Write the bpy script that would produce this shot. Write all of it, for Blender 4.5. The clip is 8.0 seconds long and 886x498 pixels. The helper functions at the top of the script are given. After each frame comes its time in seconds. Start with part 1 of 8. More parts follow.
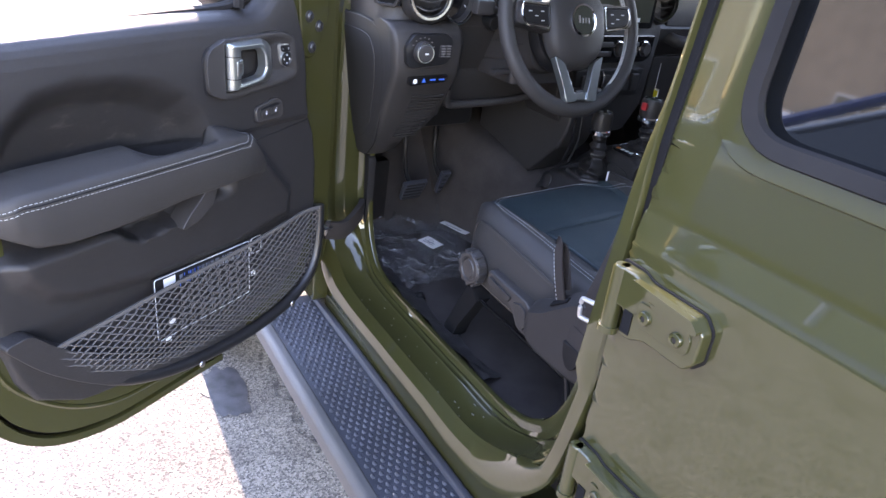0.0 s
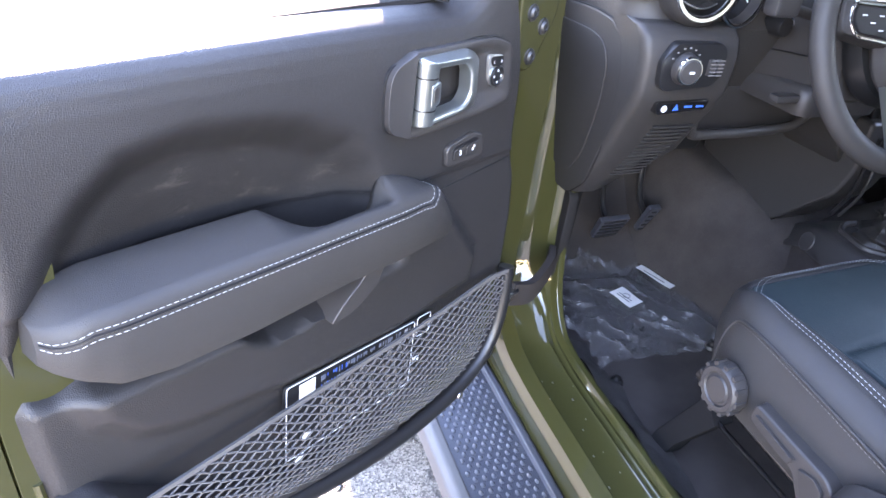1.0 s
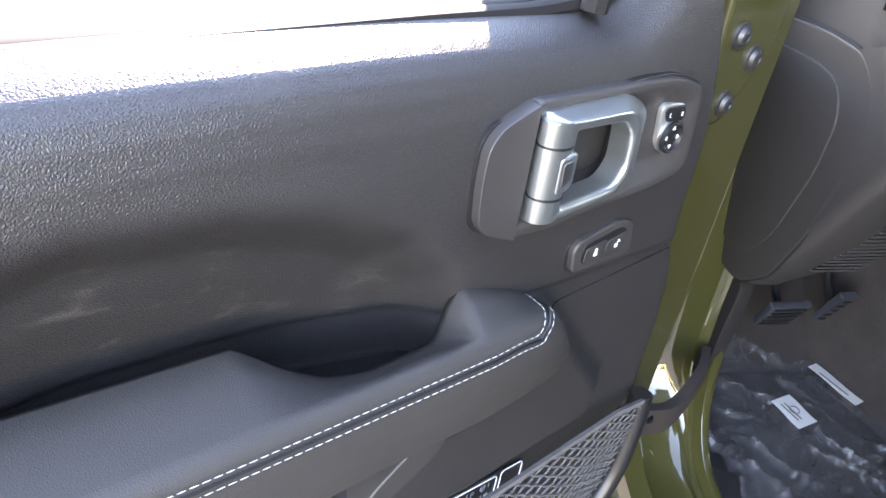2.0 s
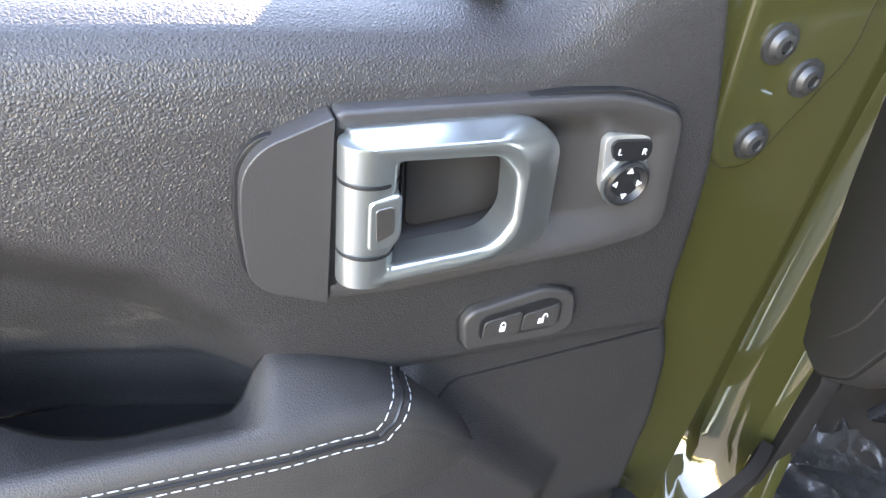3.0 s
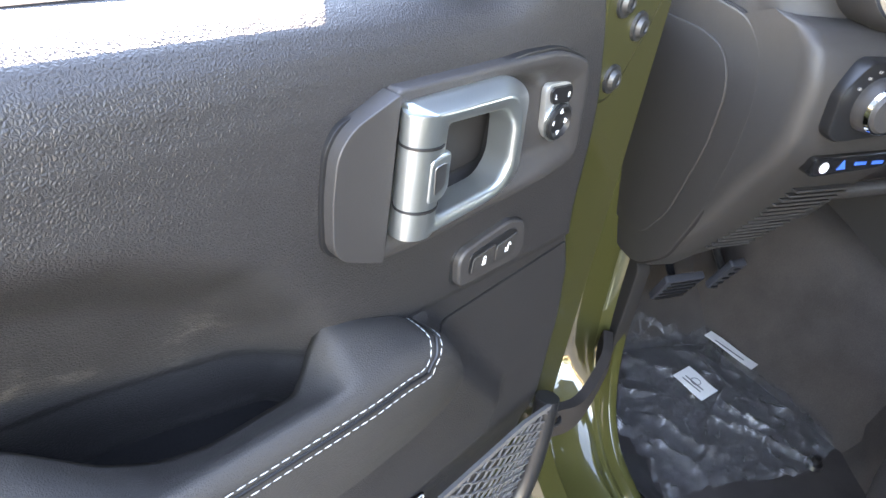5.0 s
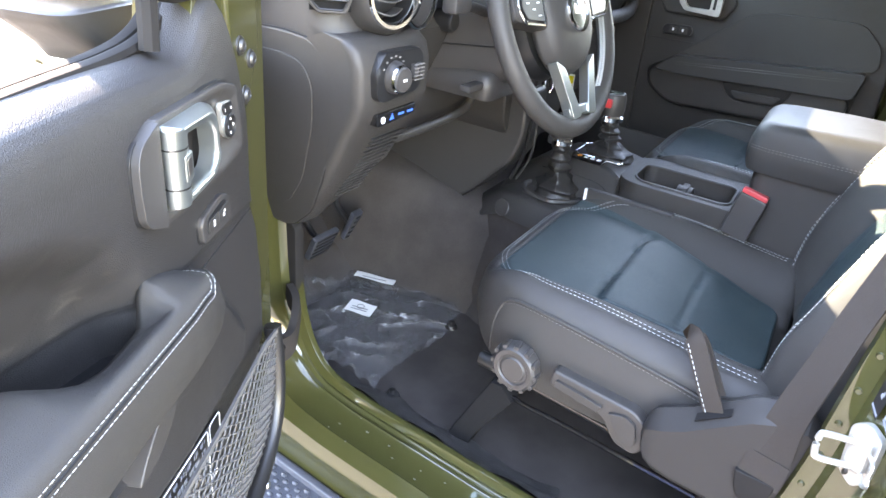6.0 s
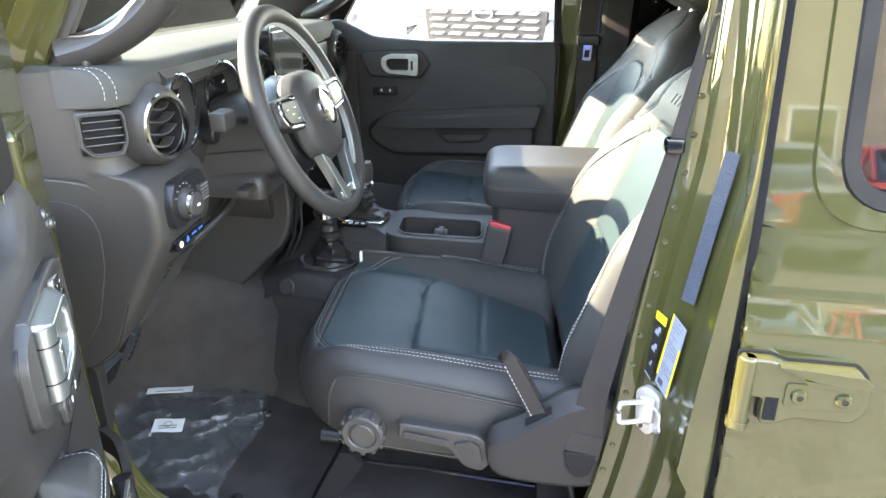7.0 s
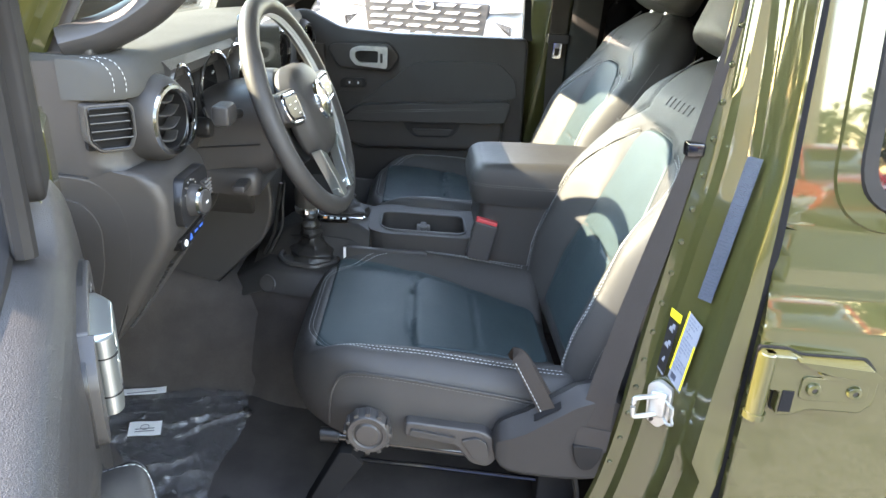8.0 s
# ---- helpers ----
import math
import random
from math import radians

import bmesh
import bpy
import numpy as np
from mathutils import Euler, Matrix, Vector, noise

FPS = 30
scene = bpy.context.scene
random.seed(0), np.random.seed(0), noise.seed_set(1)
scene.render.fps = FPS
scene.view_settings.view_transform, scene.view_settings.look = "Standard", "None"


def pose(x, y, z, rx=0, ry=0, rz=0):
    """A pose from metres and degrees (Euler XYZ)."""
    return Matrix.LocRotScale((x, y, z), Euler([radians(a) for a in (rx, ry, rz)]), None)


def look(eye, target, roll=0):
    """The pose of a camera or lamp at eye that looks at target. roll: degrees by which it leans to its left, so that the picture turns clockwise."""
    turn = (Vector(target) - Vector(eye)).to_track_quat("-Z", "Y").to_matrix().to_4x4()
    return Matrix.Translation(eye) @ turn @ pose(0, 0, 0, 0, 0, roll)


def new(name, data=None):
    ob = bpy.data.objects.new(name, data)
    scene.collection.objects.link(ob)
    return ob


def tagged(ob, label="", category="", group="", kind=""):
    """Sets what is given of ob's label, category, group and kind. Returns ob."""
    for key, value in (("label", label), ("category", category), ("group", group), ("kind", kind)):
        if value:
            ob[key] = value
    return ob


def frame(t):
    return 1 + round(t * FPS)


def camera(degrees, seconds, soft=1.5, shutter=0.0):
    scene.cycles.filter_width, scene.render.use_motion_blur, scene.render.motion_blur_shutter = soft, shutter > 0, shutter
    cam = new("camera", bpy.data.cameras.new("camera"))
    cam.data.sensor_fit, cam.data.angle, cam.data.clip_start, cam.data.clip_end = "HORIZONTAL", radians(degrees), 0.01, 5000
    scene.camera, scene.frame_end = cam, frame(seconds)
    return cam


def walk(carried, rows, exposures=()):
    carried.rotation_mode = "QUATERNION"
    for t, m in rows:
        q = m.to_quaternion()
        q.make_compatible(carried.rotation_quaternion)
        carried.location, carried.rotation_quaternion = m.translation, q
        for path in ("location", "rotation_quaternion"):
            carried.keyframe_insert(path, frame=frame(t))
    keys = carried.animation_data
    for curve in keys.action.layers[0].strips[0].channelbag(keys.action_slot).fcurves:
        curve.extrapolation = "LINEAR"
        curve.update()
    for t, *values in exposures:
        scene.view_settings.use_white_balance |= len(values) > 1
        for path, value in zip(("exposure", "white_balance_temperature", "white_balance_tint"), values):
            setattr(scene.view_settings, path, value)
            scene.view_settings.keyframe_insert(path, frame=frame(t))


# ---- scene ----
cam = camera(65.9, 8.0)
PATH = [
    (0, (-0.537, -0.567, 1.383), (0.458, 0.942, 0.527), 7.2),
    (0.5, (-0.486, -0.348, 1.38), (0.302, 1.25, 0.471), 7.4),
    (1, (-0.474, -0.144, 1.354), (0.176, 1.473, 0.374), 7.9),
    (1.5, (-0.456, 0.033, 1.332), (0.149, 1.661, 0.34), 8.3),
    (1.7, (-0.433, 0.083, 1.321), (0.075, 1.737, 0.318), 8.5),
    (2.8, (-0.222, 0.263, 1.303), (-0.31, 1.89, 0.142), 9.8),
    (3, (-0.2, 0.28, 1.299), (-0.342, 1.906, 0.143), 9.4),
    (3.5, (-0.174, 0.3, 1.29), (-0.386, 1.918, 0.133), 8.7),
    (4, (-0.177, 0.3, 1.286), (-0.398, 1.922, 0.137), 8.2),
    (4.2, (-0.184, 0.296, 1.285), (-0.372, 1.927, 0.143), 8.3),
    (5.3, (-0.412, 0.182, 1.299), (0.548, 1.638, 0.321), 8.8),
    (5.5, (-0.448, 0.148, 1.314), (0.7, 1.497, 0.386), 7.7),
    (6, (-0.554, 0.025, 1.348), (0.92, 1.058, 0.478), 5.4),
    (6.5, (-0.638, 0.029, 1.387), (1.079, 0.719, 0.628), 3.9),
    (7, (-0.672, 0.103, 1.435), (1.158, 0.449, 0.707), 0.1),
    (7.5, (-0.695, 0.182, 1.449), (1.147, 0.395, 0.698), 0.7),
    (8, (-0.685, 0.219, 1.443), (1.165, 0.359, 0.694), 2.5),
]
walk(cam, [(t, look(eye, target, roll)) for t, eye, target, roll in PATH], [(0.0, 3.95, 7300, 33), (0.5, 4.58, 7300, 33), (1.0, 4.88, 7250, 32), (1.5, 4.72, 7600, 30), (3.5, 5.04, 8500, 24), (5.5, 4.92, 8200, 24), (6.0, 5.42, 8500, 24), (6.5, 5.44, 8600, 20), (7.0, 4.92, 8500, 19), (8.0, 4.76, 8500, 19)])

# ---------------------------------------------------------------- world and light
world = bpy.data.worlds.new("sky")
scene.world = world
world.use_nodes = True
wt = world.node_tree
sky = wt.nodes.new("ShaderNodeTexSky")
sky.sky_type, sky.sun_disc = "NISHITA", False
sky.dust_density, sky.air_density = 0.0, 1.2
SUN_AZ, SUN_EL = 2.2, 27.0          # degrees from straight ahead of the car towards its right; height
sky.sun_elevation, sky.sun_rotation = radians(SUN_EL), radians(SUN_AZ)
wt.links.new(sky.outputs[0], wt.nodes["Background"].inputs[0])
wt.nodes["Background"].inputs[1].default_value = 0.15
sun = new("sun", bpy.data.lights.new("sun", "SUN"))
sun.data.energy, sun.data.angle, sun.data.color = 2.0, radians(0.53), (1.0, 0.95, 0.87)
sun_way = Vector((math.sin(radians(SUN_AZ)) * math.cos(radians(SUN_EL)), math.cos(radians(SUN_AZ)) * math.cos(radians(SUN_EL)), math.sin(radians(SUN_EL))))
sun.matrix_world = look(sun_way * 30, (0, 0, 0))


# ---------------------------------------------------------------- materials
def material(name, color, rough=0.5, metal=0.0, coat=0.0, grain=0.0, grain_size=400.0, bump=0.0, bump_size=300.0, voronoi=False,
             stain=0.12, stain_size=6.0, spec=0.5, rough_vary=0.08):
    m = bpy.data.materials.new(name)
    m.use_nodes = True
    n, l = m.node_tree.nodes, m.node_tree.links
    p = n["Principled BSDF"]
    p.inputs["Metallic"].default_value = metal
    p.inputs["Coat Weight"].default_value = coat
    p.inputs["Coat Roughness"].default_value = 0.03
    p.inputs["Specular IOR Level"].default_value = spec
    co = n.new("ShaderNodeTexCoord")
    big = n.new("ShaderNodeTexNoise")
    big.inputs["Scale"].default_value, big.inputs["Detail"].default_value = stain_size, 6
    l.new(co.outputs["Object"], big.inputs["Vector"])
    fine = n.new("ShaderNodeTexNoise")
    fine.inputs["Scale"].default_value, fine.inputs["Detail"].default_value = grain_size, 3
    l.new(co.outputs["Object"], fine.inputs["Vector"])
    mix = n.new("ShaderNodeMix")
    mix.data_type = "RGBA"
    c2 = [c * (1 - stain) for c in color]
    mix.inputs[6].default_value, mix.inputs[7].default_value = (*color, 1), (*c2, 1)
    ramp = n.new("ShaderNodeMapRange")
    ramp.inputs[1].default_value, ramp.inputs[2].default_value = 0.38, 0.66
    l.new(big.outputs["Fac"], ramp.inputs[0])
    l.new(ramp.outputs[0], mix.inputs[0])
    out = mix.outputs[2]
    if grain:
        g = n.new("ShaderNodeMix")
        g.data_type, g.blend_type = "RGBA", "OVERLAY"
        g.inputs[0].default_value = grain
        l.new(out, g.inputs[6])
        l.new(fine.outputs["Fac"], g.inputs[7])
        out = g.outputs[2]
    l.new(out, p.inputs["Base Color"])
    rr = n.new("ShaderNodeMapRange")
    rr.inputs[3].default_value, rr.inputs[4].default_value = max(0.02, rough - rough_vary), min(1, rough + rough_vary)
    l.new(big.outputs["Fac"], rr.inputs[0])
    l.new(rr.outputs[0], p.inputs["Roughness"])
    if bump:
        tex = n.new("ShaderNodeTexVoronoi" if voronoi else "ShaderNodeTexNoise")
        tex.inputs["Scale"].default_value = bump_size
        if voronoi:
            # pebbles of uneven size with wandering creases
            tex.feature = "DISTANCE_TO_EDGE"
            wander, amount, add = n.new("ShaderNodeTexNoise"), n.new("ShaderNodeVectorMath"), n.new("ShaderNodeVectorMath")
            wander.inputs["Scale"].default_value, wander.inputs["Detail"].default_value = bump_size * 0.9, 2
            amount.operation, amount.inputs["Scale"].default_value = "SCALE", 1.1 / bump_size
            l.new(co.outputs["Object"], wander.inputs["Vector"])
            l.new(wander.outputs["Color"], amount.inputs[0])
            l.new(co.outputs["Object"], add.inputs[0])
            l.new(amount.outputs[0], add.inputs[1])
            l.new(add.outputs[0], tex.inputs["Vector"])
        else:
            tex.inputs["Detail"].default_value = 4
            l.new(co.outputs["Object"], tex.inputs["Vector"])
        b = n.new("ShaderNodeBump")
        b.inputs["Strength"].default_value, b.inputs["Distance"].default_value = bump, 0.001
        if voronoi:
            flatten = n.new("ShaderNodeMapRange")
            flatten.inputs[2].default_value = 0.45
            l.new(tex.outputs["Distance"], flatten.inputs[0])
            l.new(flatten.outputs[0], b.inputs["Height"])
            b.inputs["Distance"].default_value = 0.0005
        else:
            l.new(tex.outputs[0], b.inputs["Height"])
        l.new(b.outputs[0], p.inputs["Normal"])
    return m


PAINT = material("olive_paint", (0.041, 0.0405, 0.0135), 0.4, coat=1.0, stain=0.015, rough_vary=0.01, spec=0.08)
PAINT.node_tree.nodes["Principled BSDF"].inputs["Coat IOR"].default_value = 1.64
TRIM = material("grained_trim", (0.0265, 0.025, 0.0255), 0.42, bump=0.55, bump_size=600, voronoi=True, grain=0.15, stain=0.12, stain_size=9)
WELL = material("matte_black_plastic", (0.020, 0.0185, 0.0185), 0.62, spec=0.25, bump=0.15, bump_size=1500)
PLASTIC = material("dash_plastic", (0.031, 0.0285, 0.0275), 0.5, bump=0.35, bump_size=900, voronoi=True, stain=0.1)
MOULD = material("smooth_plastic", (0.037, 0.0345, 0.034), 0.44, bump=0.22, bump_size=1700, stain=0.08)
DARK = material("black_plastic", (0.012, 0.012, 0.013), 0.38)
PIANO = material("gloss_black", (0.008, 0.008, 0.009), 0.12, coat=0.6, rough_vary=0.03)
SATIN = material("satin_metal", (0.47, 0.51, 0.51), 0.30, metal=0.92, stain=0.04, bump=0.03, bump_size=2000)
BOLT = material("dark_zinc", (0.10, 0.10, 0.10), 0.5, metal=0.8, stain=0.3, stain_size=80)
CHROME = material("chrome", (0.8, 0.82, 0.84), 0.1, metal=1.0, stain=0.03)
STEEL = material("steel", (0.5, 0.48, 0.46), 0.32, metal=1.0, stain=0.25, stain_size=60)
WHITEMETAL = material("zinc_plated_metal", (0.62, 0.62, 0.6), 0.38, metal=0.75, stain=0.2, stain_size=50)
LEATHER = material("black_leather", (0.042, 0.040, 0.039), 0.48, spec=0.32, bump=0.35, bump_size=700, voronoi=True, stain=0.1, stain_size=8)
INSERT = material("seat_insert", (0.023, 0.039, 0.044), 0.45, spec=0.4, bump=0.35, bump_size=900, voronoi=True, stain=0.1, stain_size=12)
DASHTOP = material("matte_dash_pad", (0.06, 0.06, 0.058), 0.85, spec=0.12, bump=0.4, bump_size=700, voronoi=True, stain=0.1)
THREADDARK = material("dark_thread", (0.16, 0.15, 0.145), 0.7)
THREAD = material("thread", (0.5, 0.52, 0.52), 0.7, stain=0.05)
COVER = material("seat_cover_plastic", (0.026, 0.0245, 0.0245), 0.5, spec=0.25, bump=0.2, bump_size=1500, stain=0.08)
BOOT = material("boot_leather", (0.018, 0.017, 0.017), 0.36, bump=0.3, bump_size=900, voronoi=True)
CARPET = material("carpet", (0.058, 0.051, 0.049), 0.95, bump=1.0, bump_size=900, grain=0.6, grain_size=900, stain=0.25, stain_size=14, spec=0.1)
# shineless near-black; in gaps, slots and wells its colour stands for shade
DEADBLACK = material("dead_black", (0.014, 0.014, 0.015), 0.95, spec=0.05, grain=0.4, grain_size=900)
HEADCLOTH = material("pale_headliner_cloth", (0.4, 0.39, 0.37), 0.9, bump=0.4, bump_size=800, grain=0.3, grain_size=900)
RUBBER = material("rubber", (0.014, 0.013, 0.013), 0.7, spec=0.2, stain=0.2, stain_size=20)
FABRIC = material("net_fabric", (0.10, 0.096, 0.096), 0.85, grain=0.4, grain_size=1500)
WEB = material("belt_webbing", (0.042, 0.036, 0.033), 0.85, spec=0.12, bump=0.8, bump_size=1200, grain=0.3, grain_size=1400)
STEPMAT = material("step_plastic", (0.05, 0.054, 0.068), 0.45, bump=0.25, bump_size=800, stain=0.25, stain_size=12)
STEPEDGE = material("step_edge", (0.085, 0.082, 0.082), 0.6, bump=0.2, bump_size=900)
PAPER = material("paper", (0.8, 0.79, 0.77), 0.7, stain=0.04, stain_size=40)
INK = material("grey_ink", (0.12, 0.12, 0.13), 0.7)
MARK = material("white_marking", (0.8, 0.82, 0.84), 0.5, stain=0.02)
BLUE = material("blue_marking", (0.03, 0.14, 0.6), 0.4)
RED = material("red_plastic", (0.55, 0.045, 0.05), 0.4)
YELLOW = material("yellow_label", (0.75, 0.6, 0.02), 0.5)
ORANGE = material("orange_mark", (0.8, 0.25, 0.02), 0.5)
WHITEPAINT = material("white_car_paint", (0.75, 0.77, 0.78), 0.25, coat=1.0, stain=0.03, rough_vary=0.02)
SILVERPAINT = material("silver_car_paint", (0.22, 0.235, 0.25), 0.3, coat=0.8, metal=0.4, stain=0.03)
BLUEPAINT = material("dark_blue_car_paint", (0.012, 0.025, 0.11), 0.2, coat=1.0, stain=0.03)
REDPAINT = material("red_car_paint", (0.4, 0.02, 0.02), 0.25, coat=1.0, stain=0.03)
STUCCO = material("tan_stucco", (0.55, 0.44, 0.32), 0.9, bump=0.6, bump_size=60, stain=0.15, stain_size=1.5)
LEAF = material("leaves", (0.06, 0.09, 0.025), 0.7, stain=0.4, stain_size=2, grain=0.4, grain_size=8)
BARK = material("bark", (0.12, 0.09, 0.06), 0.9, bump=0.8, bump_size=30)
SCREEN = material("dark_display", (0.05, 0.055, 0.045), 0.15, coat=0.5, stain=0.05)
SHADE = material("dark_glass", (0.006, 0.007, 0.008), 0.03, coat=0.6, rough_vary=0.01, stain=0.0)


def asphalt():
    """Small light and dark stones in a grey binder, with darker patches."""
    m = bpy.data.materials.new("asphalt")
    m.use_nodes = True
    n, l = m.node_tree.nodes, m.node_tree.links
    p = n["Principled BSDF"]
    p.inputs["Roughness"].default_value = 0.9
    co = n.new("ShaderNodeTexCoord")
    stone, big = n.new("ShaderNodeTexVoronoi"), n.new("ShaderNodeTexNoise")
    stone.inputs["Scale"].default_value, big.inputs["Scale"].default_value, big.inputs["Detail"].default_value = 210, 5, 6
    for t in (stone, big):
        l.new(co.outputs["Object"], t.inputs["Vector"])
    hsv = n.new("ShaderNodeSeparateColor")
    l.new(stone.outputs["Color"], hsv.inputs[0])
    r1 = n.new("ShaderNodeValToRGB")
    r1.color_ramp.elements[0].color, r1.color_ramp.elements[1].color = (0.046, 0.042, 0.038, 1), (0.29, 0.258, 0.222, 1)
    l.new(hsv.outputs[0], r1.inputs[0])
    r2 = n.new("ShaderNodeValToRGB")
    r2.color_ramp.elements[0].position, r2.color_ramp.elements[1].position = 0.36, 0.5
    r2.color_ramp.elements[0].color, r2.color_ramp.elements[1].color = (0.72, 0.71, 0.71, 1), (1, 1, 1, 1)
    l.new(big.outputs["Fac"], r2.inputs[0])
    mx = n.new("ShaderNodeMix")
    mx.data_type, mx.blend_type = "RGBA", "MULTIPLY"
    mx.inputs[0].default_value = 1
    l.new(r1.outputs[0], mx.inputs[6])
    l.new(r2.outputs[0], mx.inputs[7])
    l.new(mx.outputs[2], p.inputs["Base Color"])
    b = n.new("ShaderNodeBump")
    b.inputs["Strength"].default_value, b.inputs["Distance"].default_value = 0.8, 0.004
    l.new(stone.outputs["Distance"], b.inputs["Height"])
    l.new(b.outputs[0], p.inputs["Normal"])
    return m


ASPHALT = asphalt()
GLASS = bpy.data.materials.new("glass")
GLASS.use_nodes = True
_n, _l = GLASS.node_tree.nodes, GLASS.node_tree.links
_clear, _shine, _mix, _fres = _n.new("ShaderNodeBsdfTransparent"), _n.new("ShaderNodeBsdfGlossy"), _n.new("ShaderNodeMixShader"), _n.new("ShaderNodeFresnel")
_clear.inputs[0].default_value = (0.84, 0.9, 0.88, 1)
_shine.inputs["Roughness"].default_value = 0.02
_fres.inputs[0].default_value = 1.25
_l.new(_fres.outputs[0], _mix.inputs[0])
_l.new(_clear.outputs[0], _mix.inputs[1])
_l.new(_shine.outputs[0], _mix.inputs[2])
_l.new(_mix.outputs[0], _n["Material Output"].inputs[0])


# ---------------------------------------------------------------- mesh helpers
SKEW = [0.0]                # the cabin's cross lines run a little askew to the sill: metres ahead for each metre across


def part(name, bm, mat, parent=None, label="", smooth=True, angle=40):
    if SKEW[0]:
        for v in bm.verts:
            v.co.y += SKEW[0] * (v.co.x - 0.2)
    bmesh.ops.recalc_face_normals(bm, faces=bm.faces)
    me = bpy.data.meshes.new(name)
    bm.to_mesh(me)
    bm.free()
    me.materials.append(mat)
    if smooth:
        me.polygons.foreach_set("use_smooth", [True] * len(me.polygons))
        me.set_sharp_from_angle(angle=radians(angle))
    ob = new(name, me)
    if smooth and len(me.polygons) < 1500:
        ob.modifiers.new("weighted_normal", "WEIGHTED_NORMAL").keep_sharp = True
    if parent:
        ob.parent = parent
    return tagged(ob, label)


def empty(name, m=None, **tags):
    ob = new(name)
    ob.empty_display_size = 0.05
    if m is not None:
        ob.matrix_world = m
    return tagged(ob, **tags)


def put(bm, verts, faces):
    vs = [bm.verts.new(v) for v in verts]
    for f in faces:
        bm.faces.new([vs[i] for i in f])
    return vs


def bevel_all(bm, r, seg=2, angle=30, geom=None):
    edges = [e for e in (geom or bm.edges) if e.is_valid and len(e.link_faces) == 2 and e.calc_face_angle(0) > radians(angle)]
    if edges and r:
        bmesh.ops.bevel(bm, geom=edges, offset=r, segments=seg, profile=0.5, affect="EDGES", clamp_overlap=True)
    return bm


def box(x0, x1, y0, y1, z0, z1, r=0.0, seg=2, m=None):
    bm = bmesh.new()
    bmesh.ops.create_cube(bm, size=1)
    for v in bm.verts:
        v.co = ((x0 + x1) / 2 + v.co.x * (x1 - x0), (y0 + y1) / 2 + v.co.y * (y1 - y0), (z0 + z1) / 2 + v.co.z * (z1 - z0))
    bevel_all(bm, r, seg)
    if m is not None:
        bm.transform(m)
    return bm


def round_poly(pts, r, n=5):
    """A closed 2D outline with its corners rounded; r is one radius, or one for each corner."""
    out, k = [], len(pts)
    for i, p in enumerate(pts):
        p, a, b = Vector(p), Vector(pts[i - 1]), Vector(pts[(i + 1) % k])
        da, db = (a - p), (b - p)
        ri = r[i] if isinstance(r, (list, tuple)) else r
        ri = min(ri, da.length * 0.48, db.length * 0.48)
        if ri < 1e-5:
            out.append(tuple(p))
            continue
        pa, pb = p + da.normalized() * ri, p + db.normalized() * ri
        for j in range(n + 1):
            t = j / n
            out.append(tuple((1 - t) ** 2 * pa + 2 * t * (1 - t) * p + t * t * pb))
    return out


def prism(outline, lo, hi, r=0.0, seg=2, axes="xzy", m=None, holes=()):
    """An outline pulled from lo to hi. axes: which world axes the outline's two and the depth take."""
    bm = bmesh.new()
    ids = ["xyz".index(a) for a in axes]

    def at(p, d):
        v = [0, 0, 0]
        v[ids[0]], v[ids[1]], v[ids[2]] = p[0], p[1], d
        return v
    if holes:
        rings = [outline, *holes]
        edges = []
        for ring in rings:
            vs = [bm.verts.new(at(p, lo)) for p in ring]
            edges += [bm.edges.new((vs[i - 1], vs[i])) for i in range(len(vs))]
        bmesh.ops.triangle_fill(bm, use_beauty=True, use_dissolve=False, edges=edges)
        faces = list(bm.faces)
        ext = bmesh.ops.extrude_face_region(bm, geom=faces)
        for v in ext["geom"]:
            if isinstance(v, bmesh.types.BMVert):
                v.co[ids[2]] = hi
    else:
        a = [bm.verts.new(at(p, lo)) for p in outline]
        b = [bm.verts.new(at(p, hi)) for p in outline]
        bm.faces.new(a)
        bm.faces.new(b)
        for i in range(len(a)):
            bm.faces.new((a[i - 1], a[i], b[i], b[i - 1]))
    bmesh.ops.recalc_face_normals(bm, faces=bm.faces)
    bevel_all(bm, r, seg, 50)
    if m is not None:
        bm.transform(m)
    return bm


def loft(rings, closed=True, caps=True, loop=False):
    """A skin over rings of equally many points."""
    bm = bmesh.new()
    vs = [[bm.verts.new(p) for p in ring] for ring in rings]
    n = len(rings[0])
    for a, b in zip(vs, vs[1:] + (vs[:1] if loop else [])):
        for i in range(n if closed else n - 1):
            j = (i + 1) % n
            bm.faces.new((a[i], a[j], b[j], b[i]))
    if closed and caps and not loop:
        bm.faces.new(vs[0])
        bm.faces.new(vs[-1])
    return bm


def sweep(path, profile, up=(0, 0, 1), loop=False, caps=True):
    """A profile of (side, up) points carried along a path; side is across, to the path's right."""
    path = [Vector(p) for p in path]
    rings, n = [], len(path)
    for i, p in enumerate(path):
        a = path[i - 1] if (i or loop) else p
        b = path[(i + 1) % n] if (i < n - 1 or loop) else p
        way = (b - a).normalized()
        side = way.cross(Vector(up)).normalized()
        top = side.cross(way)
        prof = profile(i / max(1, n - 1)) if callable(profile) else profile
        rings.append([p + side * s + top * t for s, t in prof])
    return loft(rings, True, caps, loop)


def circle(r, n=10, ry=None, turn=0.0):
    return [(r * math.cos(2 * math.pi * i / n + turn), (ry or r) * math.sin(2 * math.pi * i / n + turn)) for i in range(n)]


def tube(path, r, n=8, up=(0, 0, 1), loop=False, ry=None):
    return sweep(path, circle(r, n, ry), up, loop)


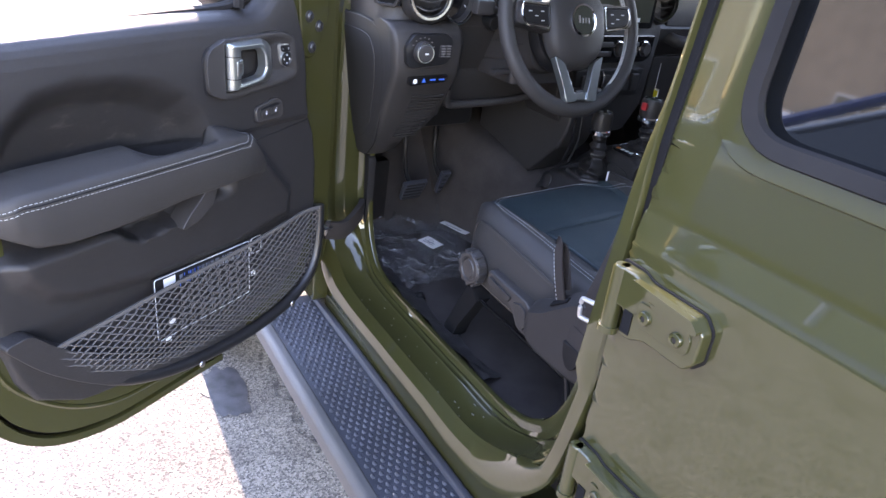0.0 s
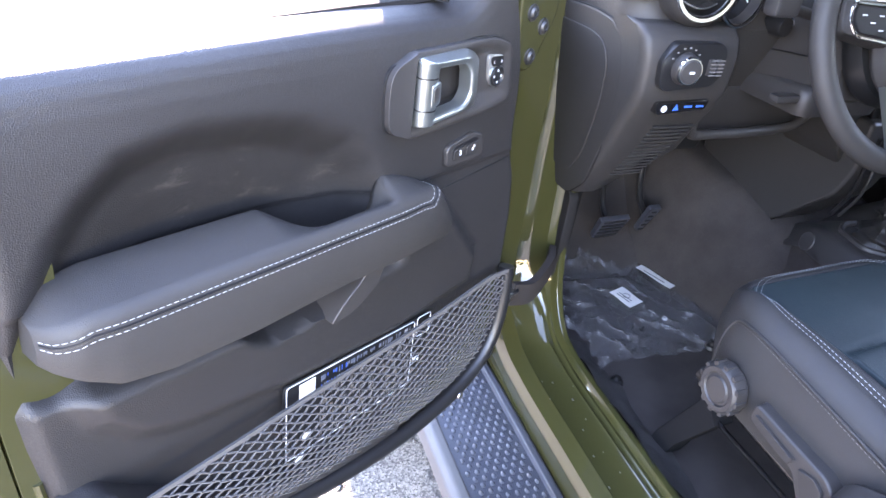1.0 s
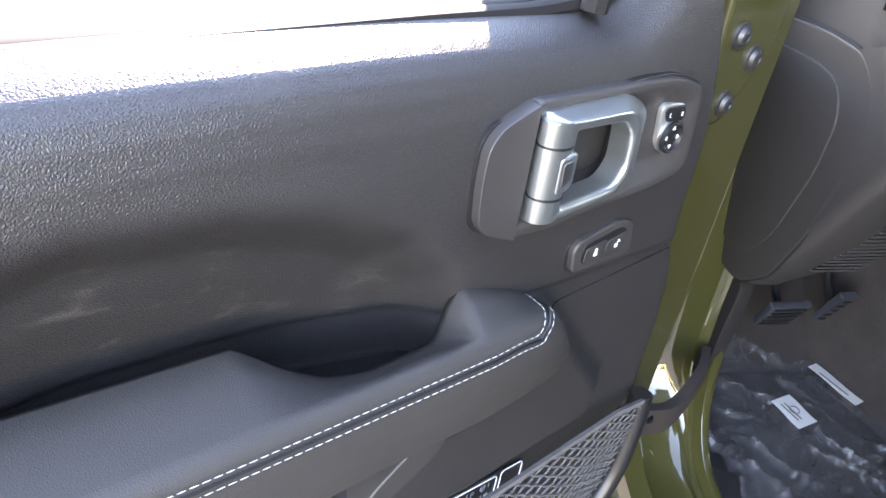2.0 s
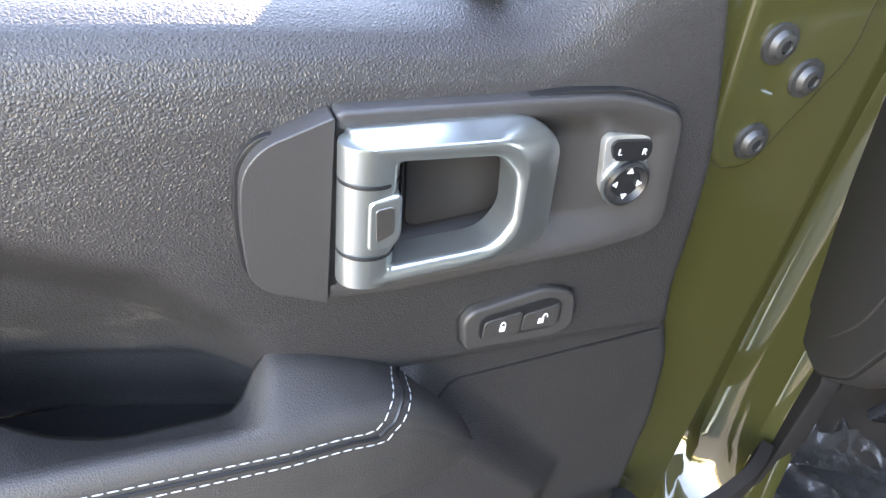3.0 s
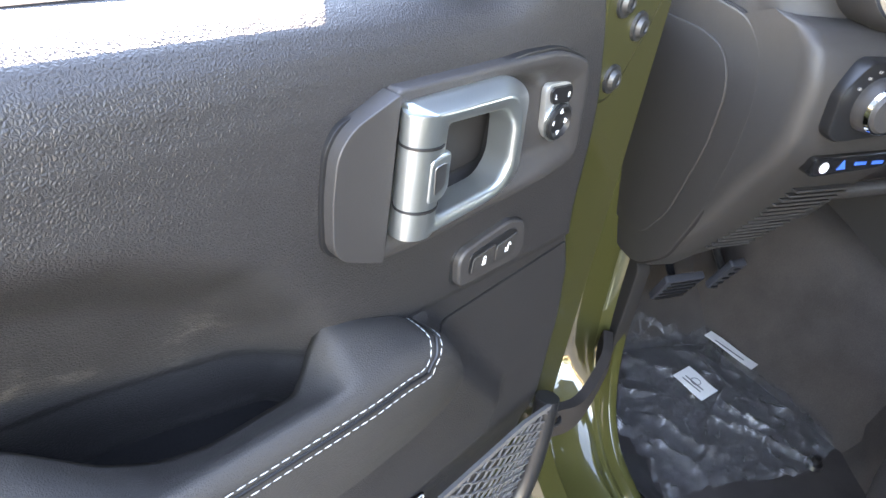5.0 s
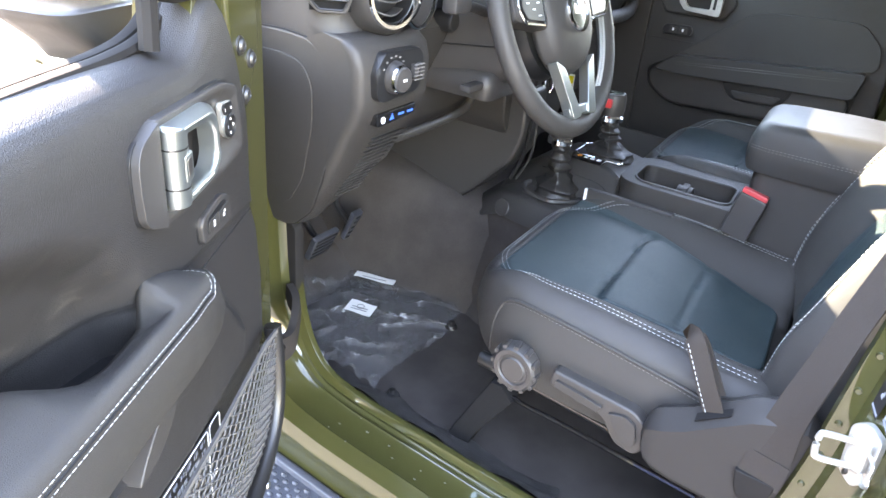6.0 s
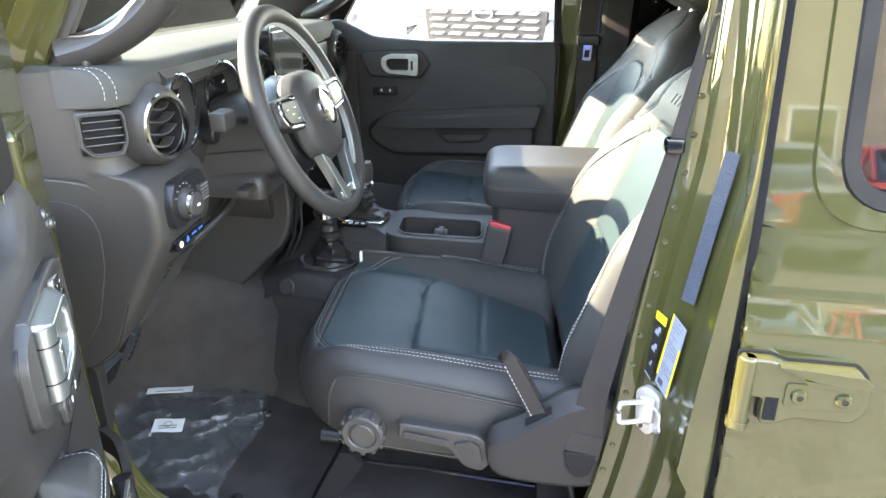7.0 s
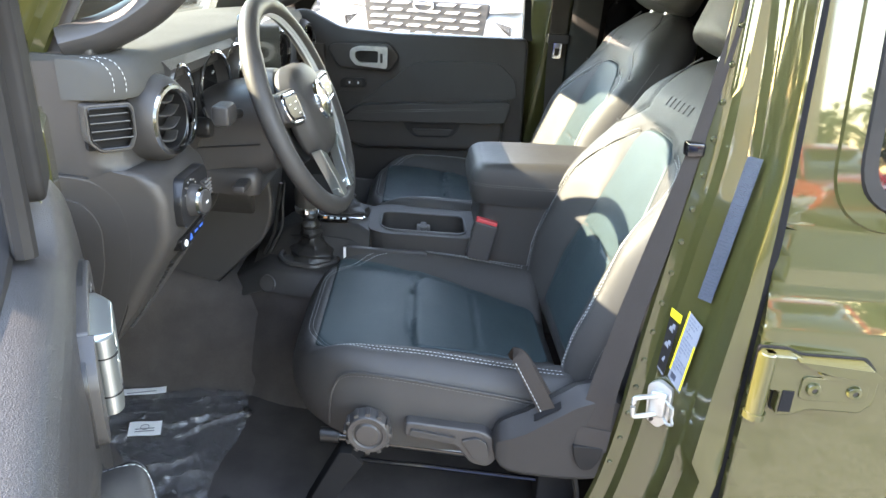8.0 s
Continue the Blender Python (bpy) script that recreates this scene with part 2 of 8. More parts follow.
def curve(pts, n=8, loop=False):
    """A smooth line through points."""
    pts = [Vector(p) for p in pts]
    out, k = [], len(pts)
    for i in range(k if loop else k - 1):
        p1, p2 = pts[i], pts[(i + 1) % k]
        p0 = pts[i - 1] if (i or loop) else p1 * 2 - p2
        p3 = pts[(i + 2) % k] if (loop or i + 2 < k) else p2 * 2 - p1
        for j in range(n):
            t = j / n
            out.append(0.5 * (2 * p1 + (p2 - p0) * t + (2 * p0 - 5 * p1 + 4 * p2 - p3) * t * t + (3 * p1 - p0 - 3 * p2 + p3) * t ** 3))
    if not loop:
        out.append(pts[-1])
    return out


def lathe(profile, n=32, m=None):
    """(radius, height) points turned about z."""
    rings = [[(r * math.cos(2 * math.pi * i / n), r * math.sin(2 * math.pi * i / n), h) for i in range(n)] for r, h in profile]
    hollow = profile[0][0] > 1e-4 and profile[-1][0] > 1e-4
    bm = loft(rings, True, not hollow, hollow)
    if m is not None:
        bm.transform(m)
    return bm


def merge(*bms):
    """Several bmeshes as one."""
    out = bmesh.new()
    for b in bms:
        me = bpy.data.meshes.new("tmp")
        b.to_mesh(me)
        b.free()
        out.from_mesh(me)
        bpy.data.meshes.remove(me)
    return out


def resample(path, step):
    path = [Vector(p) for p in path]
    d = [0.0]
    for a, b in zip(path, path[1:]):
        d.append(d[-1] + (b - a).length)
    out, j = [], 0
    n = max(1, int(d[-1] / step))
    for i in range(n + 1):
        s = d[-1] * i / n
        while j < len(d) - 2 and d[j + 1] < s:
            j += 1
        t = (s - d[j]) / max(1e-9, d[j + 1] - d[j])
        out.append(path[j].lerp(path[j + 1], t))
    return out


def stitches(path, length=0.0048, gap=0.002, r=0.0006):
    """A row of thread stitches along a line, as one bmesh."""
    pts = resample(path, length + gap)
    verts, faces = [], []
    for a, b in zip(pts, pts[1:]):
        way = b - a
        if way.length < 1e-6:
            continue
        e = a + way * (length / (length + gap))
        way.normalize()
        s = way.orthogonal().normalized()
        t = way.cross(s)
        k = len(verts)
        for q, w in ((a, 0.6), (a.lerp(e, 0.5), 1.2), (e, 0.6)):
            verts += [tuple(q + (s * math.cos(c) + t * math.sin(c)) * r * w) for c in (0.8, 2.37, 3.94, 5.5)]
        for u in (0, 4):
            faces += [(k + u + c, k + u + (c + 1) % 4, k + u + 4 + (c + 1) % 4, k + u + 4 + c) for c in range(4)]
    bm = bmesh.new()
    put(bm, verts, faces)
    return bm


def smooth(a, b, x):
    t = min(1, max(0, (x - a) / (b - a)))
    return t * t * (3 - 2 * t)


def pillow(outline, top, low, rings=14, edge=0.03, drop=0.03, bulge=0.008, side=5, m=None, axis="z", cx=0.0, cy=0.0):
    """A cushioned block: top(x, y) gives the height over an outline, its rim rolls over by drop and the walls go down to low."""
    bm = bmesh.new()
    n = len(outline)
    rows = []
    for k in range(1, rings + 1):
        r = k / rings
        r = 1 - (1 - r) ** 1.5
        row = []
        for x, y in outline:
            px, py = cx + (x - cx) * r, cy + (y - cy) * r
            d = math.hypot(x - px, y - py)
            e = max(0.0, 1 - d / edge)
            row.append((px, py, top(px, py) - drop * (1 - math.sqrt(max(0, 1 - e * e)))))
        rows.append(row)
    rim = rows[-1]
    for k in range(1, side + 1):
        t = k / side
        b = bulge * math.sin(math.pi * min(1, t * 1.15)) if t < 0.87 else -bulge * (t - 0.87) * 5
        row = []
        for (x, y), q in zip(outline, rim):
            l = math.hypot(x - cx, y - cy) or 1
            row.append((x + (x - cx) / l * b, y + (y - cy) / l * b, q[2] + (low - q[2]) * t))
        rows.append(row)
    mid = bm.verts.new((cx, cy, top(cx, cy)))
    vs = [[bm.verts.new(p) for p in row] for row in rows]
    for i in range(n):
        bm.faces.new((mid, vs[0][i - 1], vs[0][i]))
    for a, b in zip(vs, vs[1:]):
        for i in range(n):
            bm.faces.new((a[i - 1], a[i], b[i], b[i - 1]))
    bm.faces.new(vs[-1])
    if m is not None:
        bm.transform(m)
    return bm


def dense(outline, step=0.008):
    pts = resample([(*p, 0) for p in outline] + [(*outline[0], 0)], step)[:-1]
    return [(p.x, p.y) for p in pts]


def near_line(x, y, pts):
    best = 9.0
    for (x0, y0), (x1, y1) in zip(pts, pts[1:]):
        dx, dy = x1 - x0, y1 - y0
        t = min(1, max(0, ((x - x0) * dx + (y - y0) * dy) / (dx * dx + dy * dy)))
        best = min(best, math.hypot(x - x0 - t * dx, y - y0 - t * dy))
    return best


# ---------------------------------------------------------------- ground
bm = bmesh.new()
bmesh.ops.create_grid(bm, x_segments=60, y_segments=60, size=1)
for v in bm.verts:
    x, y = v.co.x, v.co.y
    v.co.x, v.co.y = math.copysign(abs(x) ** 4 * 900, x), math.copysign(abs(y) ** 4 * 900, y)
ground = part("ground", bm, ASPHALT, smooth=False)
tagged(ground, "grey worn asphalt of a sunlit car park", "ground", kind="structure")

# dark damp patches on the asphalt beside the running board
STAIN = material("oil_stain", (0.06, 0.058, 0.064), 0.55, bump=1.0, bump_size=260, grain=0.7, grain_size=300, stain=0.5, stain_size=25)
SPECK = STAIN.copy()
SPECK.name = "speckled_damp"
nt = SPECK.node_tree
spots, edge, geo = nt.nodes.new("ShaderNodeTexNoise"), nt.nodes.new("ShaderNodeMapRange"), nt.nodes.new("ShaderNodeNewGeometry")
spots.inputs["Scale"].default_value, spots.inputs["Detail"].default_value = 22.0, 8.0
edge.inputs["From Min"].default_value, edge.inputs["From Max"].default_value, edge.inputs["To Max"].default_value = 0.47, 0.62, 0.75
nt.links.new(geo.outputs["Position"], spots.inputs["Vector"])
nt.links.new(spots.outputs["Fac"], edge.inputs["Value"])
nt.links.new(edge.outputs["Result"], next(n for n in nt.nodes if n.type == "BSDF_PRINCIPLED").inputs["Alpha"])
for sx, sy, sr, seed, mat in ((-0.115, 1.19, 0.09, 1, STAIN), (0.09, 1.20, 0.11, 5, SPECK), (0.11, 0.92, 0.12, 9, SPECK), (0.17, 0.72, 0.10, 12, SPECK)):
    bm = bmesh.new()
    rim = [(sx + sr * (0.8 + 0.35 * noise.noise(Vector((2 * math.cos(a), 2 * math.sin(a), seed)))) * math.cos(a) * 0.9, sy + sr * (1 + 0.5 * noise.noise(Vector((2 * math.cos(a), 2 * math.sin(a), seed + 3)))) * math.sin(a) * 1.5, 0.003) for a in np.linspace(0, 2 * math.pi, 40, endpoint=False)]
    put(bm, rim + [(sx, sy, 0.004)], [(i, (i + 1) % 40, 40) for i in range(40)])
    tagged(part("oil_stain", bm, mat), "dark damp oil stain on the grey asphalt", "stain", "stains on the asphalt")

# ---------------------------------------------------------------- car body
SKIN = 0.03                 # outer skin of the body's left side
MID = 0.74                  # the car's middle line
body = empty("car_body", label="olive green painted body of a boxy off-road car", category="car body", kind="structure")


def mirrored(bm):
    """The same shape on the car's other side."""
    for v in bm.verts:
        v.co.x = 2 * MID - v.co.x
        v.co.y += 0.136
    bmesh.ops.reverse_faces(bm, faces=bm.faces)
    return bm


# opening of the front door: a profile carried round it; (y, z, how far the profile reaches outwards)
RING = [(0.555, 1.70, 0.75), (0.6, 1.62, 0.75), (0.74, 1.38, 0.75), (0.795, 1.26, 0.75), (0.808, 1.1, 0.75), (0.808, 0.9, 0.75), (0.795, 0.74, 0.75), (0.755, 0.645, 0.7), (0.68, 0.612, 0.5),
        (0.5, 0.606, 0.45), (0.3, 0.606, 0.45), (0.18, 0.613, 0.6), (0.10, 0.65, 0.85), (0.055, 0.72, 1.0), (0.028, 0.85, 1.0), (0.012, 1.0, 1.0),
        (-0.006, 1.15, 1.0), (-0.022, 1.26, 1.0), (-0.035, 1.42, 1.0), (-0.045, 1.6, 1.0), (-0.05, 1.70, 1.0)]
PROFILE = [(0.002, 0.118), (0.0, 0.113), (0.003, 0.106), (0.012, 0.104), (0.020, 0.100), (0.026, 0.086), (0.040, 0.080), (0.054, 0.066), (0.060, 0.060), (0.064, 0.040), (0.072, 0.036), (0.078, 0.032), (0.083, 0.010),
           (0.088, 0.001), (0.094, 0.0), (0.108, 0.0), (0.111, 0.004), (0.111, 0.02), (0.098, 0.06), (0.06, 0.10), (0.02, 0.119)]


SILL = [(0.002, 0.118), (0.0, 0.113), (0.003, 0.108), (0.014, 0.106), (0.024, 0.102), (0.0225, 0.0975), (0.0285, 0.0935), (0.0285, 0.088), (0.0255, 0.085), (0.030, 0.081), (0.033, 0.055), (0.036, 0.033), (0.0335, 0.029), (0.042, 0.023),
        (0.06, 0.006), (0.094, 0.0), (0.108, 0.0), (0.111, 0.004), (0.111, 0.02), (0.098, 0.06), (0.06, 0.10), (0.02, 0.119)]


def opening():
    line = curve([(SKIN, y, z) for y, z, _ in RING], 6)
    reach = np.interp(np.linspace(0, len(RING) - 1, len(line)), range(len(RING)), [r for *_, r in RING])
    rings = []
    for i, p in enumerate(line):
        way = (line[min(len(line) - 1, i + 1)] - line[max(0, i - 1)]).normalized()
        out = -way.cross(Vector((1, 0, 0))).normalized()
        lean = 0.10 * max(0, p.z - 1.2)
        low = smooth(0.74, 0.63, p.z)
        room = p.y + 0.0865
        flat_q = lambda q: q
        if i > len(line) * 0.6 and room < 0.11:
            k = max(room, 0.064)
            flat_q = lambda q: float(np.interp(q, [0, 0.058, 0.088, 0.111], [0, 0.058, 0.058 + 0.25 * (k - 0.058), k])) * min(1, room / 0.064)
        ring = [p + out * (flat_q(q + (q2 - q) * low) * reach[i]) + Vector((d + (d2 - d) * low + lean, 0, 0)) for (q, d), (q2, d2) in zip(PROFILE, SILL)]
        if i < len(line) * 0.4 and p.z > 1.26:
            for v in ring:
                v.x -= (v.x - SKIN - lean) * 0.38 * smooth(1.26, 1.34, p.z)
        if i > len(line) * 0.6:
            for k, v in enumerate(ring):
                v.y = max(v.y, -0.086 - 0.0001 * k)
        rings.append(ring)
    return loft(rings)


part("door_opening", opening(), PAINT, body)
part("door_opening", mirrored(opening()), PAINT, body)
# near-black strip added behind the rear door's gap; its colour stands for shade
part("gap_shade", loft([[(SKIN + dx + 0.10 * max(0, z - 1.2), y, z) for dx, y in ((0.009, -0.096), (0.009, -0.084), (0.03, -0.084), (0.03, -0.096))] for z in (0.5, 1.2, 1.69)]), DEADBLACK, body, smooth=False)
# spot welds and small holes along the pillar's flange
bms = []
for i in range(16):
    z = 0.80 + i * 0.043
    y = np.interp(z, [0.72, 0.85, 1.0, 1.15, 1.26, 1.42], [0.055, 0.028, 0.012, -0.006, -0.022, -0.035]) - 0.0115
    bms.append(lathe([(0.0, 0.0022), (0.0028, 0.002), (0.004, 0.0), (0.004, -0.002)], 10, pose(SKIN + 0.1035 + 0.1 * max(0, z - 1.2), y, z, 0, -90, 0)))
part("spot_welds", merge(*bms), PAINT, body)
# drips of sealer and scuffs on the sill
rnd = random.Random(4)
bms = []
for i in range(26):
    y, x = rnd.uniform(0.08, 0.74), rnd.choice((0.065, 0.085, 0.1)) + rnd.uniform(-0.008, 0.01)
    k = rnd.uniform(0.0008, 0.0019)
    bms.append(lathe([(0, 0.0012), (k * 0.7, 0.0009), (k, 0.0)], 7, pose(x, y, 0.5925 + (x - 0.06) * 0.16, 0, 0, 0) @ Matrix.Diagonal((1, rnd.uniform(1, 2.4), 1, 1))))
part("paint_flecks", merge(*bms), STEPEDGE, body)


def rocker():
    return prism([(SKIN + 0.035, 0.572), (SKIN + 0.04, 0.5), (SKIN + 0.05, 0.43), (SKIN + 0.10, 0.43), (SKIN + 0.11, 0.555), (SKIN + 0.03, 0.556)], -1.0, 0.9, 0.004, axes="xzy")


part("rocker_panel", rocker(), PAINT, body)
part("rocker_panel", mirrored(rocker()), PAINT, body)


def cowl():
    out = round_poly([(0.86, 0.47), (0.862, 1.14), (0.86, 1.27), (1.25, 1.26), (2.25, 1.2), (2.25, 0.8), (1.3, 0.6), (1.1, 0.47)], 0.03)
    bm = prism(out, SKIN, SKIN + 0.04, 0.006, axes="yzx")
    for v in bm.verts:
        if v.co.y > 1.2:
            v.co.x += (v.co.y - 1.2) * 0.22
    return bm


part("front_side_panel", cowl(), PAINT, body)
part("front_side_panel", mirrored(cowl()), PAINT, body)


def hinge_post():
    return prism([(SKIN + 0.085, 0.868), (SKIN + 0.004, 0.872), (SKIN + 0.004, 1.0), (SKIN + 0.1, 1.0)], 0.55, 1.27, 0.004, axes="xyz")


part("hinge_post", hinge_post(), PAINT, body)
part("hinge_post", mirrored(hinge_post()), PAINT, body)
# bonnet and cowl panel
bm = loft([[(MID + sx * (0.68 - (y - 1.2) * 0.22) * w, y, z + h) for sx, w, h in ((-1, 1, -0.03), (-1, 0.985, 0.0), (-1, 0.9, 0.012), (-1, 0.5, 0.03), (-1, 0.0, 0.036), (1, 0.5, 0.03), (1, 0.9, 0.012), (1, 0.985, 0.0), (1, 1, -0.03), (0, 0, -0.04))]
           for y, z in ((1.16, 1.255), (1.4, 1.25), (1.8, 1.235), (2.2, 1.2), (2.3, 1.15))])
part("bonnet", bm, PAINT, body)
# bonnet catch, a dark rubber-and-metal latch on the bonnet's edge
part("bonnet_catch", box(0.105, 0.13, 2.0, 2.06, 1.19, 1.25, 0.006), RUBBER, body)


def fender():
    """A broad flat flare over the front wheel, with a flanged lip and an underside."""
    top = curve([(0.98, 0.62), (1.05, 0.80), (1.2, 0.945), (1.42, 0.985), (1.75, 0.985), (1.98, 0.955), (2.12, 0.86), (2.16, 0.78)], 6)
    rings = []
    for i, p in enumerate(top):
        y, z = p.x, p.y
        rings.append([(SKIN + 0.12, y, z - 0.01), (SKIN - 0.02, y, z), (SKIN - 0.12, y, z - 0.004), (SKIN - 0.18, y, z - 0.02), (SKIN - 0.195, y, z - 0.04), (SKIN - 0.19, y, z - 0.055),
                      (SKIN - 0.17, y, z - 0.05), (SKIN - 0.1, y, z - 0.04), (SKIN + 0.12, y, z - 0.035)])
    return loft(rings)


part("fender_flare", fender(), PAINT, body)
part("fender_flare", mirrored(fender()), PAINT, body)
part("front_bumper", box(-0.10, 1.58, 2.36, 2.52, 0.52, 0.72, 0.03, 3), RUBBER, body)
part("grille_panel", box(0.25, 1.23, 2.27, 2.33, 0.72, 1.15, 0.02), PAINT, body)


def wheel_set(x, y, side):
    w = empty("wheel", pose(x, y, 0.39), label="black all-terrain tyre on a grey alloy rim", category="wheel", group="wheels of the car")
    part("tyre", lathe([(0.22, -0.11), (0.33, -0.12), (0.375, -0.105), (0.39, -0.07), (0.385, 0.0), (0.39, 0.07), (0.375, 0.105), (0.33, 0.12), (0.22, 0.11)], 48, pose(0, 0, 0, 0, 90, 0)), RUBBER, w)
    part("rim", lathe([(0.0, 0.07 * side), (0.09, 0.07 * side), (0.12, 0.04 * side), (0.2, 0.06 * side), (0.225, 0.1 * side), (0.225, -0.1 * side), (0.0, -0.1 * side)], 32, pose(0, 0, 0, 0, 90, 0)), STEEL, w)


wheel_set(-0.02, 1.58, -1)
wheel_set(1.5, 1.58, 1)
wheel_set(0.0, -1.42, -1)
wheel_set(1.48, -1.42, 1)

# windscreen frame: pillars, header, glass
def pillar():
    return loft([[(x + 0.10 * max(0, z - 1.2), y, z) for x, y in ((SKIN + 0.005, yb), (SKIN + 0.005, yb + 0.075), (SKIN + 0.06, yb + 0.08), (SKIN + 0.072, yb + 0.02), (SKIN + 0.07, yb))]
                 for yb, z in ((0.853, 1.26), (0.80, 1.36), (0.66, 1.6), (0.605, 1.70))])


part("windscreen_pillar", pillar(), PAINT, body)
part("windscreen_pillar", mirrored(pillar()), PAINT, body)


def inner_pillar():
    return loft([[(x + 0.10 * max(0, z - 1.2), y, z) for x, y in ((SKIN + 0.076, yb - 0.060), (SKIN + 0.074, yb + 0.02), (SKIN + 0.085, yb + 0.085), (SKIN + 0.150, yb + 0.110), (SKIN + 0.158, yb + 0.085), (SKIN + 0.125, yb - 0.005), (SKIN + 0.108, yb - 0.045))]
                 for yb, z in ((0.85, 1.25), (0.80, 1.36), (0.66, 1.6), (0.62, 1.67))])


part("pillar_trim", inner_pillar(), PLASTIC, body)
part("pillar_trim", mirrored(inner_pillar()), PLASTIC, body)
SKEW[0] = 0.12
edge = [(0.085, 1.522), (0.13, 1.528), (0.30, 1.54), (0.36, 1.552), (0.42, 1.60), (0.52, 1.615)]
part("windscreen_header", prism(round_poly(edge + [(2 * MID - x, z) for x, z in edge[::-1]] + [(1.395, 1.70), (0.085, 1.70)], 0.02), 0.62, 0.70, 0.012, axes="xzy"), PAINT, body)
part("scuttle", box(0.14, 1.34, 1.02, 1.2, 1.22, 1.275, 0.01), DARK, body)
part("windscreen", loft([[(0.15, 0.995, 1.27), (1.33, 0.995, 1.27), (1.33, 0.99, 1.268), (0.15, 0.99, 1.268)], [(0.19, 0.715, 1.66), (1.29, 0.715, 1.66), (1.29, 0.71, 1.658), (0.19, 0.71, 1.658)]]), GLASS, body, smooth=False)
SKEW[0] = 0.0
# rails above the door openings
for x0, x1, y0, y1 in ((0.078, 0.14, -0.95, 0.63), (1.34, 1.402, -0.85, 0.76)):
    part("roof_rail", box(x0, x1, y0, y1, 1.635, 1.70, 0.012), PAINT, body)
    part("rail_trim", box(x0 + 0.01, x1 + (0.03 if x0 < 1 else -0.01), y0, y1 - 0.01, 1.622, 1.675, 0.008), MOULD, body)
# roof, rear body and tailgate close the shell
part("roof", box(0.075, 1.405, -2.3, 0.72, 1.692, 1.73, 0.015), DARK, body)
part("headliner", box(0.12, 1.36, -2.28, 0.60, 1.672, 1.690, 0.004), HEADCLOTH, body)
part("rear_side", box(0.04, 0.10, -2.3, -0.97, 0.55, 1.22, 0.01), PAINT, body)
part("rear_side", box(1.38, 1.44, -2.3, -0.97, 0.55, 1.22, 0.01), PAINT, body)
part("tailgate", box(0.08, 1.40, -2.34, -2.28, 0.55, 1.2, 0.01), PAINT, body)

# tinted rear glazing and the far rear door
part("rear_quarter_glass", box(0.09, 0.10, -2.28, -0.96, 1.215, 1.69), SHADE, body, smooth=False)
part("rear_quarter_glass", box(1.38, 1.39, -2.28, -0.96, 1.215, 1.69), SHADE, body, smooth=False)
part("rear_glass", box(0.10, 1.38, -2.31, -2.30, 1.2, 1.69), SHADE, body, smooth=False)
far = empty("rear_door", label="closed olive green rear door on the passenger side", category="car door")
part("door_skin", box(1.40, 1.45, -0.96, -0.0, 0.53, 1.215, 0.01), PAINT, far)
part("inner_trim", box(1.37, 1.398, -0.95, -0.01, 0.6, 1.21, 0.01), MOULD, far)
part("window_glass", box(1.385, 1.392, -0.95, -0.03, 1.215, 1.67), SHADE, far, "dark tinted glass", smooth=False)

floor = part("floor", box(0.142, 1.338, -2.28, 1.02, 0.54, 0.57, 0.0), CARPET)
tagged(floor, "black carpeted car floor", "floor", kind="structure")
bm = prism([(1.0, 0.545), (0.98, 0.572), (1.08, 0.64), (1.2, 0.84), (1.22, 1.22), (1.27, 1.22), (1.25, 0.82)], 0.142, 1.338, 0.0, axes="yzx")
toe = part("firewall", bm, CARPET)
tagged(toe, "black carpeted front wall of the footwell", "wall", kind="structure")
# carpet tunnel with rounded shoulders
rings = []
for y, hw, z in ((1.2, 0.27, 0.9), (1.0, 0.24, 0.86), (0.8, 0.19, 0.82), (0.6, 0.15, 0.78), (0.2, 0.14, 0.74), (-0.6, 0.14, 0.7)):
    rings.append([(MID - hw - 0.03, y, 0.56), (MID - hw, y, 0.62), (MID - hw + 0.012, y, z - 0.05), (MID - hw + 0.04, y, z - 0.01), (MID - hw + 0.08, y, z), (MID + hw - 0.08, y, z), (MID + hw - 0.04, y, z - 0.01), (MID + hw - 0.012, y, z - 0.05), (MID + hw, y, 0.62), (MID + hw + 0.03, y, 0.56)])
tunnel = part("floor_tunnel", loft(rings), CARPET)
tagged(tunnel, "black carpeted transmission tunnel between the seats", "floor tunnel", kind="structure")
# kick panel inside the sill's front end
part("kick_panel", box(1.325, 1.345, 0.74, 1.32, 0.57, 1.24, 0.004), PLASTIC, body)
part("kick_panel", prism(round_poly([(0.80, 0.60), (0.80, 0.88), (1.1, 0.9), (1.1, 0.58)], 0.02), 0.13, 0.15, 0.004, axes="yzx"), RUBBER, body)
# trim on the inner face of the middle pillar
def inner_post():
    return loft([[(x + 0.1 * max(0, z - 1.2), y + dy, z) for x, y in ((0.152, -0.055), (0.165, -0.055), (0.18, -0.07), (0.19, -0.13), (0.15, -0.15), (0.145, -0.12), (0.145, -0.06))]
                 for dy, z in ((0.01, 0.58), (-0.006, 0.9), (-0.03, 1.2), (-0.05, 1.68))])


part("post_trim", inner_post(), RUBBER, body)
part("post_trim", mirrored(inner_post()), RUBBER, body)

# ---------------------------------------------------------------- labels on the pillar
LABELBLUE = material("label_foil", (0.055, 0.066, 0.085), 0.5, metal=0.0, spec=0.1, grain=0.6, grain_size=900)
LABELINK = material("label_ink", (0.035, 0.042, 0.065), 0.6)
LABELGREY = material("label_small_print", (0.13, 0.15, 0.2), 0.6)
LABELPALE = material("label_pale", (0.2, 0.22, 0.26), 0.6, spec=0.1)


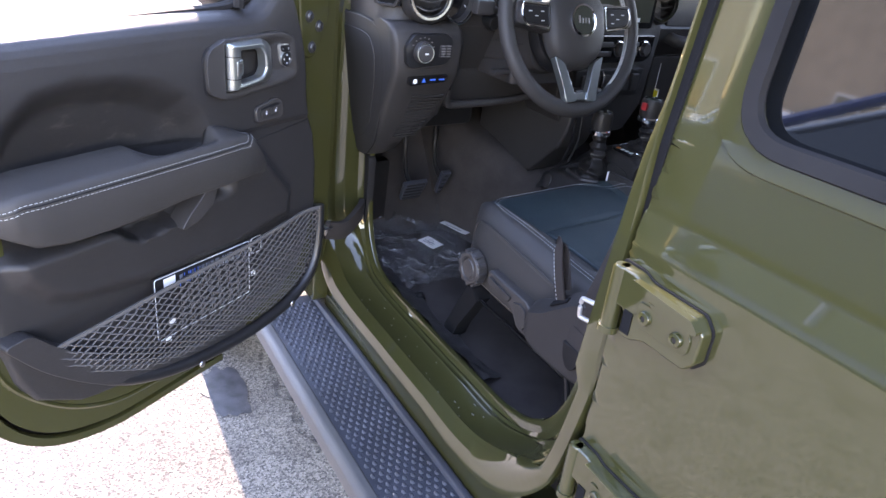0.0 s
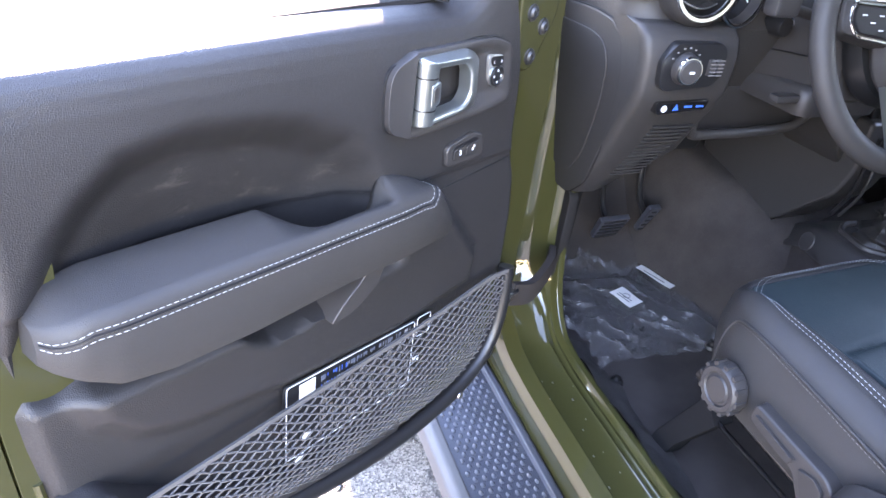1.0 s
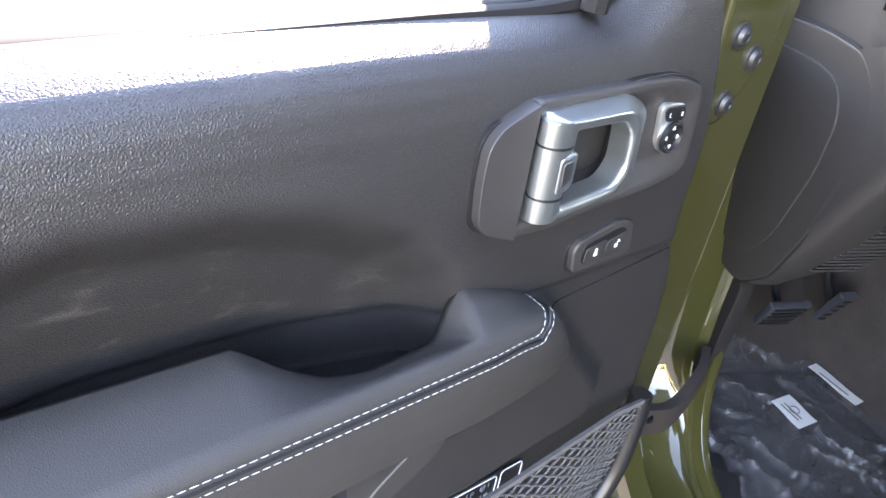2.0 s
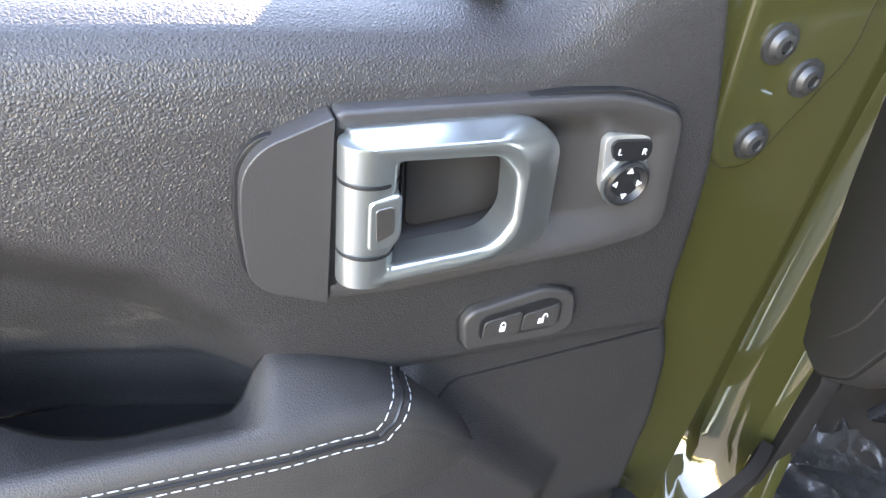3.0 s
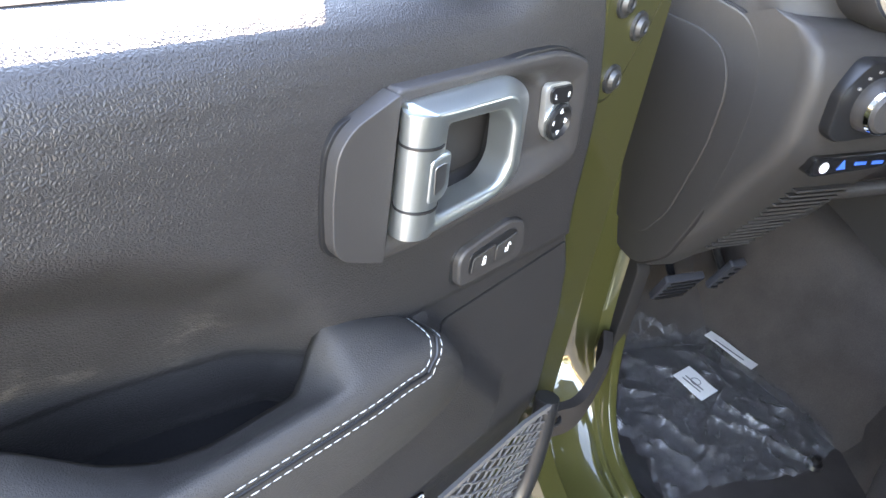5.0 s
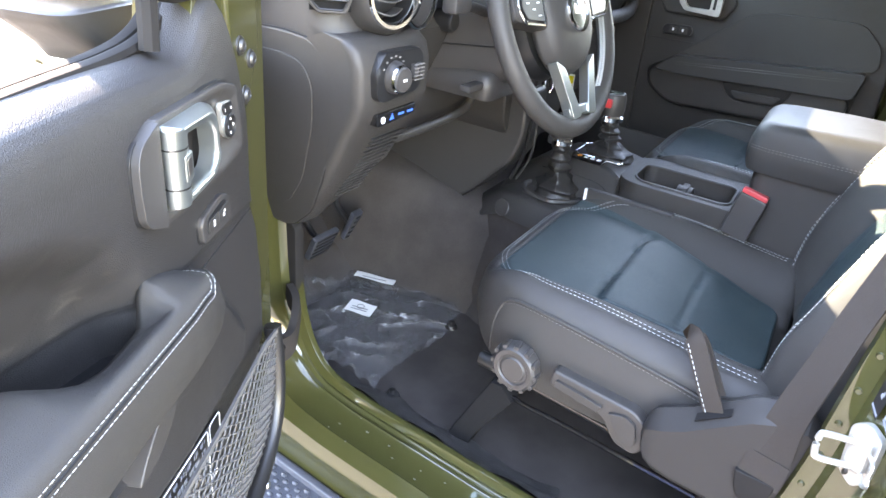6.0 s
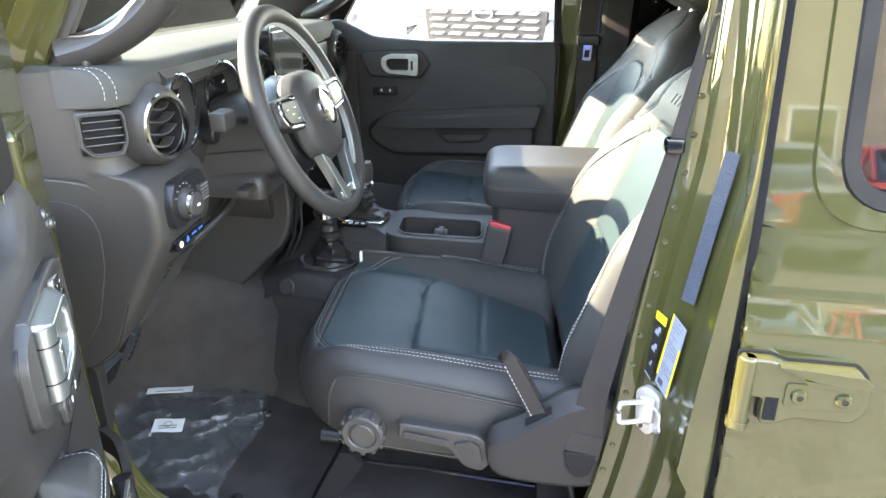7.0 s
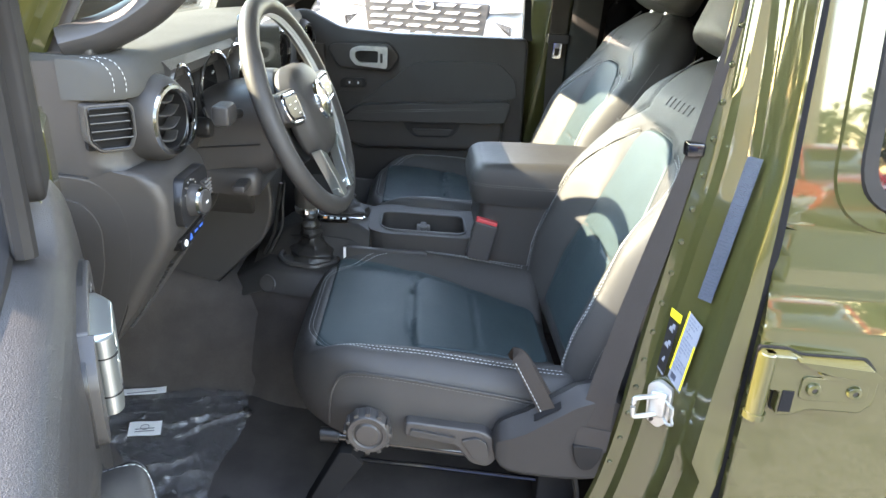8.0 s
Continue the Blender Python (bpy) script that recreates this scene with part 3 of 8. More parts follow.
def on_pillar(u, z, lift):
    """A point on the slanting pillar face: u across it, at height z."""
    shift = np.interp(z, [0.72, 0.85, 1.0, 1.15, 1.26, 1.42], [0.055, 0.028, 0.012, -0.006, -0.022, -0.035])
    a, b = Vector((SKIN + 0.083, shift - 0.032, z)), Vector((SKIN + 0.056, shift - 0.057, z))
    return a.lerp(b, u) + Vector((-0.7, 0.7, 0.1)).normalized() * (0.0035 + lift)


def pillar_label(name, corners, mat, label):
    """A thin sheet on the pillar; corners run from the lower edge's inner end round."""
    top = empty(name, label=label, category="label")
    low0, low1, high1, high0 = [Vector(c) for c in corners]

    def patch(quad, lift):
        """A thin raised quadrilateral, in shares of the sheet."""
        b = bmesh.new()
        pts = []
        for u, v in quad:
            p = low0.lerp(low1, u).lerp(high0.lerp(high1, u), v)
            pts.append(on_pillar(p.x, p.y, lift))
        put(b, pts, [(0, 1, 2, 3)])
        e = bmesh.ops.extrude_face_region(b, geom=list(b.faces))
        for q in e["geom"]:
            if isinstance(q, bmesh.types.BMVert):
                q.co += Vector((-0.7, 0.7, 0.1)).normalized() * 0.0004
        return b
    part("sheet", patch([(0, 0), (1, 0), (1, 1), (0, 1)], 0), mat, top, smooth=False)
    return top, patch


def print_rows(label, rows, ink, u0, u1, v0, v1, seed):
    """Rows of small bars for print too small to read."""
    top, patch = label
    r = random.Random(seed)
    bms = []
    for i in range(rows):
        v = v0 + (v1 - v0) * (i + 0.3) / rows
        u = u0
        while u < u1 - 0.06:
            w = r.uniform(0.06, 0.3)
            if r.random() < 0.85:
                a = min(u1, u + w)
                h = 0.42 * (v1 - v0) / rows
                bms.append(patch([(u, v), (a, v), (a, v + h), (u, v + h)], 0.0005))
            u += w + 0.05
    part("print", merge(*bms), ink, top, smooth=False)


certification = pillar_label("certification_label", [(0.42, 1.085), (0.92, 1.085), (0.92, 1.265), (0.42, 1.265)], LABELBLUE, "long silver-blue certification label with small print on the green pillar")
print_rows(certification, 40, LABELINK, 0.08, 0.93, 0.02, 0.98, 7)
tyre = pillar_label("tyre_label", [(0.29, 0.9693), (0.893, 0.9538), (0.931, 1.0516), (0.339, 1.0641)], LABELPALE, "white tyre pressure label edged in yellow on the green pillar")
part("yellow_edge", tyre[1]([(-0.05, 0.12), (0.04, 0.12), (0.04, 1.0), (-0.05, 1.0)], 0.0005), YELLOW, tyre[0], smooth=False)
part("yellow_edge", tyre[1]([(0.90, 0.03), (1.0, 0.03), (1.0, 0.70), (0.90, 0.70)], 0.0005), YELLOW, tyre[0], smooth=False)
part("pictogram", tyre[1]([(0.15, 0.04), (0.5, 0.05), (0.5, 0.13), (0.15, 0.12)], 0.0005), LABELINK, tyre[0], smooth=False)
print_rows(tyre, 16, LABELGREY, 0.14, 0.84, 0.16, 0.98, 5)
airbag = pillar_label("airbag_label", [(-0.21, 0.9725), (0.13, 0.9635), (0.10, 1.040), (-0.31, 1.0455)], DARK, "small black label with white pictograms on the green pillar")
for k, (v, h) in enumerate(((0.82, 0.15), (0.52, 0.14), (0.24, 0.10))):
    w = 0.30 if k < 2 else 0.16
    part("pictogram", merge(airbag[1]([(0.5 - w, v), (0.5 + w * 0.6, v - h * 0.1), (0.5 + w * 0.3, v + h * 0.45), (0.5 - w * 0.7, v + h * 0.5)], 0.0005),
                            airbag[1]([(0.5 - w * 0.2, v + h * 0.5), (0.5 + w, v + h * 0.4), (0.5 + w * 0.8, v + h), (0.5, v + h * 0.95)], 0.0005)), LABELPALE, airbag[0], smooth=False)
part("line", airbag[1]([(0.05, 0.03), (0.9, 0.03), (0.9, 0.06), (0.05, 0.06)], 0.0005), LABELPALE, airbag[0], smooth=False)
pillar_label("yellow_tag", [(-0.32, 1.0485), (0.13, 1.043), (0.12, 1.0545), (-0.34, 1.059)], YELLOW, "small yellow warning tag on the green pillar")

# ---------------------------------------------------------------- door striker
striker = empty("door_striker", pose(0.106, -0.018, 0.926, 0, 0, 14), label="zinc-plated door striker loop on the pillar", category="striker")
part("plate", prism(round_poly([(-0.017, -0.022), (-0.004, -0.038), (0.014, -0.030), (0.018, 0.022), (0.004, 0.034), (-0.016, 0.026)], 0.006), -0.004, 0.004, 0.0015, axes="xzy", m=pose(0, 0, 0, 0, 0, 40)), WHITEMETAL, striker)
part("boss", prism(round_poly([(-0.013, -0.016), (0.010, -0.020), (0.012, 0.018), (-0.012, 0.022)], 0.007), 0.003, 0.011, 0.004, 3, axes="xzy", m=pose(0, 0, 0, 0, 0, 40)), WHITEMETAL, striker)
part("loop", tube(curve([(-0.006, 0.006, 0.014), (-0.008, 0.034, 0.015), (-0.008, 0.0405, 0.011), (-0.008, 0.0395, -0.009), (-0.008, 0.034, -0.014), (-0.006, 0.006, -0.014)], 4), 0.0034, 8), WHITEMETAL, striker)
part("bolt", lathe([(0.0, 0.004), (0.003, 0.004), (0.0032, 0.006), (0.0065, 0.005), (0.007, 0.0), (0.0, 0.0)], 14, pose(0.006, 0.003, -0.026, -90, 0, 0)), BOLT, striker)
part("clip", tube(curve([(-0.014, -0.001, 0.010), (-0.030, -0.002, 0.010), (-0.032, -0.002, -0.004), (-0.036, -0.002, -0.010), (-0.026, -0.001, -0.016), (-0.014, -0.001, -0.014)], 4), 0.0022, 6), WHITEMETAL, striker)

# ---------------------------------------------------------------- running board
board = empty("running_board", label="dark moulded plastic running board with a knobbly tread", category="running board")
part("board", prism(round_poly([(-0.095, 0.40), (-0.09, 0.432), (0.10, 0.44), (0.115, 0.42), (0.06, 0.38)], 0.012), -0.9, 0.965, 0.004, axes="xzy"), STEPMAT, board)
part("edge_strip", prism(round_poly([(-0.112, 0.395), (-0.11, 0.428), (-0.098, 0.438), (-0.078, 0.438), (-0.08, 0.395)], 0.006), -0.92, 0.975, 0.003, axes="xzy"), STEPEDGE, board)
part("inner_ridge", prism(round_poly([(0.055, 0.435), (0.06, 0.447), (0.073, 0.447), (0.078, 0.435)], 0.003), -0.9, 0.96, 0.001, axes="xzy"), STEPMAT, board)
# rounded knobs of the tread, in offset rows
knob_v, knob_f = [], []
for j in range(118):
    for i in range(7):
        x, y = -0.066 + i * 0.0175 + (0.00875 if j % 2 else 0), -0.80 + j * 0.0147
        if x > 0.05:
            continue
        z = 0.4325 + (x + 0.09) * 0.042
        k = len(knob_v)
        for r, h in ((0.0062, 0.0), (0.0052, 0.0028), (0.0026, 0.0042)):
            knob_v += [(x + r * math.cos(a) * 0.8, y + r * math.sin(a), z + h) for a in [t * math.pi / 3 for t in range(6)]]
        for q in (0, 6):
            knob_f += [(k + q + c, k + q + (c + 1) % 6, k + q + 6 + (c + 1) % 6, k + q + 6 + c) for c in range(6)]
        knob_f.append(tuple(k + 12 + c for c in range(6)))
bm = bmesh.new()
put(bm, knob_v, knob_f)
tagged(part("tread_knobs", bm, STEPMAT, board), kind="stuff")
for y in (0.75, 0.1, -0.55):
    part("bracket", box(0.05, 0.14, y - 0.03, y + 0.03, 0.40, 0.425, 0.005), DARK, board)

# ---------------------------------------------------------------- rear door
rear = empty("rear_door", label="closed olive green painted rear door", category="car door")


def skin_x(y, z):
    """The rear door's gently crowned face."""
    return SKIN + 0.10 * max(0.0, z - 1.13) + 0.004 * ((z - 1.0) / 0.45) ** 2 + 0.0095 * min(1, max(0, (z - 1.086) / 0.041)) - 0.003


outer = round_poly([(-0.102, 0.53), (-0.102, 1.69), (-0.95, 1.69), (-0.95, 0.53)], 0.02)
win = round_poly([(-0.171, 1.232), (-0.161, 1.63), (-0.86, 1.63), (-0.86, 1.232)], 0.055, 8)


def bowed(bm):
    for v in bm.verts:
        v.co.x += skin_x(v.co.y, v.co.z)
    return bm


# the face as a fine grid so that it takes smooth reflections, with the window cut out by rows
bm = bmesh.new()
ys = np.linspace(-0.093, -0.948, 50)
zs = np.concatenate([np.linspace(0.534, 1.07, 30), [1.08, 1.084, 1.087, 1.09, 1.10, 1.11, 1.12, 1.124, 1.127, 1.131, 1.14, 1.155, 1.17, 1.185, 1.20, 1.205, 1.21]])
vs = [[bm.verts.new((skin_x(y, z) - 0.002, y, z)) for y in ys] for z in zs]
for a, b in zip(vs, vs[1:]):
    for i in range(len(ys) - 1):
        bm.faces.new((a[i], a[i + 1], b[i + 1], b[i]))
e = bmesh.ops.extrude_face_region(bm, geom=list(bm.faces))
for q in e["geom"]:
    if isinstance(q, bmesh.types.BMVert):
        q.co.x += 0.05
part("door_skin", bevel_all(bm, 0.004, 3, 60), PAINT, rear)
frame_out = round_poly([(-0.093, 1.208), (-0.103, 1.69), (-0.948, 1.69), (-0.948, 1.208)], [0.001, 0.02, 0.02, 0.001])
part("window_frame", bowed(prism(frame_out, -0.002, 0.045, 0.004, axes="yzx", holes=[win])), PAINT, rear)


def ring_part(path2, prof, name, mat, parent):
    line = [Vector((0, y, z)) for y, z in path2]
    bm = sweep(line, prof, up=(1, 0, 0), loop=True)
    return part(name, bowed(bm), mat, parent)


ring_part(round_poly([(-0.150, 1.216), (-0.140, 1.65), (-0.88, 1.65), (-0.88, 1.216)], 0.06, 8), [(-0.014, -0.001), (-0.012, -0.005), (0.012, -0.005), (0.016, 0.0), (0.0, 0.004)], "frame_step", PAINT, rear)
ring_part(round_poly([(-0.168, 1.229), (-0.158, 1.633), (-0.863, 1.633), (-0.863, 1.229)], 0.056, 8), [(-0.011, 0.001), (-0.009, -0.006), (0.006, -0.008), (0.012, 0.0), (0.012, 0.018), (0.0, 0.02)], "window_seal", RUBBER, rear)
part("window_glass", bowed(prism(round_poly([(-0.166, 1.225), (-0.156, 1.637), (-0.867, 1.637), (-0.867, 1.225)], 0.055, 8), 0.014, 0.018, axes="yzx")), SHADE, rear, "dark tinted glass", smooth=False)


def hinge(z):
    """Exposed strap hinge: pin barrel, bracket and bolted strap with raised ribs."""
    strap = round_poly([(0.012, 0.042), (-0.02, 0.042), (-0.035, 0.036), (-0.105, 0.036), (-0.118, 0.022), (-0.118, -0.012), (-0.106, -0.026), (-0.05, -0.026), (-0.03, -0.036), (-0.014, -0.036), (-0.014, -0.005), (0.012, -0.004)], 0.005, 4)
    h = part("hinge", prism(strap, -0.018, 0.002, 0.0035, 3, axes="yzx"), PAINT, rear, "exposed strap hinge with two star-drive screws")
    h.location = (SKIN - 0.004, -0.105, z)
    # dark plate added round the strap's foot, drawing the shadow line at its edge
    part("edge_shade", prism([(-0.053 + (y + 0.053) * 1.035, q * 1.07) for y, q in strap], -0.003, 0.002, 0.0005, axes="yzx"), RUBBER, h)
    part("barrel", lathe([(0.0, 0.042), (0.008, 0.042), (0.0105, 0.039), (0.0105, -0.036), (0.008, -0.039), (0.0, -0.039)], 16, pose(-0.012, 0.006, 0.0)), PAINT, h)
    part("collar", lathe([(0.0, -0.036), (0.0125, -0.036), (0.0125, -0.044), (0.0, -0.044)], 16, pose(-0.012, 0.006, 0.0)), PAINT, h)
    part("rib", prism(round_poly([(-0.022, 0.040), (-0.106, 0.035), (-0.116, 0.026), (-0.113, 0.021), (-0.06, 0.026), (-0.042, 0.031)], 0.004), -0.026, -0.016, 0.0035, 3, axes="yzx"), PAINT, h)
    part("pad", prism(round_poly([(-0.034, 0.019), (-0.034, -0.008), (-0.040, -0.012), (-0.102, -0.010), (-0.108, -0.004), (-0.108, 0.012), (-0.100, 0.017)], 0.006), -0.0205, -0.016, 0.0015, 2, axes="yzx"), PAINT, h)
    part("rib", prism(round_poly([(-0.048, 0.0255), (-0.106, 0.0205), (-0.109, 0.0165), (-0.102, 0.0150), (-0.054, 0.0200)], 0.002), -0.0235, -0.016, 0.0018, 2, axes="yzx"), PAINT, h)
    part("slot", box(-0.0195, -0.014, -0.030, -0.0165, -0.030, -0.002, 0.001), DEADBLACK, h)
    for y in (-0.048, -0.092):
        part("screw", lathe([(0.0, 0.004), (0.003, 0.004), (0.0035, 0.006), (0.0072, 0.0052), (0.0086, 0.003), (0.0086, -0.002), (0.0, -0.002)], 20, pose(-0.0192, y, 0.004, 0, -90, 0)), PAINT, h)
        part("star_recess", lathe([(0.0, 0.0046), (0.0032, 0.0046), (0.0032, 0.004), (0.0, 0.004)], 6, pose(-0.0194, y, 0.004, 0, -90, 0)), DARK, h)
    return h


hinge(1.022)
hinge(0.762)
# ---------------------------------------------------------------- front door, standing open
SWING = radians(59)
D, N = Vector((-math.sin(SWING), -math.cos(SWING), 0)), Vector((math.cos(SWING), -math.sin(SWING), 0))
base = D * -0.34 + N * -0.578
DOOR = Matrix(((D.x, N.x, 0, base.x), (D.y, N.y, 0, base.y), (0, 0, 1, 0), (0, 0, 0, 1)))    # along the door, into the cabin, up
door = empty("front_door", DOOR, label="olive green front door standing open with dark leather-look trim", category="car door")


def flat(outline, lo, hi, name, mat, parent=door, r=0.002, seg=2, label="", rad=None, **kw):
    """A plate on the door: an outline of (along, up) between two depths."""
    return part(name, prism(round_poly(outline, rad, 5) if rad else outline, lo, hi, r, seg, axes="xzy", **kw), mat, parent, label)


# painted shell: outer skin, folded edge and inner sheet
SHELL = [(-0.02, 1.20), (-0.022, 0.70), (0.03, 0.625), (0.14, 0.597), (0.55, 0.592), (0.66, 0.63), (0.722, 0.72), (0.735, 1.0), (0.738, 1.196)]
flat(SHELL, -0.10, -0.075, "outer_skin", PAINT, r=0.005, rad=[0.01, 0.06, 0.05, 0.1, 0.1, 0.06, 0.08, 0.1, 0.01])
inner_sheet = [(-0.004, 1.30), (-0.008, 0.71), (0.04, 0.642), (0.15, 0.615), (0.54, 0.61), (0.645, 0.645), (0.71, 0.725), (0.722, 1.0), (0.725, 1.193), (0.19, 1.198), (0.165, 1.30)]
flat(inner_sheet, -0.078, -0.022, "inner_sheet", PAINT, r=0.006, seg=3, rad=[0.01, 0.06, 0.05, 0.1, 0.1, 0.06, 0.08, 0.1, 0.01, 0.01, 0.01],
     holes=[round_poly([(0.20, 1.18), (0.66, 1.17), (0.66, 0.84), (0.55, 0.74), (0.2, 0.72), (0.17, 0.8)], 0.03)])
# rubber edge seal round the lower edge
rim = [Vector((x, -0.05, z)) for x, z in round_poly([(-0.012, 1.2), (-0.014, 0.705), (0.035, 0.634), (0.145, 0.607), (0.545, 0.602), (0.652, 0.638), (0.716, 0.722), (0.728, 1.0), (0.732, 1.19)], [0, 0.06, 0.05, 0.1, 0.1, 0.06, 0.08, 0.1, 0], 6)]
part("edge_seal", tube(rim, 0.008, 6, up=(0, 1, 0)), RUBBER, door)
# pressed pocket for the hinge bolts
flat([(0.026, 1.30), (0.020, 1.200), (0.052, 1.148), (0.062, 1.134), (0.082, 1.132), (0.098, 1.15), (0.112, 1.30)], -0.028, -0.0165, "bolt_plate", PAINT, r=0.0055, seg=4, rad=0.012)
for s, z, n in ((0.0795, 1.207, -0.0165), (0.0510, 1.1885, -0.0165), (0.0705, 1.1525, -0.0165)):
    bolt = part("bolt", lathe([(0.0, 0.003), (0.0028, 0.003), (0.0035, 0.0062), (0.0062, 0.0055), (0.0078, 0.0025), (0.0105, 0.0022), (0.0108, 0.0), (0.0, 0.0)], 24, pose(s, n, z, -90, 0, 0)), BOLT, door, "grey domed star-drive bolt")
    part("star_recess", lathe([(0.0, 0.0052), (0.003, 0.0052), (0.003, 0.0035), (0.0, 0.0035)], 6, pose(s, n, z, -90, 0, 0)), DARK, bolt)


# ---- trim panel: a padded face of varying depth
def dusty(base, name, low, high):
    """The same trim with pale smears of dust where hands rub it, between two corners of its own space."""
    m = base.copy()
    m.name = name
    n, l = m.node_tree.nodes, m.node_tree.links
    p = n["Principled BSDF"]
    src = p.inputs["Base Color"].links[0].from_socket
    co = n.new("ShaderNodeTexCoord")
    mp = n.new("ShaderNodeMapping")
    mp.inputs["Rotation"].default_value, mp.inputs["Scale"].default_value = (0, 0.7, 0), (1, 1, 1.9)
    l.new(co.outputs["Object"], mp.inputs["Vector"])
    no = n.new("ShaderNodeTexNoise")
    no.inputs["Scale"].default_value, no.inputs["Detail"].default_value, no.inputs["Roughness"].default_value = 24, 8, 0.75
    l.new(mp.outputs[0], no.inputs["Vector"])
    r = n.new("ShaderNodeMapRange")
    r.inputs[1].default_value, r.inputs[2].default_value, r.inputs[4].default_value = 0.55, 0.80, 0.42
    l.new(no.outputs["Fac"], r.inputs[0])
    sep = n.new("ShaderNodeSeparateXYZ")
    l.new(co.outputs["Object"], sep.inputs[0])
    fac = r.outputs[0]
    for axis, a, b in ((0, low[0], high[0]), (2, low[2], high[2])):
        mid, half = (a + b) / 2, (b - a) / 2
        sb = n.new("ShaderNodeMath")
        sb.operation = "SUBTRACT"
        l.new(sep.outputs[axis], sb.inputs[0])
        sb.inputs[1].default_value = mid
        ab = n.new("ShaderNodeMath")
        ab.operation = "ABSOLUTE"
        l.new(sb.outputs[0], ab.inputs[0])
        mr = n.new("ShaderNodeMapRange")
        mr.inputs[1].default_value, mr.inputs[2].default_value, mr.inputs[3].default_value, mr.inputs[4].default_value = half * 0.4, half, 1.0, 0.0
        l.new(ab.outputs[0], mr.inputs[0])
        mu = n.new("ShaderNodeMath")
        mu.operation = "MULTIPLY"
        l.new(fac, mu.inputs[0])
        l.new(mr.outputs[0], mu.inputs[1])
        fac = mu.outputs[0]
    mx = n.new("ShaderNodeMix")
    mx.data_type = "RGBA"
    l.new(fac, mx.inputs[0])
    l.new(src, mx.inputs[6])
    mx.inputs[7].default_value = (0.3, 0.26, 0.22, 1)
    l.new(mx.outputs[2], p.inputs["Base Color"])
    return m


DUSTY = dusty(TRIM, "grained_trim_with_dust", (0.30, 0, 1.02), (0.62, 0, 1.15))


def trim_edges(z):
    """The panel's front and rear edge at a height."""
    front = np.interp(z, [0.655, 0.66, 0.68, 0.72, 0.76, 0.83, 0.93, 0.99, 1.035, 1.06, 1.1, 1.24], [0.30, 0.24, 0.14, 0.085, 0.062, 0.044, 0.046, 0.056, 0.076, 0.083, 0.089, 0.112])
    back = np.interp(z, [0.655, 0.66, 0.68, 0.72, 0.76, 0.82, 0.9, 1.0, 1.24], [0.40, 0.48, 0.60, 0.665, 0.685, 0.697, 0.707, 0.714, 0.712])
    return front, back


def inside(s, z, pts):
    """Signed distance to a polygon's edge, positive inside."""
    best, odd = 9.0, False
    for (x0, z0), (x1, z1) in zip(pts, pts[1:] + pts[:1]):
        dx, dz = x1 - x0, z1 - z0
        t = min(1, max(0, ((s - x0) * dx + (z - z0) * dz) / (dx * dx + dz * dz)))
        best = min(best, math.hypot(s - x0 - t * dx, z - z0 - t * dz))
        if (z0 > z) != (z1 > z) and s < x0 + (z - z0) / (z1 - z0) * dx:
            odd = not odd
    return best if odd else -best


RECESS = [(0.70, 0.958), (0.688, 1.05), (0.668, 1.09), (0.645, 1.118), (0.61, 1.145), (0.55, 1.155), (0.48, 1.15), (0.43, 1.138), (0.375, 1.112), (0.342, 1.075), (0.327, 1.045), (0.322, 0.975)]
SCOOP = [(0.72, 0.80), (0.712, 1.0), *RECESS[1:-1], (0.30, 0.98), (0.28, 0.80)]
BOLSTER = [(0.69, 1.03), (0.684, 0.96), (0.664, 0.905), (0.628, 0.868), (0.58, 0.848), (0.46, 0.832), (0.29, 0.825), (0.135, 0.842), (0.13, 0.9), (0.2, 0.98), (0.25, 1.03)]
GRAB = [(0.53, 0.95), (0.505, 0.925), (0.48, 0.912), (0.40, 0.92), (0.345, 0.955), (0.335, 0.98), (0.5, 0.98)]


BEZEL = [(0.340, 1.163), (0.335, 1.172), (0.305, 1.182), (0.2, 1.186), (0.175, 1.186), (0.148, 1.177), (0.143, 1.171), (0.135, 1.122), (0.141, 1.116), (0.172, 1.109), (0.276, 1.100), (0.306, 1.100), (0.333, 1.111), (0.339, 1.118)]


def trim_depth(s, z):
    n = -0.006 + 0.005 * smooth(1.03, 1.14, z) + np.interp(z, [1.15, 1.175, 1.188, 1.196, 1.203, 1.2075, 1.211, 1.2125, 1.214], [0, -0.0015, -0.004, -0.0075, -0.014, -0.023, -0.034, -0.040, -0.047])
    f, b = trim_edges(z)
    n -= 0.014 * (1 - smooth(0.0, 0.014, s - f)) + 0.014 * (1 - smooth(0.0, 0.014, b - s))
    n -= 0.056 * (0.55 * smooth(-0.008, 0.045, inside(s, z, SCOOP)) + 0.45 * smooth(0.0, 0.15, inside(s, z, SCOOP))) * smooth(0.935, 0.953, z)
    low = smooth(-0.004, 0.024, inside(s, z, BOLSTER)) * (1 - smooth(0.955, 0.99, z) * smooth(0.31, 0.35, s))
    n += low * (0.008 + 0.012 * smooth(0.84, 1.0, z))
    n -= 0.04 * smooth(-0.002, 0.010, inside(s, z, GRAB))
    if z < 1.03:
        n -= 0.004 * (1 - low)
        n -= 0.006 * smooth(0.84, 0.80, z)
    return n


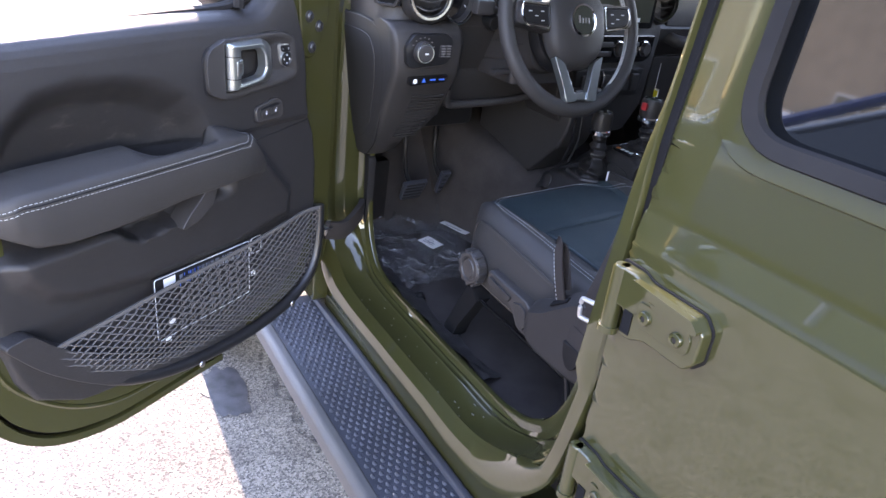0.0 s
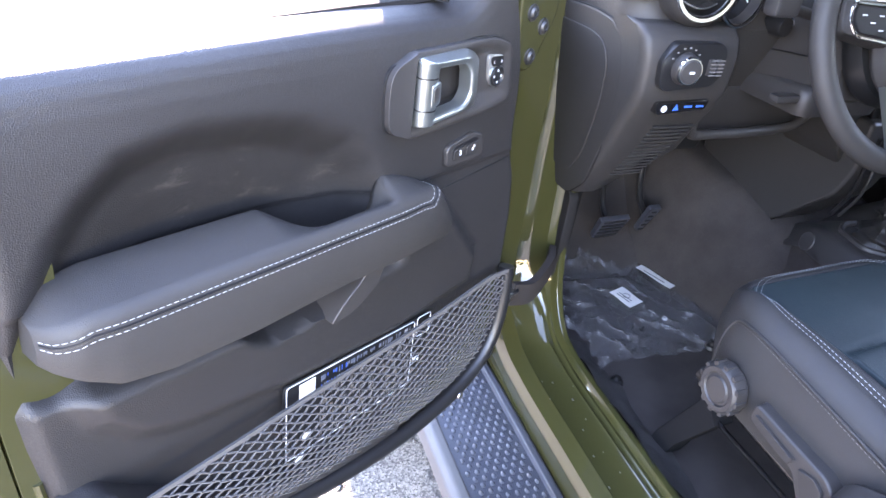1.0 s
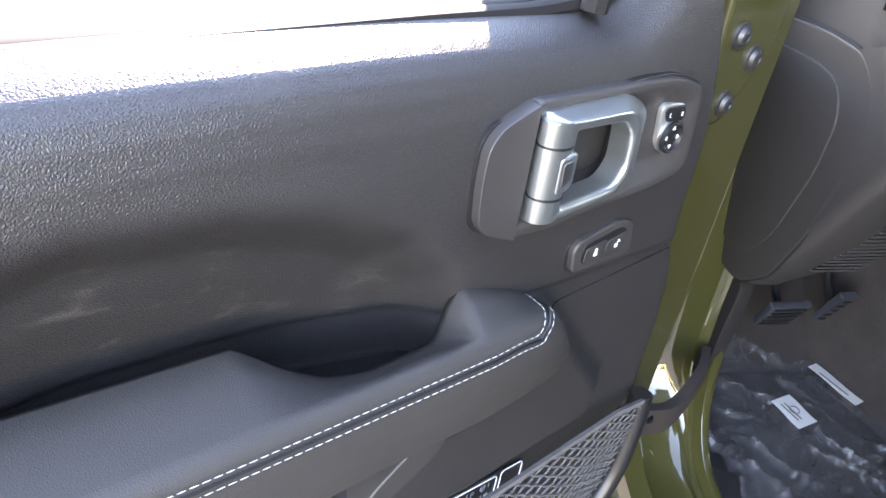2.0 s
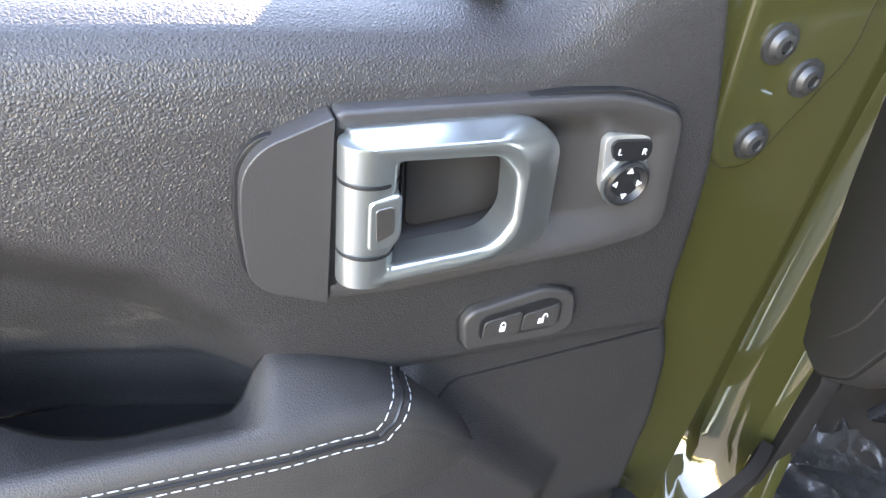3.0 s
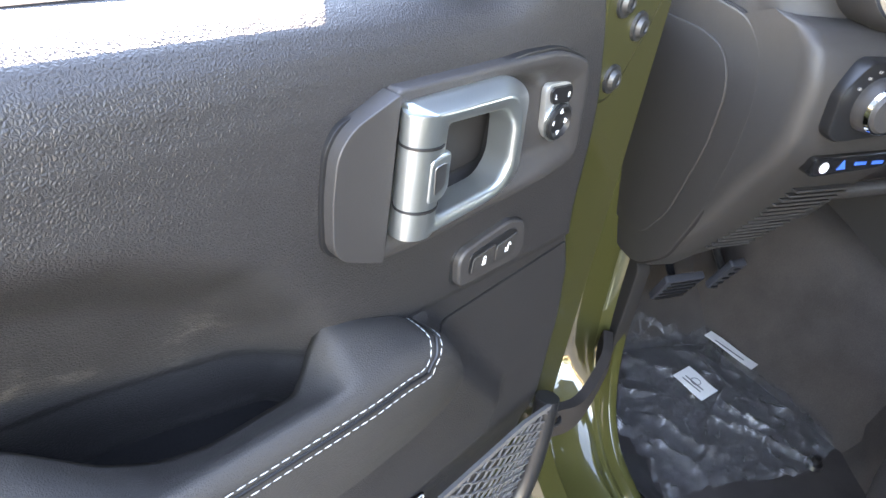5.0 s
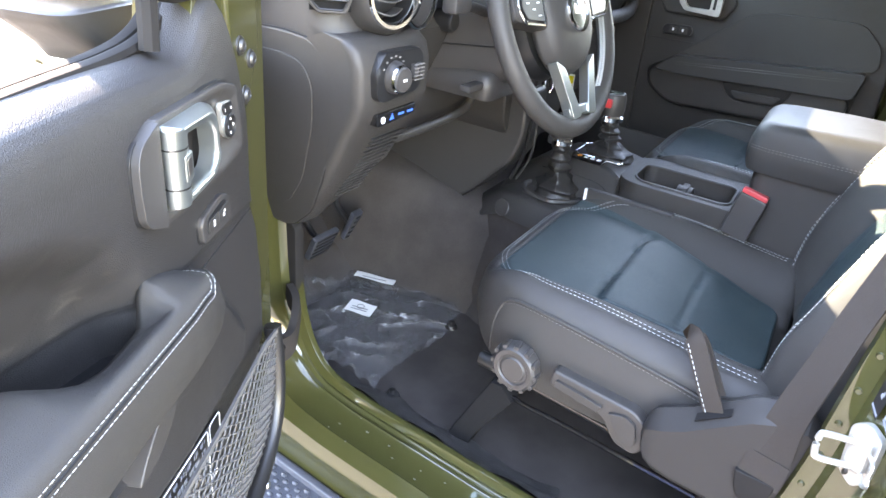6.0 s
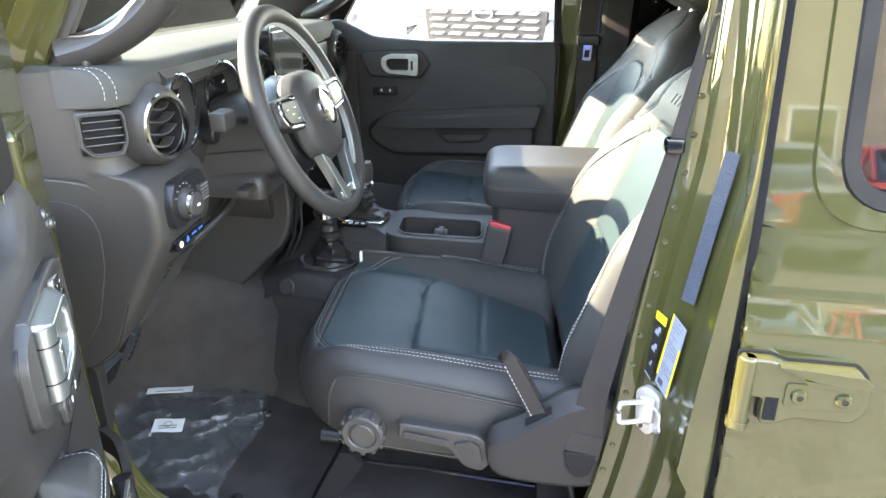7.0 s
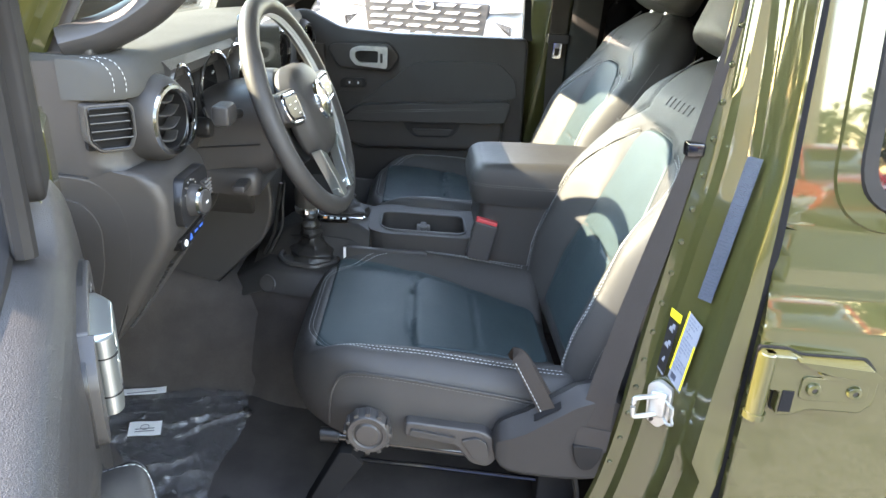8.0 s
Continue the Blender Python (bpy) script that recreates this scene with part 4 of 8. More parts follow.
bm = bmesh.new()
NS, NZ = 150, 150
zs = list(np.linspace(0.656, 1.172, NZ - 26)) + list(np.linspace(1.174, 1.214, 26))
rows = []
for z in zs:
    f, b = trim_edges(z)
    line = []
    for i in range(NS + 1):
        s = f + (b - f) * (i / NS) ** 1.25
        up = (0.009 * smooth(0.72, 0.3, s) + 0.052 * smooth(0.235, 0.125, s) ** 1.4) * smooth(1.15, 1.214, z)
        across, high, depth = s + 0.4 * up, z + up, trim_depth(s, z)
        if 1.09 < high < 1.2 and 0.12 < across < 0.36:
            depth -= 0.03 * smooth(0.0, 0.004, inside(across, high, BEZEL))
        line.append(bm.verts.new((across, depth, high)))
    rows.append(line)
for a, b in zip(rows, rows[1:]):
    for i in range(NS):
        bm.faces.new((a[i], a[i + 1], b[i + 1], b[i]))
rimv = [rows[0][i] for i in range(NS + 1)] + [r[-1] for r in rows[1:]] + [rows[-1][i] for i in range(NS - 1, -1, -1)] + [r[0] for r in rows[-2:0:-1]]
low = [bm.verts.new((v.co.x, -0.023 if v.co.z < 1.18 else -0.052, v.co.z - (0.009 if v.co.z > 1.205 else 0))) for v in rimv]
for i in range(len(rimv)):
    bm.faces.new((rimv[i - 1], rimv[i], low[i], low[i - 1]))
part("trim_panel", bm, DUSTY, door, "grained charcoal door trim with dusty hand marks", angle=60)
part("trim_seam", tube([(x, trim_depth(x, 1.0305 - 0.0928 * x) + 0.0002, 1.0305 - 0.0928 * x) for x in np.linspace(0.086, 0.262, 24)], 0.0012, 6), DARK, door)
# window seals along the waist
for n0, dz, r in ((-0.050, 0.0, 0.0065), (-0.066, -0.001, 0.006)):
    line = curve([(x, n0, z + dz) for x, z in ((0.72, 1.203), (0.6, 1.209), (0.5, 1.2135), (0.36, 1.219), (0.27, 1.222), (0.215, 1.230), (0.18, 1.246), (0.158, 1.270), (0.147, 1.31), (0.148, 1.36))], 8)
    part("window_seal", tube(line, r, 8, up=(0, 1, 0), ry=r * 1.2), RUBBER, door)
part("window_seal", tube(curve([(x, -0.034, z) for x, z in ((0.235, 1.225), (0.232, 1.27), (0.232, 1.36), (0.252, 1.47), (0.315, 1.59))], 8), 0.009, 8, up=(0, 1, 0)), RUBBER, door)

# upper window frame of the door: leaning front post, header, rear post
flat([(0.000, 1.29), (0.010, 1.40), (0.075, 1.52), (0.24, 1.64), (0.36, 1.67), (0.36, 1.635), (0.29, 1.61), (0.21, 1.50), (0.172, 1.40), (0.162, 1.29)], -0.075, -0.024, "window_post", PAINT, r=0.006, seg=3, rad=0.03)
flat([(0.148, 1.262), (0.150, 1.40), (0.20, 1.51), (0.285, 1.625), (0.36, 1.652), (0.36, 1.62), (0.31, 1.60), (0.250, 1.48), (0.226, 1.38), (0.228, 1.262)], -0.045, -0.014, "post_trim", RUBBER, r=0.006, seg=3, rad=0.02)
for pts in ([(0.345, 1.645), (0.45, 1.655), (0.70, 1.65)], [(0.70, 1.65), (0.722, 1.45), (0.728, 1.19)]):
    line = curve([(x, -0.058, z) for x, z in pts], 6)
    part("window_post", sweep(line, [(-0.02, -0.022), (0.014, -0.022), (0.02, -0.012), (0.02, 0.014), (0.012, 0.02), (-0.018, 0.02), (-0.022, 0.0)], up=(0, 1, 0)), PAINT, door)
    part("post_seal", sweep([p + Vector((0, 0.024, 0)) for p in line], [(-0.022, -0.008), (0.016, -0.008), (0.018, 0.006), (-0.02, 0.008)], up=(0, 1, 0)), RUBBER, door)

# ---- side mirror outside the door
mirror = empty("side_mirror", DOOR @ pose(0.10, -0.10, 1.19), label="dark door mirror on a pod outside the front door", category="mirror")
part("pod", loft([[(x, y - d, z) for x, y in round_poly([(x0, 0.0), (x1, 0.0), (x1 - 0.02, -0.09), (x0 + 0.01, -0.10)], 0.03, 4)] for z, x0, x1, d in ((0.0, 0.02, 0.07, 0.0), (0.02, 0.0, 0.10, 0.0), (0.045, -0.02, 0.135, 0.005), (0.055, -0.025, 0.14, 0.005), (0.058, -0.02, 0.135, 0.01))]), MOULD, mirror)
part("housing", prism(round_poly([(-0.185, 0.065), (-0.20, 0.20), (-0.18, 0.245), (-0.05, 0.25), (-0.025, 0.22), (-0.02, 0.085), (-0.05, 0.062)], 0.03), -0.05, 0.05, 0.022, 4, axes="yzx"), RUBBER, mirror)
part("mirror_rim", tube([(0.050, y, z) for y, z in round_poly([(-0.178, 0.078), (-0.188, 0.195), (-0.172, 0.232), (-0.058, 0.236), (-0.037, 0.212), (-0.034, 0.092), (-0.055, 0.076)], 0.024)], 0.007, 8, up=(1, 0, 0), loop=True), RUBBER, mirror)
part("mirror_glass", prism(round_poly([(-0.176, 0.080), (-0.186, 0.195), (-0.170, 0.230), (-0.060, 0.234), (-0.039, 0.212), (-0.036, 0.092), (-0.055, 0.078)], 0.022), 0.046, 0.052, 0.001, axes="yzx"), CHROME, mirror)


# ---- armrest: sections along the door
def arm_section(s):
    w = np.interp(s, [0.205, 0.215, 0.235, 0.262, 0.29, 0.33, 0.64, 0.67, 0.685, 0.692], [0.000, 0.008, 0.017, 0.025, 0.030, 0.033, 0.034, 0.030, 0.02, 0.006])
    zf = np.interp(s, [0.205, 0.215, 0.235, 0.255, 0.27, 0.30, 0.5, 0.66, 0.692], [0.962, 0.976, 1.004, 1.026, 1.036, 1.041, 1.04, 1.04, 1.03])
    zb = np.interp(s, [0.205, 0.215, 0.24, 0.26, 0.28, 0.31, 0.325, 0.336, 0.348, 0.40, 0.43, 0.455, 0.48, 0.56, 0.64, 0.675, 0.692], [0.964, 0.980, 1.006, 1.026, 1.041, 1.053, 1.057, 1.056, 1.024, 1.021, 1.025, 1.038, 1.053, 1.053, 1.053, 1.046, 1.03])
    nb = np.interp(s, [0.23, 0.33, 0.342, 0.355, 0.41, 0.45, 0.48, 0.69], [-0.012, -0.010, -0.008, -0.003, -0.003, -0.01, -0.026, -0.03])
    bot = np.interp(s, [0.205, 0.215, 0.24, 0.29, 0.41, 0.52, 0.60, 0.645, 0.692], [0.955, 0.954, 0.957, 0.962, 0.962, 0.955, 0.956, 0.965, 0.995])
    lead = 0.5 * (zf - bot)
    return [(s, -0.06, bot + 0.004), (s, nb - 0.008, max(bot + 0.006, zb - 0.075)), (s, nb - 0.003, zb - 0.003), (s, nb + 0.003, zb), (s, nb + 0.35 * (w - nb), zb * 0.7 + zf * 0.3 + 0.001), (s, w - 0.010, zf + 0.0015), (s, w - 0.004, zf - 0.001), (s, w - 0.0005, zf - min(0.007, 0.3 * lead)),
            (s, w, zf - min(0.0105, 0.45 * lead)), (s, w + 0.0005, zf - min(0.0145, 0.6 * lead)), (s, w + 0.0015, zf - min(0.018, 0.75 * lead)), (s, w + 0.002, zf - lead), (s, w - 0.001, bot + 0.2 * lead), (s, w - 0.010, bot + 0.002), (s, w - 0.026, bot)]


SS = sorted(list(np.linspace(0.205, 0.692, 84)) + [0.2065, 0.6915])
part("armrest", loft([arm_section(s) for s in SS]), LEATHER, door, "padded dark leather armrest with white twin stitching", angle=70)
def arm_line(k, ends):
    """A line along the armrest's edge that turns up over its nose towards the door at the front."""
    path = [Vector(arm_section(s)[k]) + Vector((0, 0.0007, 0)) for s in np.linspace(0.690, ends, 80)]
    turn = []
    for i, j in enumerate(range(k - 1, 2, -1)):
        t = (i + 1) / (k - 3)
        turn.append(Vector(arm_section(ends - 0.021 * t ** 0.8)[j]) + Vector((0, 0.0005, 0.0008)))
    return path + curve(path[-1:] + turn, 6)[1:]


for k, ends in ((8, 0.289), (10, 0.281)):
    part("stitching", stitches(arm_line(k, ends), 0.0044, 0.0016, 0.00032), THREAD, door)
part("stitch_groove", tube(arm_line(9, 0.285), 0.0010, 6, up=(0.3, 0.2, 1)), DARK, door)
# dark sheet added behind the armrest's notch, for the shade deep in it
part("pocket_shade", box(0.335, 0.50, -0.062, -0.004, 0.976, 0.984, 0.001), DEADBLACK, door)
# grab handle's lip inside the pull pocket
lip = [(0.338, 0.972), (0.352, 0.938), (0.385, 0.916), (0.42, 0.912), (0.40, 0.935), (0.375, 0.955), (0.362, 0.974)]
flat(lip, -0.016, 0.02, "pull_lip", MOULD, r=0.006, seg=3, rad=0.01)

# ---- inner release handle: a raised wing, a dished surround and the swinging frame
WINGO = [(0.3085, 1.1868), (0.3356, 1.1755), (0.3436, 1.1645), (0.3446, 1.141), (0.3420, 1.1150), (0.3350, 1.1065), (0.3080, 1.0960)]
EDGE = [(0.3075, 1.1870), (0.2035, 1.1905), (0.1735, 1.1905), (0.1450, 1.1815), (0.1395, 1.1730), (0.1300, 1.1195), (0.1375, 1.1115), (0.171, 1.1045), (0.276, 1.0950), (0.3075, 1.0958)]
flat([(0.2375 + (x - 0.2375) * 1.017, 1.1425 + (z - 1.1425) * 1.036) for x, z in EDGE[1:-1] + WINGO[1:-1][::-1]], -0.03, 0.0008, "bezel_gap", DARK, r=0.0008, rad=0.010,
     holes=[round_poly([(0.2375 + (x - 0.2375) * 0.95, 1.1425 + (z - 1.1425) * 0.93) for x, z in EDGE[1:-1] + WINGO[1:-1][::-1]], 0.008)[::-1]])
flat(WINGO, -0.012, 0.0075, "handle_wing", MOULD, r=0.0045, seg=4, rad=[0.002, 0.010, 0.008, 0.01, 0.008, 0.006, 0.002])


def dish(s, z):
    """The surround's depth: a rolled rim that falls into a bowl behind the handle."""
    deep = np.interp(s, [0.130, 0.16, 0.205, 0.235], [0.003, 0.0055, 0.0125, 0.016])
    return 0.0045 - deep * smooth(0.0045, 0.024, near_line(s, z, EDGE)) 


bm = pillow(dense(round_poly(EDGE, [0.001, 0.01, 0.02, 0.008, 0.008, 0.008, 0.01, 0.02, 0.01, 0.001], 5), 0.003), dish, -0.024, 60, 0.003, 0.002, 0, 2, cx=0.222, cy=1.143)
bm.transform(Matrix(((1, 0, 0, 0), (0, 0, 1, 0), (0, 1, 0, 0), (0, 0, 0, 1))))
part("handle_surround", bm, MOULD, door, angle=70)
flat([(0.3075, 1.1855), (0.3075, 1.0975), (0.3035, 1.0975), (0.3035, 1.1855)], -0.02, 0.0035, "pivot_gap", DARK, r=0.0005)
flat([(0.2735, 1.1625), (0.2705, 1.1265), (0.2655, 1.1225), (0.2215, 1.1290), (0.2200, 1.1625)], -0.014, -0.0075, "well_plate", WELL, r=0.0015, rad=0.005)
flat([(0.2750, 1.1640), (0.2720, 1.1255), (0.2660, 1.1210), (0.2200, 1.1275), (0.2190, 1.1640)], -0.014, -0.0090, "well_groove", DARK, r=0.0005, rad=0.005)
OUTER = [(0.3040, 1.1815), (0.2310, 1.1845), (0.2183, 1.1805), (0.2075, 1.1710), (0.2029, 1.1235), (0.2110, 1.1150), (0.2550, 1.1110), (0.3030, 1.1085)]
FACEO = [(0.2975, 1.1790), (0.2425, 1.1800), (0.2365, 1.1775), (0.2280, 1.1685), (0.2262, 1.1335), (0.2365, 1.1220), (0.2550, 1.1185), (0.2965, 1.1135)]
FACEI = [(0.2850, 1.1722), (0.2440, 1.1722), (0.2400, 1.1700), (0.2330, 1.1630), (0.2302, 1.1395), (0.2378, 1.1268), (0.2550, 1.1246), (0.2850, 1.1215)]
RADII = [0.003, 0.006, 0.006, 0.006, 0.006, 0.008, 0.004, 0.003]
lines = [round_poly(o, RADII, 6) for o in (OUTER, FACEO, FACEI)]


def ring_at(a, b, t, n):
    return [(p[0] + (q[0] - p[0]) * t, n, p[1] + (q[1] - p[1]) * t) for p, q in zip(lines[a], lines[b])]


handle = part("release_handle", loft([ring_at(0, 1, 0.03, 0.0015), ring_at(0, 1, 0.0, 0.0050), ring_at(0, 1, 0.05, 0.0085), ring_at(0, 1, 0.5, 0.0146), ring_at(0, 1, 0.88, 0.0188), ring_at(0, 1, 1.0, 0.0199), ring_at(1, 2, 0.2, 0.0204),
                                      ring_at(1, 2, 0.75, 0.0196), ring_at(1, 2, 0.95, 0.0178), ring_at(1, 2, 1.0, 0.0150), ring_at(1, 2, 0.98, 0.0015)], loop=True), SATIN, door, "satin silver release handle", angle=85)
hx = lambda z: 0.2950 + (z - 1.148) * 0.030
heights = (1.1125, 1.1135, 1.1280, 1.1290, 1.1300, 1.1620, 1.1630, 1.1640, 1.1775, 1.1788)
rows = []
for z in heights:
    k = 0.96 if z in (1.1290, 1.1630) else 0.98 if z in (heights[0], heights[-1]) else 1.0
    rows.append([(hx(z) + k * 0.0124 * math.cos(a), 0.0110 + k * 0.0093 * math.sin(a), z) for a in np.linspace(0, 2 * math.pi, 32, endpoint=False)])
part("pivot", loft(rows), SATIN, handle, angle=50)
for z in (1.1290, 1.1630):
    part("seam", lathe([(0.0118, -0.0007), (0.01245, -0.0007), (0.01245, 0.0007), (0.0118, 0.0007)], 32, pose(hx(z), 0.0110, z) @ Matrix.Diagonal((1, 0.84, 1, 1))), DARK, handle)
tab = part("finger_tab", prism(round_poly([(0.2975, 1.1565), (0.2835, 1.1595), (0.2822, 1.1385), (0.2860, 1.1335), (0.2965, 1.1325)], 0.003), 0.012, 0.0211, 0.0022, 4, axes="xzy"), SATIN, handle)
part("tab_dish", prism(round_poly([(0.2945, 1.1530), (0.2868, 1.1545), (0.2855, 1.1415), (0.2930, 1.1370)], 0.002), 0.0206, 0.0214, 0.0006, 2, axes="xzy"), STEEL, tab)
SUNK = 0.0055               # how far the mirror switch sits back in the dish

# ---- mirror switch
sw = flat([(0.1825, 1.1715), (0.1765, 1.142), (0.1690, 1.1325), (0.1560, 1.1315), (0.1465, 1.141), (0.1475, 1.1700), (0.1515, 1.1745), (0.1790, 1.1755)], 0.002, 0.0068, "mirror_switch", WHITEMETAL, r=0.0012, rad=0.005)
sw.location, sw.scale = (0.163 * 0.13, -SUNK, 1.152 * 0.13 - 0.0025), (0.87, 1.0, 0.87)
part("rocker", prism(round_poly([(0.1785, 1.1705), (0.1770, 1.1650), (0.1735, 1.1600), (0.1530, 1.1590), (0.1505, 1.1635), (0.1515, 1.1690), (0.1540, 1.1725), (0.1755, 1.1730)], 0.003), 0.0055, 0.0084, 0.001, axes="xzy"), DARK, sw)
part("dial", lathe([(0.0, 0.0028), (0.009, 0.0022), (0.0120, 0.0045), (0.0138, 0.0035), (0.0138, 0.0), (0.0, 0.0)], 32, pose(0.1618, 0.0064, 1.1460, -90, 0, 0)), DARK, sw)
part("dial_ring", lathe([(0.0138, 0.0012), (0.0152, 0.0012), (0.0152, 0.0), (0.0138, 0.0)], 32, pose(0.1618, 0.0066, 1.1460, -90, 0, 0)), SATIN, sw)


def tri(cx, cz, a, r=0.0022):
    return prism([(cx + r * math.cos(radians(a + k)), cz + r * math.sin(radians(a + k))) for k in (0, 120, 240)], 0.0090, 0.0096, axes="xzy")


for dx, dz, a in ((0, 0.0078, 90), (0, -0.0078, 270), (0.0078, 0, 0), (-0.0078, 0, 180)):
    part("arrow", tri(0.1618 + dx, 1.1460 + dz, a), MARK, sw, smooth=False)


def lettering(text, size, m, mat, parent, name="letter"):
    """Raised built-in lettering as a mesh."""
    fc = bpy.data.curves.new("txt", "FONT")
    fc.body, fc.size, fc.extrude, fc.align_x, fc.align_y = text, size, 0.0001, "CENTER", "CENTER"
    ob = bpy.data.objects.new("txt", fc)
    scene.collection.objects.link(ob)
    bpy.context.view_layer.update()
    me = bpy.data.meshes.new_from_object(ob.evaluated_get(bpy.context.evaluated_depsgraph_get()))
    bpy.data.objects.remove(ob)
    me.transform(m)
    me.materials.clear()
    me.materials.append(mat)
    o = new(name, me)
    o.parent = parent
    return o


FACE = Matrix(((-1, 0, 0, 0), (0, 0, 1, 0), (0, 1, 0, 0), (0, 0, 0, 1)))        # text on the door's inner face
lettering("L", 0.0055, Matrix.Translation((0.1725, 0.0088, 1.1660)) @ FACE, MARK, sw)
lettering("R", 0.0055, Matrix.Translation((0.1565, 0.0088, 1.1655)) @ FACE, MARK, sw)

# ---- lock switch
LOCK = [(0.2348, 1.0640), (0.2300, 1.0710), (0.1880, 1.0805), (0.1690, 1.0745), (0.1635, 1.0495), (0.1745, 1.0430), (0.2310, 1.0430)]
lk = flat(LOCK, -0.012, 0.0012, "lock_switch", MOULD, r=0.0022, seg=3, rad=0.007)
flat([(0.1990 + (x - 0.1990) * 1.045, 1.0610 + (z - 1.0610) * 1.09) for x, z in LOCK], -0.014, -0.0042, "switch_gap", DARK, r=0.0005, rad=0.007)
part("button_frame", prism(round_poly([(0.2255, 1.0670), (0.1850, 1.0740), (0.1765, 1.0700), (0.1750, 1.0565), (0.1800, 1.0515), (0.2240, 1.0500)], 0.006), 0.0004, 0.0018, 0.0004, axes="xzy"), DARK, lk)
for cx, cz, sl in ((0.2115, 1.0598, 0.003), (0.1885, 1.0615, 0.0035)):
    b = part("button", prism(round_poly([(cx + 0.0110, cz + 0.0068 - sl), (cx + 0.0110, cz - 0.0085), (cx - 0.0110, cz - 0.0080), (cx - 0.0110, cz + 0.0062 + sl * 0.6)], 0.003), 0.0014, 0.0030, 0.0012, axes="xzy"), PLASTIC, lk)
    part("padlock_mark", box(cx - 0.0016, cx + 0.0016, 0.0029, 0.0033, cz - 0.0038, cz - 0.0004), MARK, b, smooth=False)
    off = 0.0 if cx > 0.2 else -0.0022
    part("shackle_mark", tube([(cx + off + 0.0013 * math.cos(a), 0.0032, cz + 0.0002 + 0.0024 * math.sin(a)) for a in np.linspace(0, math.pi, 9)], 0.0003, 5, up=(0, 1, 0)), MARK, b)

# ---- map pocket: lip, net and the label behind it
lipline = curve([(0.060, 0.004, 0.846), (0.066, 0.010, 0.79), (0.082, 0.014, 0.735), (0.12, 0.016, 0.692), (0.19, 0.018, 0.668), (0.30, 0.018, 0.658), (0.43, 0.014, 0.667), (0.52, 0.006, 0.690), (0.58, -0.004, 0.722), (0.62, -0.012, 0.752)], 8)
wide = lambda t: [(0.011 * (1 - 0.5 * smooth(0.75, 1.0, t)) * math.cos(a), 0.012 * math.sin(a)) for a in np.linspace(0, 2 * math.pi, 12, endpoint=False)]
part("pocket_lip", sweep(lipline, wide, up=(0, 1, 0)), DARK, door, "thick black rubber pocket lip")
for s, z in ((0.165, 0.672), (0.40, 0.659)):
    part("lip_clip", lathe([(0.0, 0.003), (0.005, 0.002), (0.006, 0.0), (0.0, 0.0)], 10, pose(s, 0.03, z, -90, 0, 0)), STEEL, door)


def net_edges(s):
    top = np.interp(s, [0.066, 0.11, 0.26, 0.5, 0.64, 0.67], [0.845, 0.85, 0.832, 0.818, 0.808, 0.800])
    bot = np.interp(s, [0.066, 0.075, 0.10, 0.14, 0.2, 0.3, 0.42, 0.5, 0.57, 0.63, 0.67], [0.80, 0.75, 0.712, 0.69, 0.676, 0.668, 0.672, 0.69, 0.725, 0.768, 0.795])
    return bot, top


def net_depth(s, z):
    b, t = net_edges(s)
    v = (z - b) / max(0.01, t - b)
    return 0.012 + 0.012 * math.sin(math.pi * min(1, max(0, v))) * smooth(0.07, 0.2, s) * smooth(0.67, 0.5, s)


bms = []
for sign in (1, -1):
    for k in range(-12, 40):
        pts = []
        for j in range(60):
            z = 0.665 + j * 0.0033
            s = 0.05 + k * 0.021 + sign * (z - 0.75) * 1.9 + 0.0018 * math.sin(z * 700)
            if 0.068 < s < 0.668:
                b, t = net_edges(s)
                if b <= z <= t:
                    pts.append((s, net_depth(s, z) + sign * 0.0006, z))
        if len(pts) > 3:
            bms.append(tube(pts, 0.00105, 5, up=(0, 1, 0)))
part("pocket_net", merge(*bms), FABRIC, door, "grey elastic net")
part("elastic_hem", sweep([(s, net_depth(s, net_edges(s)[1]), net_edges(s)[1]) for s in np.linspace(0.068, 0.668, 60)], [(-0.002, -0.002), (0.002, -0.002), (0.003, 0.002), (-0.003, 0.002)], up=(0, 1, 0)), FABRIC, door)
# black instruction label with a white patch and bars of small print
plate = flat([(0.462, 0.836), (0.462, 0.715), (0.245, 0.72), (0.215, 0.80), (0.217, 0.832), (0.235, 0.832)], -0.006, -0.0035, "instruction_label", DARK, r=0.0008, rad=0.006)
part("label_border", tube([(x, -0.0032, z) for x, z in round_poly([(0.458, 0.833), (0.458, 0.72), (0.25, 0.724), (0.25, 0.829)], 0.005)], 0.0006, 5, up=(0, 1, 0), loop=True), MARK, plate)
part("label_border", tube([(x, -0.0032, z) for x, z in round_poly([(0.245, 0.831), (0.245, 0.80), (0.219, 0.80), (0.219, 0.831)], 0.005)], 0.0006, 5, up=(0, 1, 0), loop=True), MARK, plate)
part("white_patch", box(0.417, 0.440, -0.0036, -0.0030, 0.807, 0.828), MARK, plate, smooth=False)
rnd = random.Random(11)
white, blue, dim = [], [], []
for col in range(10):
    for row in range(8):
        s0 = 0.408 - col * 0.0155
        z0 = 0.824 - row * 0.0125
        for q in range(6):
            if rnd.random() < 0.75:
                (dim if row > 1 else blue if col in (0, 1, 2) and rnd.random() < 0.4 else white).append(box(s0 - q * 0.0023 - 0.0012, s0 - q * 0.0023, -0.0036, -0.0031, z0 - rnd.uniform(0.004, 0.009), z0))
part("small_print", merge(*white), LABELPALE, plate, smooth=False)
part("small_print", merge(*blue), BLUE, plate, smooth=False)
